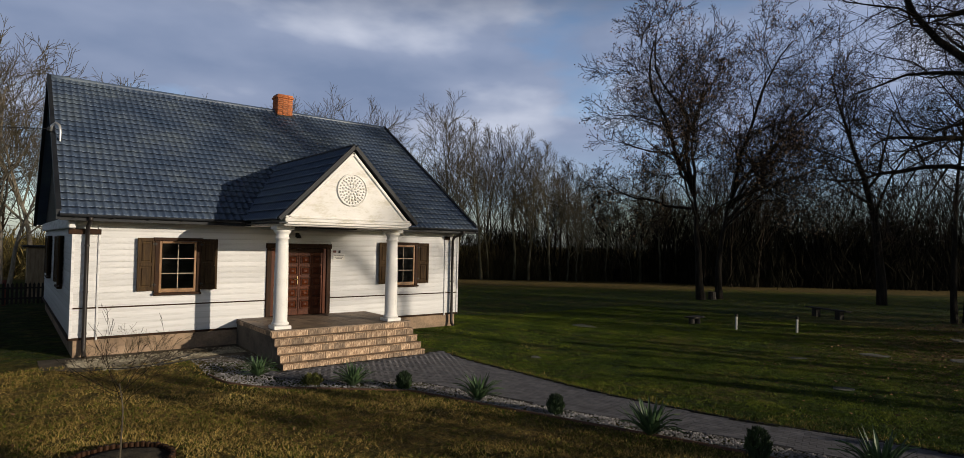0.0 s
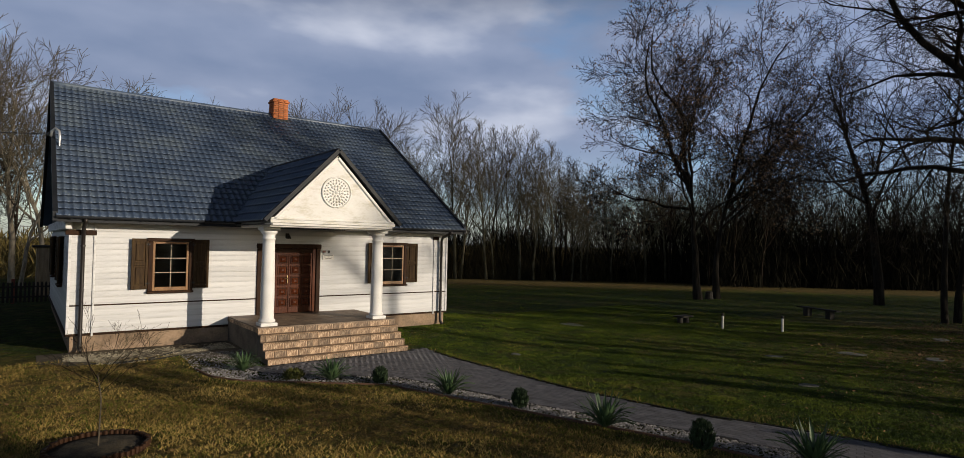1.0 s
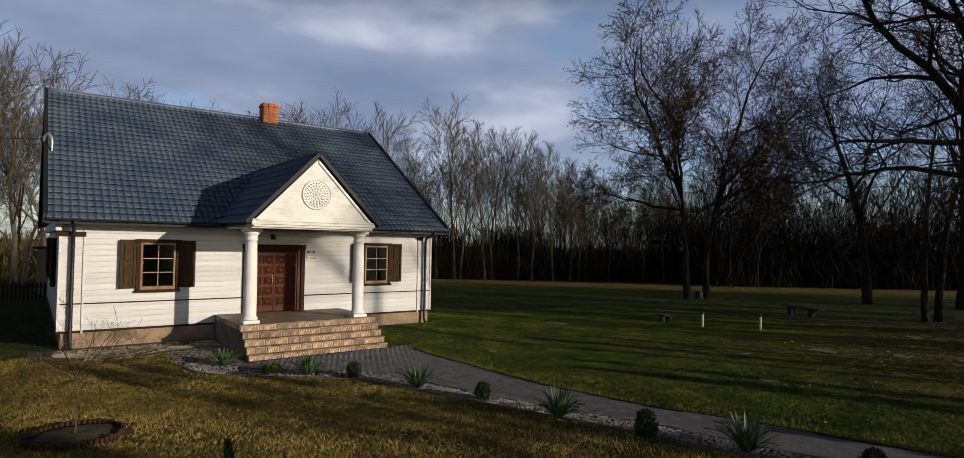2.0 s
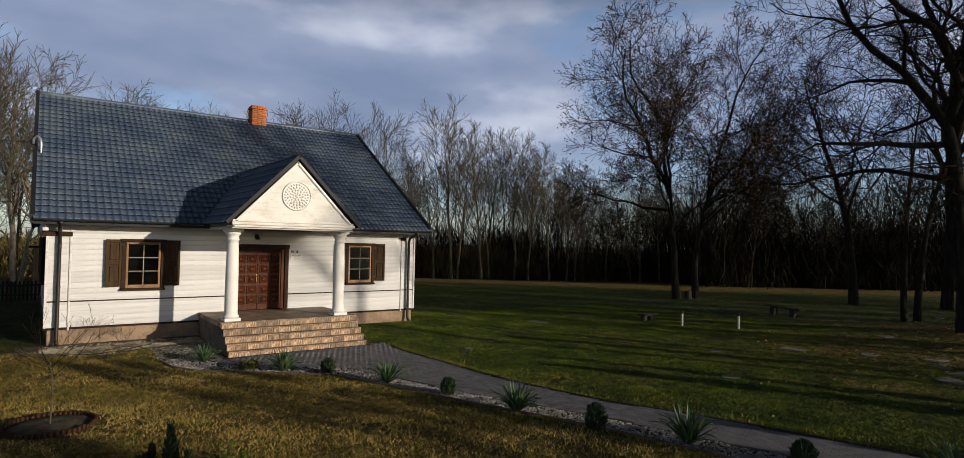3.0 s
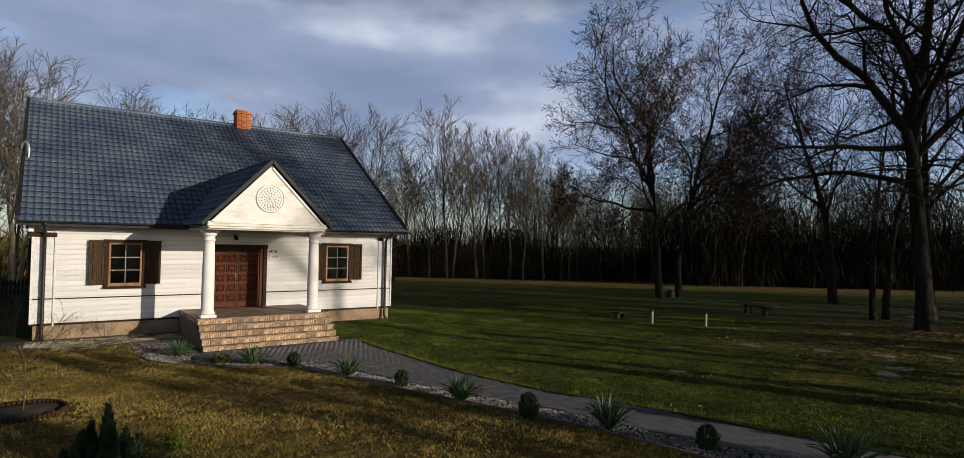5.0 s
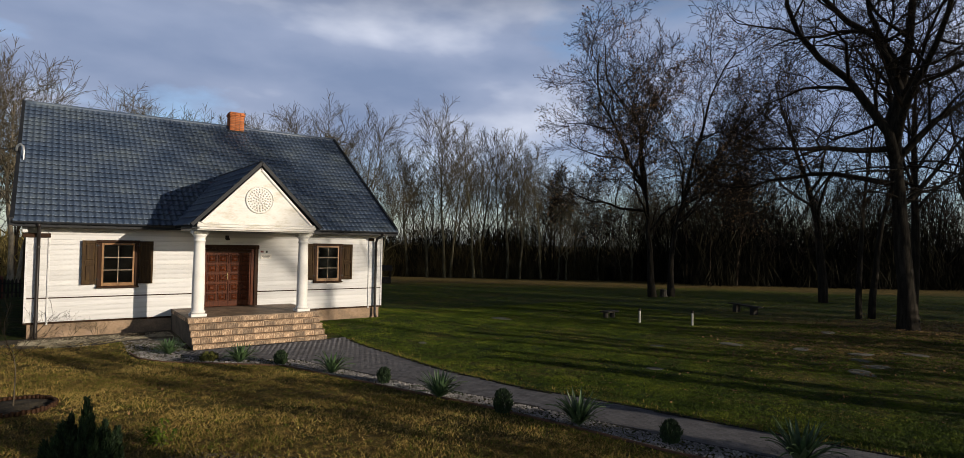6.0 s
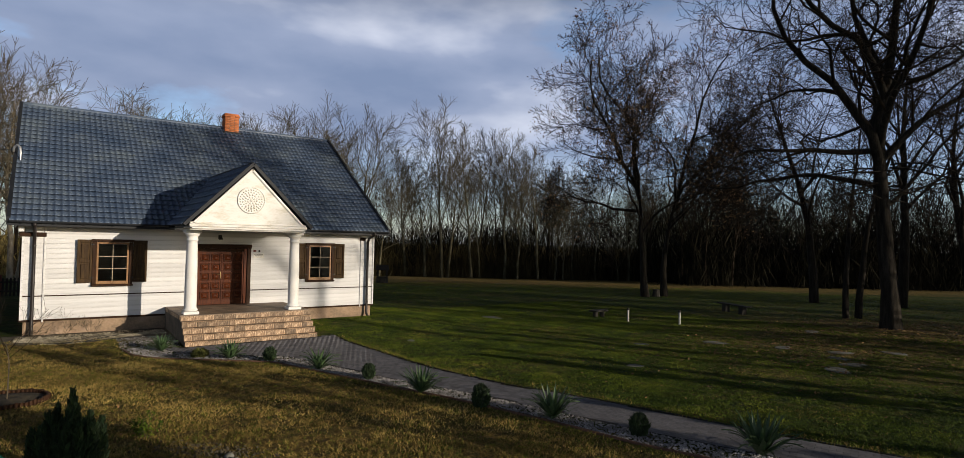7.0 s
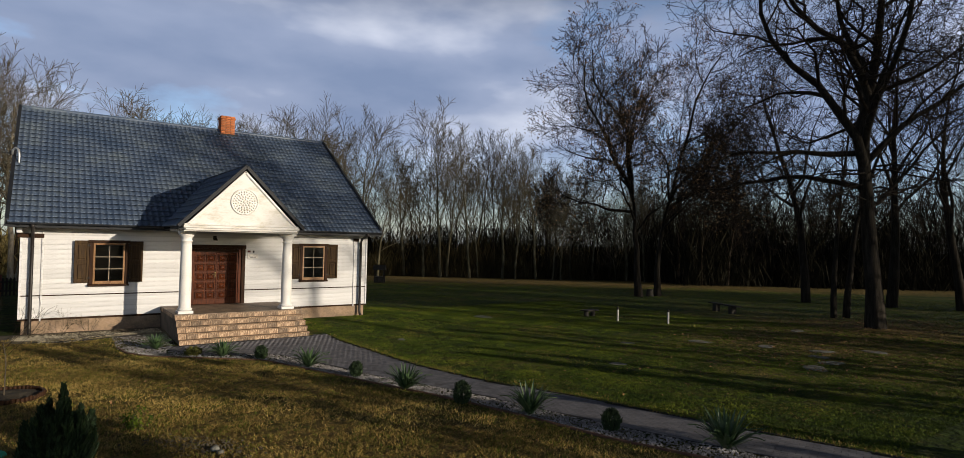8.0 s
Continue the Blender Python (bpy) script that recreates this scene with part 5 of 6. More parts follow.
def evergreens(name, label, rows, mat):
    """Leafy shrubs and conifers joined into one mass: (across the sun, towards it, height, radius, leaves)."""
    r = np.random.default_rng(19)
    P = []
    for u, s, hgt, rad, n in rows:
        c = np.array([u * -SY + s * SX, u * SX + s * SY])
        h = r.uniform(0, 1, n) ** 1.2
        a = r.uniform(0, 2 * np.pi, n)
        q = rad * np.sqrt(r.uniform(0, 1, n)) * (1.05 - h) ** 0.5 * (1 + 0.25 * np.sin(3 * a + 7 * h))
        x, y = c[0] + q * np.cos(a), c[1] + q * np.sin(a)
        P.append(np.stack([x, y, ground_z(x, y) + 0.1 + h * hgt], 1))
    return tagged(new(name, scatter_leaves(name, np.concatenate(P), 0.17, r, mat)), label, "shrubs", kind="stuff")


# unseen conifers, added to lay broad shade across the dry near lawn
evergreens("roadside_conifers", "unseen dark conifers that lay broad shade over the near lawn", ((-0.75, 40, 7.6, 0.95, 650), (0.1, 43, 8.2, 0.8, 420), (0.9, 38, 6.4, 0.8, 380), (-4.15, 39, 7.0, 1.05, 2000), (-5.6, 42, 8.0, 1.2, 2000), (-7.2, 38, 8.0, 1.2, 2000), (-9.0, 43, 9.0, 1.2, 2000), (-11.0, 40, 9.0, 1.2, 2000)), M_SHRUB)
# unseen shrubs, added for low shadow bands on the green lawn
evergreens("lawn_shrubs", "unseen evergreen shrubs that cast shadow bands on the lawn", ((2.4, 28, 2.3, 0.40, 200), (5.7, 27, 2.8, 0.55, 330), (6.7, 29, 3.4, 0.30, 200), (9.7, 27, 3.4, 0.60, 330), (11.0, 30, 4.4, 0.30, 260), (14.6, 28, 4.6, 0.45, 380), (15.5, 31, 4.0, 0.35, 200), (18.6, 28, 4.6, 0.60, 420), (22.8, 29, 5.6, 0.60, 600), (24.0, 31, 5.6, 0.50, 500), (27.5, 32, 6.0, 0.6, 700)), M_SHRUB)


# unseen hedge, added to block low skylight and darken the side wall
evergreens("garden_hedge", "unseen tall hedge that keeps skylight off the side wall", [(SX * y + SY * 8.0, SY * y - SX * 8.0, 5.5, 1.5, 1000) for y in np.arange(-4.0, 16.0, 2.2)], M_SHRUB)


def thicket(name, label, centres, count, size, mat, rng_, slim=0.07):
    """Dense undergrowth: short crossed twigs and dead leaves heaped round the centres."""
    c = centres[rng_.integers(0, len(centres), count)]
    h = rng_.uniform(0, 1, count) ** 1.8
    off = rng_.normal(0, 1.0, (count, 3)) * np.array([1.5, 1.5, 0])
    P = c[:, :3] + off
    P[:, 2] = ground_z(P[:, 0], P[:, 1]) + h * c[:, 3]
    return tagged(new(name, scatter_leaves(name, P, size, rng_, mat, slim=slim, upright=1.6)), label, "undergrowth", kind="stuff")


cent = []
for k in range(420):
    w = wrng.uniform(-60, 75)
    c = np.array([48, 43.5, 0]) + RIGHT * w + AHEAD * wrng.uniform(9, 45)
    swell = 0.75 + 0.4 * math.sin(w * 0.55) + 0.25 * math.sin(w * 1.7 + 1)
    cent.append((c[0], c[1], 0, swell * (wrng.uniform(5.0, 8.5) if k % 3 else wrng.uniform(7.0, 11.0)) if w < 6 else wrng.uniform(4.0, 12.0)))
for k in range(330):
    c = np.array([48, 43.5, 0]) + RIGHT * wrng.uniform(24, 75) + AHEAD * wrng.uniform(-18, 12)
    cent.append((c[0], c[1], 0, wrng.uniform(5.0, 14.0)))
thicket("thicket", "tangled undergrowth, coloured near-black for the shade inside the wood", np.array(cent), 110000, 1.25, M_THICKET, wrng, 0.035)
cent = []
for k in range(160):
    c = np.array([48, 43.5, 0]) + RIGHT * wrng.uniform(-50, 8) + AHEAD * wrng.uniform(10, 34)
    cent.append((c[0], c[1], 0, wrng.uniform(5.0, 9.0)))
thicket("undergrowth", "saplings and brush, coloured near-black for the shade behind the trees", np.array(cent), 34000, 1.2, M_THICKET, wrng, 0.04)
cent = [(wrng.uniform(-30, 4), wrng.uniform(44, 75), 0, wrng.uniform(2, 5)) for k in range(120)]
M_LEFTBRUSH = material("yellowish_brush", [(0.06, 0.045, 0.012), (0.13, 0.10, 0.03), (0.20, 0.16, 0.055)], 0.4, 6, 0.95, 0.0, island=True, object_random=0.4)
thicket("brush", "yellowish brush behind the fence", np.array(cent), 16000, 0.9, M_LEFTBRUSH, wrng)
cent = []
for k in range(90):
    w = wrng.uniform(-34, 26)
    c = np.array([48, 43.5, 0]) + RIGHT * w + AHEAD * wrng.uniform(2, 16)
    cent.append((c[0], c[1], 0, wrng.uniform(2.5, 6.5) if w < 6 else wrng.uniform(4, 12)))
M_BRUSHWOOD = material("olive_brushwood", [(0.020, 0.016, 0.007), (0.045, 0.036, 0.016), (0.080, 0.066, 0.030)], 0.4, 6, 0.95, 0.0, spec=0.1, island=True, object_random=0.4)
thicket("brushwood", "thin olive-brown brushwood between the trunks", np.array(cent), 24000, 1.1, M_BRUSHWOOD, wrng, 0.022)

# ---- path, gravel bed, edging ----
ys = np.arange(-26.0, -3.40, 0.25)
V, F = [], []
for y in ys:
    for x in np.linspace(path_l(y) - 0.02, path_r(y) + 0.02, 10):
        V.append((x, y, gz(x, y) + 0.010))
for j in range(len(ys) - 1):
    for i in range(9):
        a = j * 10 + i
        F.append((a, a + 1, a + 11, a + 10))
pavement = new("pavement", raw_mesh("pavement", V, F, M_SAND))
tagged(pavement, "grey block-paved garden path with dark sandy joints", "path", kind="structure")

kv, kf = [], []
for j, y in enumerate(np.arange(-26.0, -3.0, 0.2)):
    x = float(bed_x(y))
    z = gz(x, y)
    kv += [(x - 0.022, y, z - 0.05), (x - 0.018, y, z + 0.038), (x + 0.018, y, z + 0.038), (x + 0.022, y, z - 0.05)]
    if j:
        b = 4 * j
        kf += [(b - 4, b - 3, b + 1, b), (b - 3, b - 2, b + 2, b + 1), (b - 2, b - 1, b + 3, b + 2)]
edging = new("bed_edging", Geo().face_list(kv, kf).mesh("bed_edging", M_KERB))
tagged(edging, "low reddish-brown edging round the gravel bed", "edging", kind="structure")
kv, kf = [], []
for j, y in enumerate(np.arange(-26.0, -3.6, 0.2)):
    for_x = float(path_r(y)) + 0.05
    z = gz(for_x, y)
    kv += [(for_x - 0.03, y, z - 0.05), (for_x - 0.03, y, z + 0.03), (for_x + 0.03, y, z + 0.03), (for_x + 0.03, y, z - 0.05)]
    if j:
        b = 4 * j
        kf += [(b - 4, b - 3, b + 1, b), (b - 3, b - 2, b + 2, b + 1), (b - 2, b - 1, b + 3, b + 2)]
tagged(new("path_kerb", Geo().face_list(kv, kf).mesh("path_kerb", M_SAND)), "narrow dark path kerb", "kerb", kind="structure")

srng = np.random.default_rng(41)


def pebbles(name, label, P, size, mat=M_GRAVEL, category="gravel"):
    """Loose stones: squashed octahedra, each with its own size and turn."""
    n = len(P)
    base = np.array([(1, 0, 0), (0, 1, 0), (-1, 0, 0), (0, -1, 0), (0, 0, 0.7), (0, 0, -0.5)], float)
    tri = np.array([(0, 1, 4), (1, 2, 4), (2, 3, 4), (3, 0, 4), (1, 0, 5), (2, 1, 5), (3, 2, 5), (0, 3, 5)])
    a = srng.uniform(0, 2 * np.pi, n)
    c, s = np.cos(a)[:, None], np.sin(a)[:, None]
    sc = size * srng.uniform(0.55, 1.4, (n, 1)) * np.ones((1, 3)) * srng.uniform(0.7, 1.25, (n, 3))
    B = base[None] * srng.uniform(0.75, 1.2, (n, 6, 1)) * sc[:, None, :]
    X = B[..., 0] * c - B[..., 1] * s
    Y = B[..., 0] * s + B[..., 1] * c
    V = np.stack([X, Y, B[..., 2]], -1) + P[:, None, :]
    F = tri[None] + (np.arange(n) * 6)[:, None, None]
    return tagged(new(name, raw_mesh(name, V.reshape(-1, 3), F.reshape(-1, 3), mat, flat=True)), label, category, kind="stuff")


y = srng.uniform(-20, -3.1, 9000)
f = srng.uniform(0.06, 0.98, len(y))
x = bed_x(y) * (1 - f) + path_l(y) * f
pebbles("gravel", "pale gravel in the bed along the path", np.stack([x, y, ground_z(x, y) + 0.012], 1), 0.022)
x = srng.uniform(-0.1, 3.7, 6500)
y = -0.35 - srng.uniform(0, 1, 6500) * (1.25 + 0.35 * np.sin(x * 1.4) - 0.35 * (x < 0.5))
m = srng.uniform(0, 1, len(x)) < np.where(y < -0.75, 0.55 + 0.45 * np.sin(x * 2.1 + 1), 0.18)
x, y = x[m], y[m]
pebbles("gravel", "pale gravel strip along the house wall", np.stack([x, y, ground_z(x, y) + 0.012], 1), 0.024, M_GRAVEL_WARM)
x = srng.uniform(2.3, 3.75, 900)
y = srng.uniform(-3.4, -1.6, 900)
pebbles("gravel", "scattered gravel beside the porch", np.stack([x, y, ground_z(x, y) + 0.01], 1), 0.02)
# bare earth along the wall and beside the porch
ev, ef = [], []
ex = np.linspace(-0.6, 3.80, 34)
for x_ in ex:
    near_y = -1.55 - 0.18 * math.sin(x_ * 2.3) - 0.12 * math.sin(x_ * 5.1 + 1) - (1.2 * max(0, (x_ - 2.2) / 1.6))
    for f_ in np.linspace(0, 1, 7):
        y_ = -0.0 * (1 - f_) + near_y * f_
        ev.append((x_, y_, gz(x_, y_) + 0.006))
for j in range(len(ex) - 1):
    for i in range(6):
        a_ = j * 7 + i
        ef.append((a_, a_ + 1, a_ + 8, a_ + 7))
tagged(new("bare_earth", raw_mesh("bare_earth", ev, ef, M_SOIL, True)), "bare brown earth along the wall", "soil", kind="structure")

# ---- garden plants ----
leaf_meshes = []
for bend in (0.0, 0.12, 0.4):
    n = 6
    vs, fs = [], []
    for i in range(n + 1):
        t = i / n
        w = 0.029 * (1 - t) ** 0.6 * (0.6 + 1.2 * t * (1 - t) + 0.4 * (1 - t)) + 0.001
        a = radians(12) + bend * t * t
        r_, z_ = 0.44 * t * math.sin(a + 0.1), 0.44 * t * math.cos(a)
        vs += [(-w, r_, z_ + 0.006), (0, r_, z_ - 0.004), (w, r_, z_ + 0.006)]
        if i:
            b = 3 * i
            fs += [(b - 3, b - 2, b + 1, b), (b - 2, b - 1, b + 2, b + 1)]
    leaf_meshes.append(Geo().face_list(vs, fs).mesh("leaf", M_YUCCA))


def yucca(at, scale, seed):
    r = np.random.default_rng(seed)
    ob = thing("yucca", "spiky green yucca growing in the pale gravel bed", "yucca", "yuccas along the path")
    for k in range(60):
        lv = part("leaf", leaf_meshes[int(r.integers(0, 3))], M_YUCCA, ob)
        tilt = 1 + 46 * (k / 60) ** 1.3 + r.uniform(-7, 7)
        lv.matrix_local = pose(0, 0, 0.01, 0, 0, k * 137.5 + r.uniform(-15, 15)) @ pose(0, 0.01, 0, -tilt, r.uniform(-6, 6), 0) @ Matrix.Scale(r.uniform(0.8, 1.12), 4)
    ob.matrix_basis = pose(at[0], at[1], gz(*at) + 0.0, 0, 0, 0) @ Matrix.Scale(scale, 4)
    return ob


first = yucca((7.05, -11.25), 1.35, 1)
yucca((6.08, -7.95), 1.2, 2)
for x, y, s, a in ((3.2, -3.75, 0.8, 40), (4.55, -5.62, 0.88, 200), (8.1, -14.2, 1.02, 95), (9.55, -17.35, 1.12, 280)):
    copy_thing(first, pose(x, y, gz(x, y), 0, 0, a) @ Matrix.Scale(s, 4))


def sprays(r, count, shape, size):
    """Foliage of many small upright sprays filling the given shape (a function of a height from 0 to 1)."""
    h = r.uniform(0, 1, count)
    a = r.uniform(0, 2 * np.pi, count)
    rad = np.array([shape(v) for v in h]) * (r.uniform(0.35, 1, count) ** 0.5)
    return h, a, rad


def conifer(name, label, at, width, height, shape, count, size, mat, seed, lean=0.5):
    r = np.random.default_rng(seed)
    ob = thing(name, label, "shrub", at=ground_at(at[0], at[1], 0.0))
    part("stem", Geo().tube([(0, 0, -0.02), (0, 0, height * 0.5)], [0.03, 0.015], 6), M_BARK, ob)
    h, a, rad = sprays(r, count, shape, size)
    lump = 1 + 0.13 * np.sin(5 * a + 3 * h * 4) + 0.08 * np.sin(9 * a - 11 * h)
    c = np.stack([np.cos(a) * rad * width / 2 * lump, np.sin(a) * rad * width / 2 * lump, h * height], 1)
    out = np.stack([np.cos(a) * lean, np.sin(a) * lean, np.ones(count)], 1) + r.normal(0, 0.28, (count, 3))
    out /= np.linalg.norm(out, axis=1)[:, None]
    side = np.cross(out, r.normal(0, 1, (count, 3)))
    side /= np.linalg.norm(side, axis=1)[:, None]
    s = size * r.uniform(0.6, 1.4, (count, 1))
    V = np.stack([c - out * s * 0.4, c + side * s * 0.22, c + out * s, c - side * s * 0.22], 1).reshape(-1, 3)
    k = np.arange(count)[:, None] * 4
    F = np.concatenate([k + [0, 1, 2], k + [0, 2, 3]])
    part("foliage", raw_mesh("foliage", V, F, mat), mat, ob)
    return ob


def ball(v):
    return math.sqrt(max(0.02, 1 - (2 * v - 0.9) ** 2 / 1.25))


def flame(v):
    return (0.75 + 0.5 * v) * (1 - v) ** 0.55 if v > 0.15 else 0.55 + 1.5 * v


for (x, y, w, h), sd in zip(((5.36, -6.35, 0.31, 0.33), (6.70, -9.45, 0.29, 0.33), (7.47, -12.83, 0.35, 0.42), (8.68, -15.70, 0.32, 0.35)), range(4)):
    conifer("globe_conifer", "small rounded dark green conifer in the gravel bed", (x, y), w, h, ball, 1500, 0.05, M_SHRUB, 60 + sd)
M_GOLD = material("golden_conifer", [(0.05, 0.06, 0.012), (0.10, 0.105, 0.02), (0.15, 0.14, 0.035)], 4, 30, 0.8, 0.0, island=True, object_random=0.3)
conifer("low_shrub", "low yellow-green shrub in the gravel bed", (3.95, -4.95), 0.42, 0.20, ball, 900, 0.05, M_GOLD, 71)
# the near conifer: several pointed leaders grown together
CY = (0.78, -13.42)
cyp = thing("cypress", "bushy dark green cypress with several pointed tips", "shrub", at=ground_at(*CY, 0.0))
part("stem", Geo().tube([(0, 0, -0.02), (0.01, 0, 0.6)], [0.05, 0.02], 6), M_BARK, cyp)
r = np.random.default_rng(88)
Vs, Fs, off = [], [], 0
leaders = [(0.05, 0.0, 1.30, 0.15)] + [(math.cos(a) * d, math.sin(a) * d, 1.24 - 1.1 * d + r.uniform(-0.12, 0.08), 0.13) for a, d in zip(np.arange(22) * 2.4, np.sqrt(np.linspace(0.01, 0.13, 22)))]
for lx, ly, lh, lr in leaders:
    n = 1000
    h = r.uniform(0.02, 1, n) ** 0.9
    a = r.uniform(0, 2 * np.pi, n)
    rad = lr * (1 - h) ** 0.6 * r.uniform(0.3, 1.05, n) + 0.006
    c = np.stack([lx * (0.35 + 0.65 * np.minimum(1, h * 2.2)) + np.cos(a) * rad, ly * (0.35 + 0.65 * np.minimum(1, h * 2.2)) + np.sin(a) * rad, h * lh], 1)
    o = np.stack([np.cos(a) * 0.25 + 0.6 * lx, np.sin(a) * 0.25 + 0.6 * ly, np.ones(n)], 1) + r.normal(0, 0.2, (n, 3))
    o /= np.linalg.norm(o, axis=1)[:, None]
    sd = np.cross(o, r.normal(0, 1, (n, 3)))
    sd /= np.linalg.norm(sd, axis=1)[:, None]
    s = 0.055 * r.uniform(0.6, 1.4, (n, 1))
    Vs.append(np.stack([c - o * s * 0.4, c + sd * s * 0.2, c + o * s, c - sd * s * 0.2], 1).reshape(-1, 3))
    k = np.arange(n)[:, None] * 4 + off
    Fs.append(np.concatenate([k + [0, 1, 2], k + [0, 2, 3]]))
    off += 4 * n
part("foliage", raw_mesh("foliage", np.concatenate(Vs), np.concatenate(Fs), M_CYPRESS), M_CYPRESS, cyp)

# sapling in its ring
RING = (0.02, -7.85)
rz = gz(*RING)
ring = thing("planting_ring", "round bed of dark mulch edged with short upright logs", "flower bed", at=(RING[0], RING[1], rz))
part("mulch", Geo().lathe([(0.60, -0.03), (0.60, 0.035), (0.45, 0.055), (0.2, 0.07), (0.02, 0.06)], 0, 0, 30), M_MULCH, ring, smooth=True)
log_me = Geo().lathe([(0.036, -0.06), (0.038, 0.075), (0.030, 0.09)], 0, 0, 7).mesh("log", M_DARKWOOD)
for k in range(52):
    a = 2 * math.pi * k / 52
    o = part("log", log_me, M_DARKWOOD, ring)
    o.location = (0.64 * math.cos(a), 0.64 * math.sin(a), srng.uniform(-0.012, 0.012))
t = Tree(301, 0.0022)
t.limb((0, 0, 0), (0.03, 0.02, 1), 1.05, 0.014, 0, [(6, 0.04, 0.02, 9, 0.72, 1.0, 52), (6, 0.10, 0.03, 5, 0.2, 0.45, 35), (4, 0.12, 0.02, 2, 0.2, 0.5, 30), (3, 0.1, 0, 0, 0, 0, 0)], 0.5)
V, F = t.arrays((0,), (7, 4, 3, 3))
sap = thing("sapling", "slender bare sapling in the mulched ring", "tree", at=(RING[0], RING[1], rz + 0.05))
part("trunk", raw_mesh("trunk", V, F, M_SOIL, True), M_SOIL, sap)
V, F = t.arrays((1, 2, 3), (7, 4, 3, 3))
part("crown", raw_mesh("crown", V, F, M_TWIG), M_TWIG, sap)

# bare shrubs against the wall
for k, (x, y, h) in enumerate(((1.0, -0.75, 0.8), (1.75, -0.6, 0.62), (0.3, -0.9, 0.4))):
    t = Tree(400 + k, 0.0022)
    for j in range(9):
        a = srng.uniform(0, 2 * np.pi)
        t.limb((0.05 * math.cos(a), 0.05 * math.sin(a), 0), (0.55 * math.cos(a), 0.55 * math.sin(a), 1), h * srng.uniform(0.6, 1), 0.005, 0, [(6, 0.12, 0.0, 4, 0.35, 0.45, 35), (4, 0.14, 0, 2, 0.2, 0.5, 30), (3, 0.1, 0, 0, 0, 0, 0)], 0.4)
    V, F = t.arrays((0, 1, 2), (4, 3, 3, 3))
    ob = thing("bare_shrub", "leafless twiggy shrub at the foot of the wall", "shrub", at=ground_at(x, y, 0.02))
    part("twigs", raw_mesh("twigs", V, F, M_PALETWIG), M_PALETWIG, ob)

# ---- lawn furniture ----
bx, by_ = 28.6, -5.6
bench = thing("bench", "low weathered plank bench on two block legs", "bench", at=(bx, by_, gz(bx, by_)))
bench.rotation_euler = (0, 0, math.atan2(-1.9, -0.8) + math.pi)
part("seat", Geo().box(-1.15, 1.15, -0.17, -0.004, 0.38, 0.44, b=0.01).box(-1.15, 1.15, 0.004, 0.17, 0.38, 0.44, b=0.01), M_GREYWOOD, bench)
for x in (-0.65, 0.65):
    part("leg", box_geo(x - 0.14, x + 0.14, -0.14, 0.14, -0.05, 0.378, b=0.02), M_GREYWOOD, bench)
sx, sy = 21.1, -3.4
table = thing("log_seat", "low dark wooden block seat on the grass", "stool", at=(sx, sy, gz(sx, sy)))
part("seat", box_geo(-0.42, 0.42, -0.22, 0.22, 0.24, 0.31, b=0.015), M_GREYWOOD, table)
for x in (-0.22, 0.22):
    part("leg", Geo().lathe([(0.12, -0.03), (0.115, 0.1), (0.11, 0.238)], x, 0, 12), M_GREYWOOD, table)
for x, y in ((20.78, -5.37), (21.94, -7.12)):
    p = thing("bollard", "slim pale garden bollard with a dark cap", "bollard", "bollards on the lawn", at=(x, y, gz(x, y)))
    part("post", Geo().lathe([(0.042, -0.05), (0.042, 0.50)], 0, 0, 12), M_POST, p)
    part("cap", Geo().lathe([(0.055, 0.502), (0.06, 0.56), (0.048, 0.60)], 0, 0, 12), M_GREYWOOD, p)
tx, ty = 34.4, 3.55
st = thing("tree_stump", "small sawn stump between the stems", "stump", at=(tx, ty, gz(tx, ty)))
part("stump_wood", Geo().lathe([(0.30, -0.05), (0.24, 0.15), (0.22, 0.48), (0.18, 0.50)], 0, 0, 11), M_GREYWOOD, st)

# little roofed wooden feeder at the far side of the meadow
wx, wy = 24.9, 25.8
feed = thing("garden_shelter", "small dark wooden shelter with a pitched roof", "shelter", at=(wx, wy, gz(wx, wy)))
feed.rotation_euler = (0, 0, radians(-35))
part("base", box_geo(-0.45, 0.45, -0.4, 0.4, -0.05, 0.55, b=0.02), M_GREYWOOD, feed)
for x in (-0.4, 0.4):
    for y in (-0.35, 0.35):
        part("post", box_geo(x - 0.04, x + 0.04, y - 0.04, y + 0.04, 0.552, 1.15), M_GREYWOOD, feed)
part("roof", Geo().face_list([(-0.55, -0.5, 1.15), (0.55, -0.5, 1.15), (0.55, 0.5, 1.15), (-0.55, 0.5, 1.15), (-0.55, 0, 1.6), (0.55, 0, 1.6)], [(3, 2, 1, 0), (0, 1, 5, 4), (2, 3, 4, 5), (1, 2, 5), (3, 0, 4)]), M_GREYWOOD, feed)

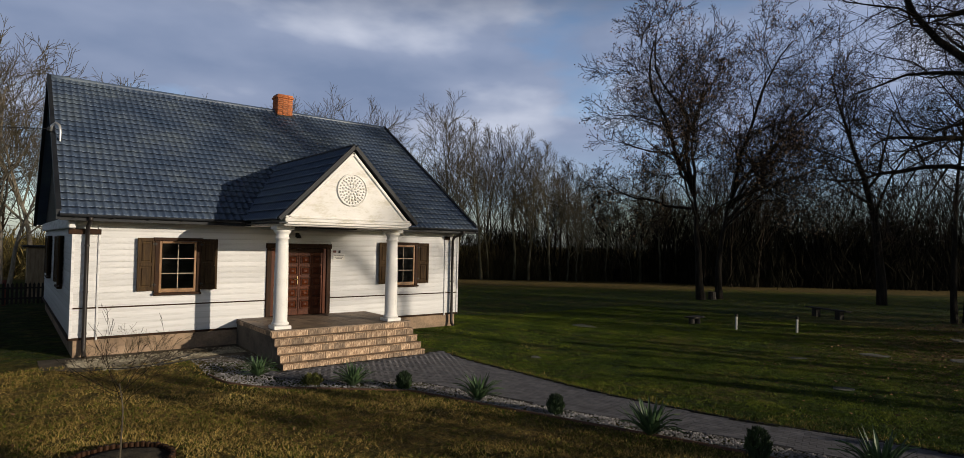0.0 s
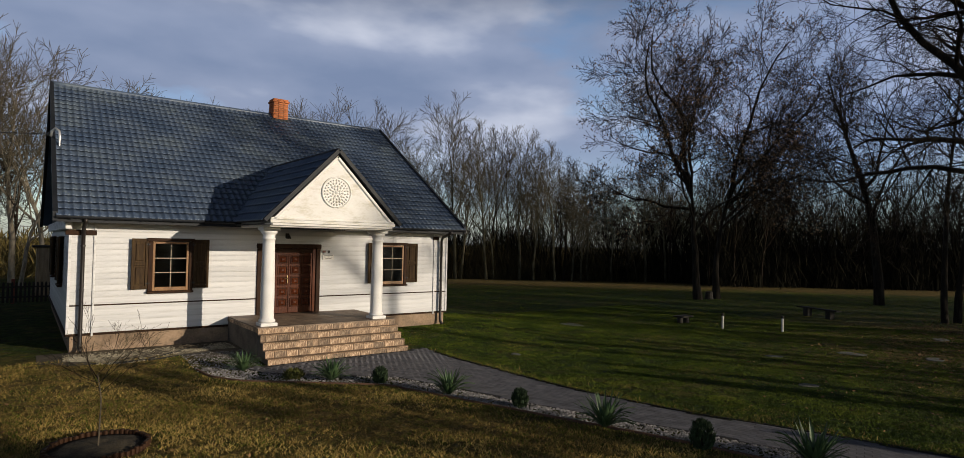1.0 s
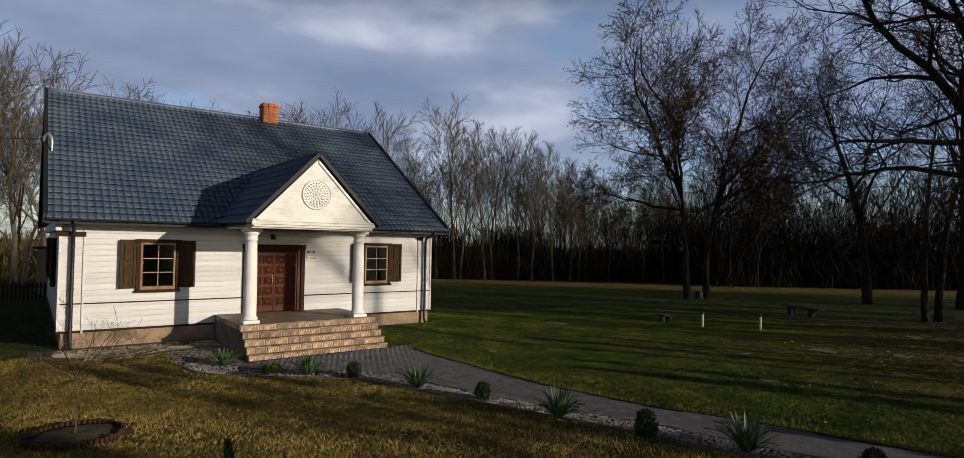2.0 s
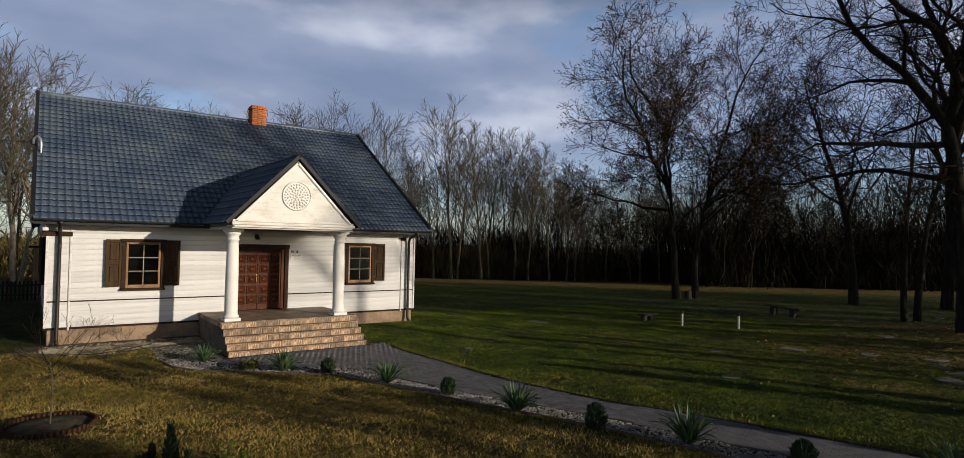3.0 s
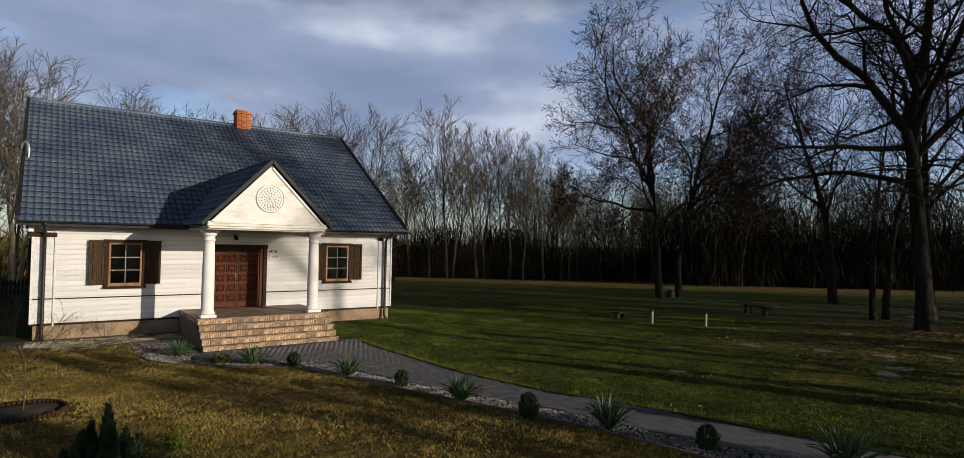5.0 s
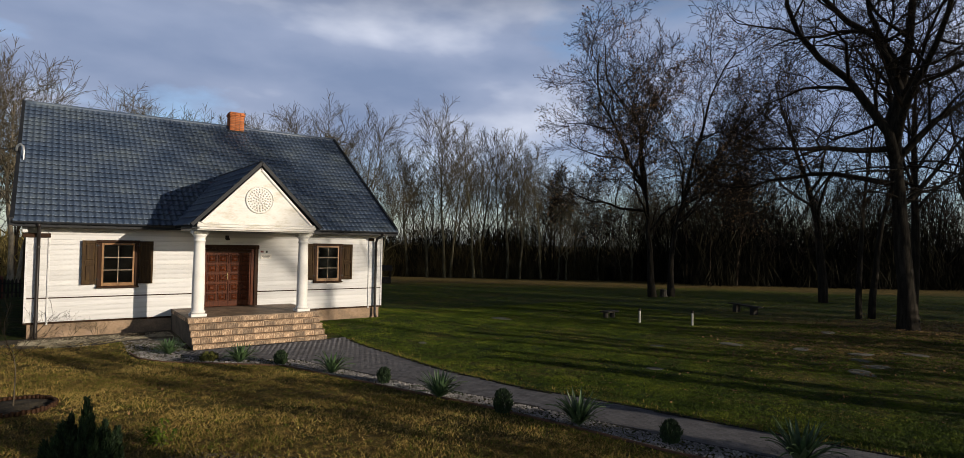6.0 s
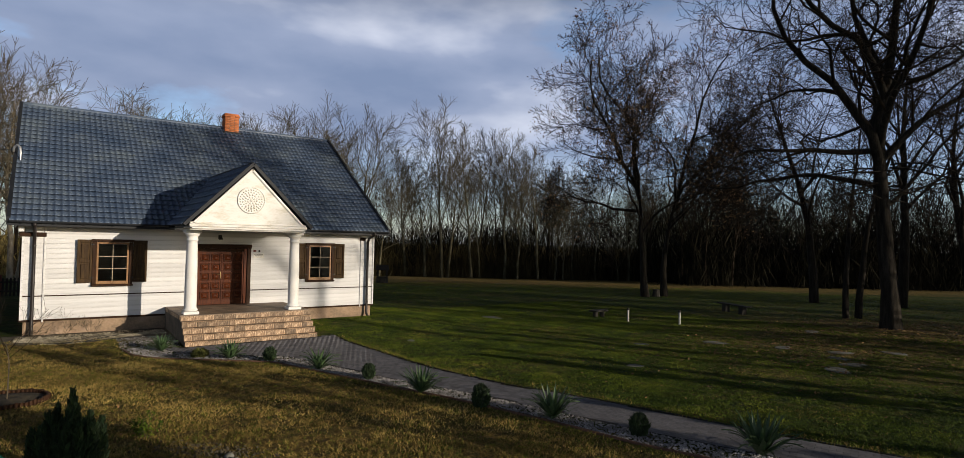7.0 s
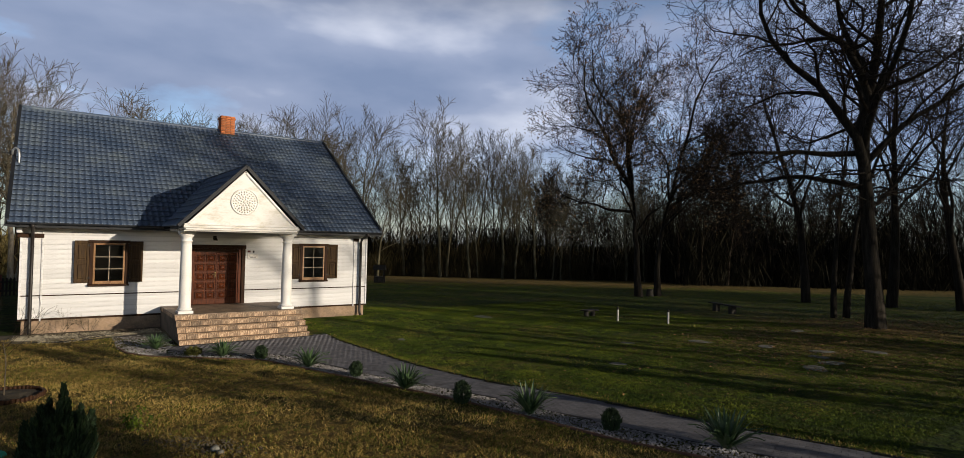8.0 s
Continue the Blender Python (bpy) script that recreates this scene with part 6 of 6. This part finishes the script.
# flat stones let into the lawn, and loose rocks
def flat_stone(x, y, w, d, seed):
    r = np.random.default_rng(seed)
    n = 9
    a = np.sort(r.uniform(0, 2 * np.pi, n)) * 0.3 + np.arange(n) * 2 * np.pi / n * 0.7
    pr = [(w / 2 * math.cos(q) * r.uniform(0.8, 1.1), d / 2 * math.sin(q) * r.uniform(0.8, 1.1)) for q in a]
    vs = [(px, py, -0.08) for px, py in pr] + [(px, py, 0.01) for px, py in pr] + [(px * 0.85, py * 0.85, 0.022) for px, py in pr]
    fs = [(i, (i + 1) % n, n + (i + 1) % n, n + i) for i in range(n)] + [(n + i, n + (i + 1) % n, 2 * n + (i + 1) % n, 2 * n + i) for i in range(n)] + [tuple(range(2 * n, 3 * n))]
    ob = tagged(new("flat_stone", Geo().face_list(vs, fs).mesh("flat_stone", M_STONE)), "flat grey stone lying in the lawn", "stone", "stones in the lawn")
    ob.location = (x, y, gz(x, y))
    ob.rotation_euler = (0, 0, r.uniform(0, 6))


for k, (x, y, w, d) in enumerate(((16.3, -1.6, 1.3, 0.7), (13.3, -11.85, 0.48, 0.32), (19.0, -10.6, 0.9, 0.6), (20.0, -12.4, 0.7, 0.5), (17.6, -15.1, 0.95, 0.7), (20.6, -13.9, 0.8, 0.5), (18.8, -15.0, 0.9, 0.5), (19.5, -14.3, 0.7, 0.5), (22.0, -14.9, 0.8, 0.5), (16.5, -9.5, 0.5, 0.35), (34.9, -10.0, 0.6, 0.3), (24.0, -11.5, 0.8, 0.5), (10.2, -5.3, 0.35, 0.25))):
    flat_stone(x, y, w, d, 500 + k)
for k, (x, y, s) in enumerate(((2.76, -13.08, 0.07), (2.80, -13.26, 0.055))):
    bm = bmesh.new()
    bmesh.ops.create_icosphere(bm, subdivisions=2, radius=s)
    for p in bm.verts:
        p.co *= 1 + 0.2 * noise.noise(p.co * 18 + Vector((k * 7, 0, 0)))
        p.co.z *= 0.75
    g = Geo()
    g.bm(bm)
    ob = tagged(new("rock", g.mesh("rock", M_STONE, True)), "small whitish rock in the grass", "stone")
    ob.location = (x, y, gz(x, y) + s * 0.4)

# ---- fence and shed behind the house ----
FY = 16.3
fence = thing("fence", "dark picket fence behind the house", "fence")
pk = Geo().face_list([(-0.045, -0.012, 0.05), (0.045, -0.012, 0.05), (0.045, -0.012, 0.92), (0, -0.012, 1.0), (-0.045, -0.012, 0.92), (-0.045, 0.012, 0.05), (0.045, 0.012, 0.05), (0.045, 0.012, 0.92), (0, 0.012, 1.0), (-0.045, 0.012, 0.92)], [(0, 1, 2, 3, 4), (9, 8, 7, 6, 5), (0, 5, 6, 1), (1, 6, 7, 2), (2, 7, 8, 3), (3, 8, 9, 4), (4, 9, 5, 0)]).mesh("picket", M_FENCE)
for x in np.arange(-9, 3.0, 0.155):
    o = part("picket", pk, M_FENCE, fence)
    o.location = (x, FY, gz(x, FY))
for z in (0.28, 0.74):
    part("rail", box_geo(-9.1, 3.1, FY + 0.014, FY + 0.055, gz(-2, FY) + z, gz(-2, FY) + z + 0.07), M_FENCE, fence)
for x in (-8.5, -5.0, -1.22, 1.9):
    part("fence_post", box_geo(x - 0.07, x + 0.07, FY + 0.057, FY + 0.19, -0.1, gz(x, FY) + 1.12, b=0.01), M_FENCEPOST, fence, "dark red fence post")
shed = thing("shed", "weathered brown board shed with a flat roof", "shed")
SHX, SHY = -0.28, 22.0
for k in range(16):
    part("board", box_geo(SHX + k * 0.155, SHX + k * 0.155 + 0.148, SHY, SHY + 0.03, -0.15, 2.45), M_SHEDWOOD, shed)
for k in range(14):
    part("board", box_geo(SHX - 0.032, SHX - 0.002, SHY + k * 0.155, SHY + k * 0.155 + 0.148, -0.15, 2.45), M_SHEDWOOD, shed)
part("shed_wall", box_geo(SHX + 2.45, SHX + 2.48, SHY + 0.032, SHY + 2.2, -0.15, 2.45), M_SHEDWOOD, shed)
part("shed_roof", box_geo(SHX - 0.25, SHX + 2.7, SHY - 0.25, SHY + 2.4, 2.452, 2.56, b=0.02), M_GREYWOOD, shed)

# ---- grass ----


def blades(name, label, x, y, height, width, mat):
    """Single blades of one triangle each, leaning at random."""
    n = len(x)
    z = ground_z(x, y)
    a = srng.uniform(0, 2 * np.pi, n)
    h = height * srng.uniform(0.4, 1.3, n)
    w = width * srng.uniform(0.6, 1.4, n)
    lx, ly = srng.normal(0, 0.75, n) * h, srng.normal(0, 0.75, n) * h
    c, s = np.cos(a) * w, np.sin(a) * w
    V = np.stack([np.stack([x - c, y - s, z - 0.004], 1), np.stack([x + c, y + s, z - 0.004], 1), np.stack([x + lx, y + ly, z + h], 1)], 1).reshape(-1, 3)
    return tagged(new(name, raw_mesh(name, V, np.arange(3 * n).reshape(-1, 3), mat)), label, "grass", kind="stuff")


def mottle(x, y, size, seed):
    """Smooth random patches from 0 to 1, about the given size across."""
    grid = np.random.default_rng(seed).uniform(0, 1, (256, 256))
    px, py = x / size + 500, y / size + 500
    i, j = np.floor(px).astype(int), np.floor(py).astype(int)
    f, g = smooth01(px - i), smooth01(py - j)
    a, b, c, d = (grid[(i + p) % 256, (j + q) % 256] for p, q in ((0, 0), (1, 0), (0, 1), (1, 1)))
    return (a * (1 - f) + b * f) * (1 - g) + (c * (1 - f) + d * f) * g


def tufted(x, y):
    """Keeps the blades that stand in tufts and thins out the worn spots between them."""
    m = 0.55 * mottle(x, y, 0.16, 1) + 0.45 * mottle(x, y, 0.55, 2) + 0.35 * (mottle(x, y, 2.2, 3) - 0.5)
    keep = srng.uniform(0, 1, len(x)) < np.clip(2.3 * (m - 0.22), 0.15, 1)
    return x[keep], y[keep]


def on_lawn(x, y):
    house_ = (x > -0.05) & (x < 11.45) & (y > -0.1) & (y < 12.3)
    porch_ = (x > 3.7) & (x < 7.8) & (y > -3.65) & (y < 0.1)
    yc = np.clip(y, -26, -3)
    way = (y < -3.0) & (x > bed_x(yc) - 0.02) & (x < path_r(yc) + 0.06)
    strip = (x > -0.1) & (x < 3.75) & (y > -1.55) & (y < 0)
    ring_ = np.hypot(x - RING[0], y - RING[1]) < 0.68
    return ~(house_ | porch_ | way | strip | ring_)


def lawn_points(n, x0, x1, y0, y1):
    x, y = srng.uniform(x0, x1, n), srng.uniform(y0, y1, n)
    m = on_lawn(x, y)
    return tufted(x[m], y[m])


x, y = lawn_points(700000, -6, 10, -20, -1)
fade = np.minimum(np.minimum(x + 6, y + 20) / 3, 1)
m = (x < bed_x(np.clip(y, -26, -3))) & (srng.uniform(0, 1, len(x)) < fade) & (srng.uniform(0, 1, len(x)) < np.where(y < -5, 1, 0.6))
x, y = x[m], y[m]
g = srng.uniform(0, 1, len(x)) < dryness(x, y) - 0.12
blades("dry_grass", "short straw-coloured winter grass", x[g], y[g], 0.046, 0.0068, M_DRYBLADE)
blades("grass", "short green winter grass", x[~g], y[~g], 0.036, 0.0060, M_BLADE)
x, y = lawn_points(640000, 5.5, 26, -19, 3)
m = x > path_r(np.clip(y, -26, -3)) - 0.1
m |= y > -2.9
x, y = x[m], y[m]
g = srng.uniform(0, 1, len(x)) < 0.03 + 0.25 * (mottle(x, y, 1.4, 5) > 0.78)
blades("grass", "dark green lawn grass", x[~g], y[~g], 0.034, 0.0080, M_BLADE)
blades("dry_grass", "dead blades in the green lawn", x[g], y[g], 0.026, 0.0065, M_DRYBLADE)
x, y = lawn_points(170000, 8, 52, -22, 34)
m = ((x > 26) | (y > 3)) & (0.6 * x + 0.8 * y < 38) & (x > 11.6)
x, y = x[m], y[m]
blades("grass", "rough grass of the far meadow", x, y, 0.045, 0.014, M_BLADE)
# tufts that lean over the path's edge
y = srng.uniform(-20, -3.8, 9000)
x = path_r(y) + 0.02 + srng.exponential(0.10, 9000)
blades("edge_grass", "longer tufts along the path's edge", x[::3], y[::3], 0.07, 0.007, M_DRYBLADE)
blades("edge_grass", "green tufts along the path's edge", x[1::2], y[1::2], 0.08, 0.008, M_BLADE)
x = srng.normal(25, 5.0, 8000)
y = srng.normal(-13.2, 2.4, 8000)
m = on_lawn(x, y)
x, y = x[m], y[m]
P = np.stack([x, y, ground_z(x, y) + 0.04], 1)
tagged(new("fallen_leaves", scatter_leaves("fallen_leaves", P, 0.042, srng, M_DRYLEAF, True)), "brown fallen leaves round the great tree", "leaves", kind="stuff")
x, y = lawn_points(1400, -6, 9, -16, -2)
m = x < bed_x(np.clip(y, -26, -3))
P = np.stack([x[m], y[m], ground_z(x[m], y[m]) + 0.025], 1)
tagged(new("fallen_leaves", scatter_leaves("fallen_leaves", P, 0.035, srng, M_DRYLEAF, True)), "small dead leaves on the dry grass", "leaves", kind="stuff")
# weeds, turned soil and a scrap of plastic near the cypress
weed = thing("weed", "low leafy weed gone to seed in the lawn", "weed", at=ground_at(1.9, -11.35, 0.01))
t = Tree(611, 0.002)
for j in range(16):
    a = srng.uniform(0, 2 * np.pi)
    t.limb((0.16 * math.cos(a) * srng.uniform(0, 1.4), 0.16 * math.sin(a) * srng.uniform(0, 1.4), 0), (0.3 * math.cos(a), 0.3 * math.sin(a), 1), srng.uniform(0.14, 0.34), 0.004, 0, [(4, 0.12, 0, 3, 0.3, 0.4, 35), (2, 0.1, 0, 0, 0, 0, 0)], 0.4)
V, F = t.arrays((0, 1), (4, 3))
part("stems", raw_mesh("stems", V, F, M_SOIL), M_SOIL, weed)
pts_ = np.concatenate([P for P, R, o in t.lines])
part("leaves", scatter_leaves("leaves", pts_[t.r.integers(0, len(pts_), 420)] + t.r.normal(0, 0.02, (420, 3)), 0.028, t.r, M_BLADE), M_BLADE, weed)
x = srng.normal(0, 1, 420)
y = srng.normal(0, 1, 420)
px, py = 2.62 + 0.34 * x + 0.10 * y, -12.75 - 0.36 * x + 0.14 * y
pebbles("soil_clods", "turned brown soil in the lawn", np.stack([px, py, ground_z(px, py) + 0.012], 1), 0.022, M_SOIL, "soil")
g = Geo()
for k in range(8):
    for j in range(9):
        a, b = 2 * math.pi * j / 8, k / 7
        q = 0.17 * (1 - 0.85 * b) * (1 + 0.18 * math.sin(3 * a + 5 * b))
        g.v.append((q * math.cos(a), q * math.sin(a), 0.13 * math.sin(b * 1.5) * (1 + 0.2 * math.sin(4 * a + k))))
for k in range(7):
    for j in range(8):
        i = k * 9 + j
        g.f.append((i, i + 1, i + 10, i + 9))
scrap = tagged(new("plastic_sheet", g.mesh("plastic_sheet", M_TEAL)), "crumpled scrap of teal plastic sheet on the grass", "plastic sheet")
scrap.location = ground_at(0.06, -11.75, 0.005)
# dark edging cords round the gravel at the wall
for k, row in enumerate((((0.35, -1.72), (0.9, -1.84), (1.6, -1.80), (2.3, -1.66), (3.0, -1.60)), ((1.55, -1.78), (1.9, -1.45), (2.25, -1.2), (2.5, -0.95), (2.95, -0.72)))):
    pr = np.array(row)
    tt = np.linspace(0, len(pr) - 1, 25)
    xs_, ys_ = np.interp(tt, range(len(pr)), pr[:, 0]), np.interp(tt, range(len(pr)), pr[:, 1]) + 0.03 * np.sin(tt * 5)
    tagged(new("bed_edging_strip", Geo().tube(np.stack([xs_, ys_, ground_z(xs_, ys_) + 0.015], 1), 0.022, 6).mesh("bed_edging_strip", M_IRON)), "black plastic edging strip round the gravel", "edging")
x, y = srng.normal(2.75, 0.16, 260), srng.normal(-0.75, 0.14, 260)
tagged(new("leaf_pile", scatter_leaves("leaf_pile", np.stack([x, y, ground_z(x, y) + srng.uniform(0.01, 0.07, 260)], 1), 0.05, srng, M_SOIL, True)), "small heap of dark dead leaves by the wall", "leaves", kind="stuff")

# ---- pieces: boards, step tiles, pavers ----
board_me = Geo().face_list([(0, -0.026, 0), (1, -0.026, 0), (1, -0.013, 0.150), (0, -0.013, 0.150), (0, -0.002, 0), (1, -0.002, 0), (1, -0.002, 0.150), (0, -0.002, 0.150)], [(0, 1, 2, 3), (0, 4, 5, 1), (3, 2, 6, 7), (0, 3, 7, 4), (1, 5, 6, 2)]).mesh("board", M_BOARD)
rng = np.random.default_rng(9)
holes = [(WIN_L[0] - 0.001, WIN_L[1] + 0.001, WIN_L[2], WIN_L[3]), (WIN_R[0] - 0.001, WIN_R[1] + 0.001, WIN_R[2], WIN_R[3]), (DOOR[0] - 0.001, DOOR[1] + 0.001, 0.0, DOOR[3])]
BH = 0.152
z = PLINTH_Z + 0.024
while z < 3.42:
    h = min(BH, 3.43 - z)
    for a, b in ((0.034, 0.502), (0.548, 10.777), (10.823, 11.314)):
        cuts = [(a, b)]
        for hx0, hx1, hz0, hz1 in holes:
            if z < hz1 - 0.01 and z + h > hz0 + 0.01:
                cuts = [c for x0, x1 in cuts for c in ((x0, min(x1, hx0)), (max(x0, hx1), x1)) if c[1] - c[0] > 0.02]
        for x0, x1 in cuts:
            o = part("board", board_me, M_BOARD, front_wall)
            o.location = (x0, rng.uniform(-0.003, 0.003), z)
            o.scale = (x1 - x0, 1, (h - rng.uniform(0.006, 0.020)) / 0.150)
    cuts = [(0.02, D - 0.02)]
    for a, b in SIDE_WINS:
        if z < 3.08 - 0.01 and z + h > 1.61:
            cuts = [c for y0, y1 in cuts for c in ((y0, min(y1, a)), (max(y0, b), y1)) if c[1] - c[0] > 0.02]
    if z < 3.2:
        for y0, y1 in cuts:
            o = part("board", board_me, M_BOARD, side_wall)
            o.location = (y0, rng.uniform(-0.003, 0.003), z)
            o.scale = (y1 - y0, 1, (h - rng.uniform(0.006, 0.020)) / 0.150)
    z += BH

tile_me = box_geo(0, 1, -0.010, 0.010, 0, 0.138, b=0.003).mesh("tile", M_TILE)
nose_me = box_geo(0, 1, -0.014, 0.19, 0, 0.022, b=0.004).mesh("tread_tile", M_TILE)
for k in range(NSTEP):
    y = PORCH_Y - RUN * k
    ztop = PORCH_Z - RISE * k
    owner = porch if k == 0 else step_objs[k - 1]
    x = PORCH_X0 + 0.004
    first = rng.uniform(0.12, 0.26)
    while x < PORCH_X1 - 0.03:
        w = min(first if x < PORCH_X0 + 0.01 else rng.choice([0.15, 0.30, 0.30, 0.33]), PORCH_X1 - 0.004 - x)
        o = part("tile", tile_me, M_TILE, owner)
        o.location = (x + 0.002, y, ztop - 0.165)
        o.scale = (w - 0.010, 1, 1)
        x += w
    if k:
        x = PORCH_X0 + 0.004
        while x < PORCH_X1 - 0.03:
            w = min(0.30, PORCH_X1 - 0.004 - x)
            o = part("tread_tile", nose_me, M_TILE, owner)
            o.location = (x + 0.002, y - 0.008, ztop - 0.022)
            o.scale = (w - 0.005, 1, 1)
            x += w
# edge tiles along the platform's shaded side
for j in range(9):
    o = part("tile", tile_me, M_TILE, porch)
    o.location = (PORCH_X0 - 0.011, PORCH_Y + 0.02 + j * 0.30, PORCH_Z - 0.13)
    o.rotation_euler = (0, 0, math.pi / 2)
    o.scale = (0.29, 1, 0.7)

# pavers
paver_me = box_geo(-0.0968, 0.0968, -0.0468, 0.0468, 0, 0.014, b=0.002).mesh("paver", M_PAVER)
spots = []
# courses run along the path, half a block out of step
LAY = math.atan2(-0.94, 0.34)
ld, lc = (math.cos(LAY), math.sin(LAY)), (-math.sin(LAY), math.cos(LAY))
for r in range(-160, 161):
    for q in range(-140, 141):
        a, c = 0.2 * q + (0.1 if r % 2 else 0), 0.1 * r
        x, y = 8.5 + ld[0] * a + lc[0] * c, -13.0 + ld[1] * a + lc[1] * c
        if not (-24.5 < y < -3.50 and path_l(y) + 0.05 < x < path_r(y) - 0.03):
            continue
        if y > PORCH_Y - RUN * 4 - 0.12 and PORCH_X0 - 0.12 < x < PORCH_X1 + 0.12:
            continue
        spots.append((x, y))
spots = np.array(spots)
near = np.argsort(np.hypot(spots[:, 0] - 9.2, spots[:, 1] + 15.2))
keep = near[:300]
rest = near[300:]
hz = ground_z(spots[:, 0], spots[:, 1])
jit = rng.uniform(-0.0012, 0.0012, len(spots))
for i in keep:
    o = part("paver", paver_me, M_PAVER, pavement)
    o.location = (spots[i, 0], spots[i, 1], hz[i] + 0.005 + jit[i])
    o.rotation_euler = (rng.uniform(-0.005, 0.005), rng.uniform(-0.005, 0.005), LAY + rng.uniform(-0.015, 0.015))
tv = np.array([p.co for p in paver_me.vertices]) @ np.array([[ld[0], ld[1], 0], [lc[0], lc[1], 0], [0, 0, 1]])
tf = [tuple(p.vertices) for p in paver_me.polygons]
V = (tv[None] + np.stack([spots[rest, 0], spots[rest, 1], hz[rest] + 0.005 + jit[rest]], 1)[:, None, :]).reshape(-1, 3)
tri = np.array([(f[0], f[k], f[k + 1]) for f in tf for k in range(1, len(f) - 1)])
F = (tri[None] + (np.arange(len(rest)) * len(tv))[:, None, None]).reshape(-1, 3)
tagged(part("pavers", raw_mesh("pavers", V, F, M_PAVER_FAR, flat=True), M_PAVER_FAR, pavement), "grey block pavers", kind="stuff")
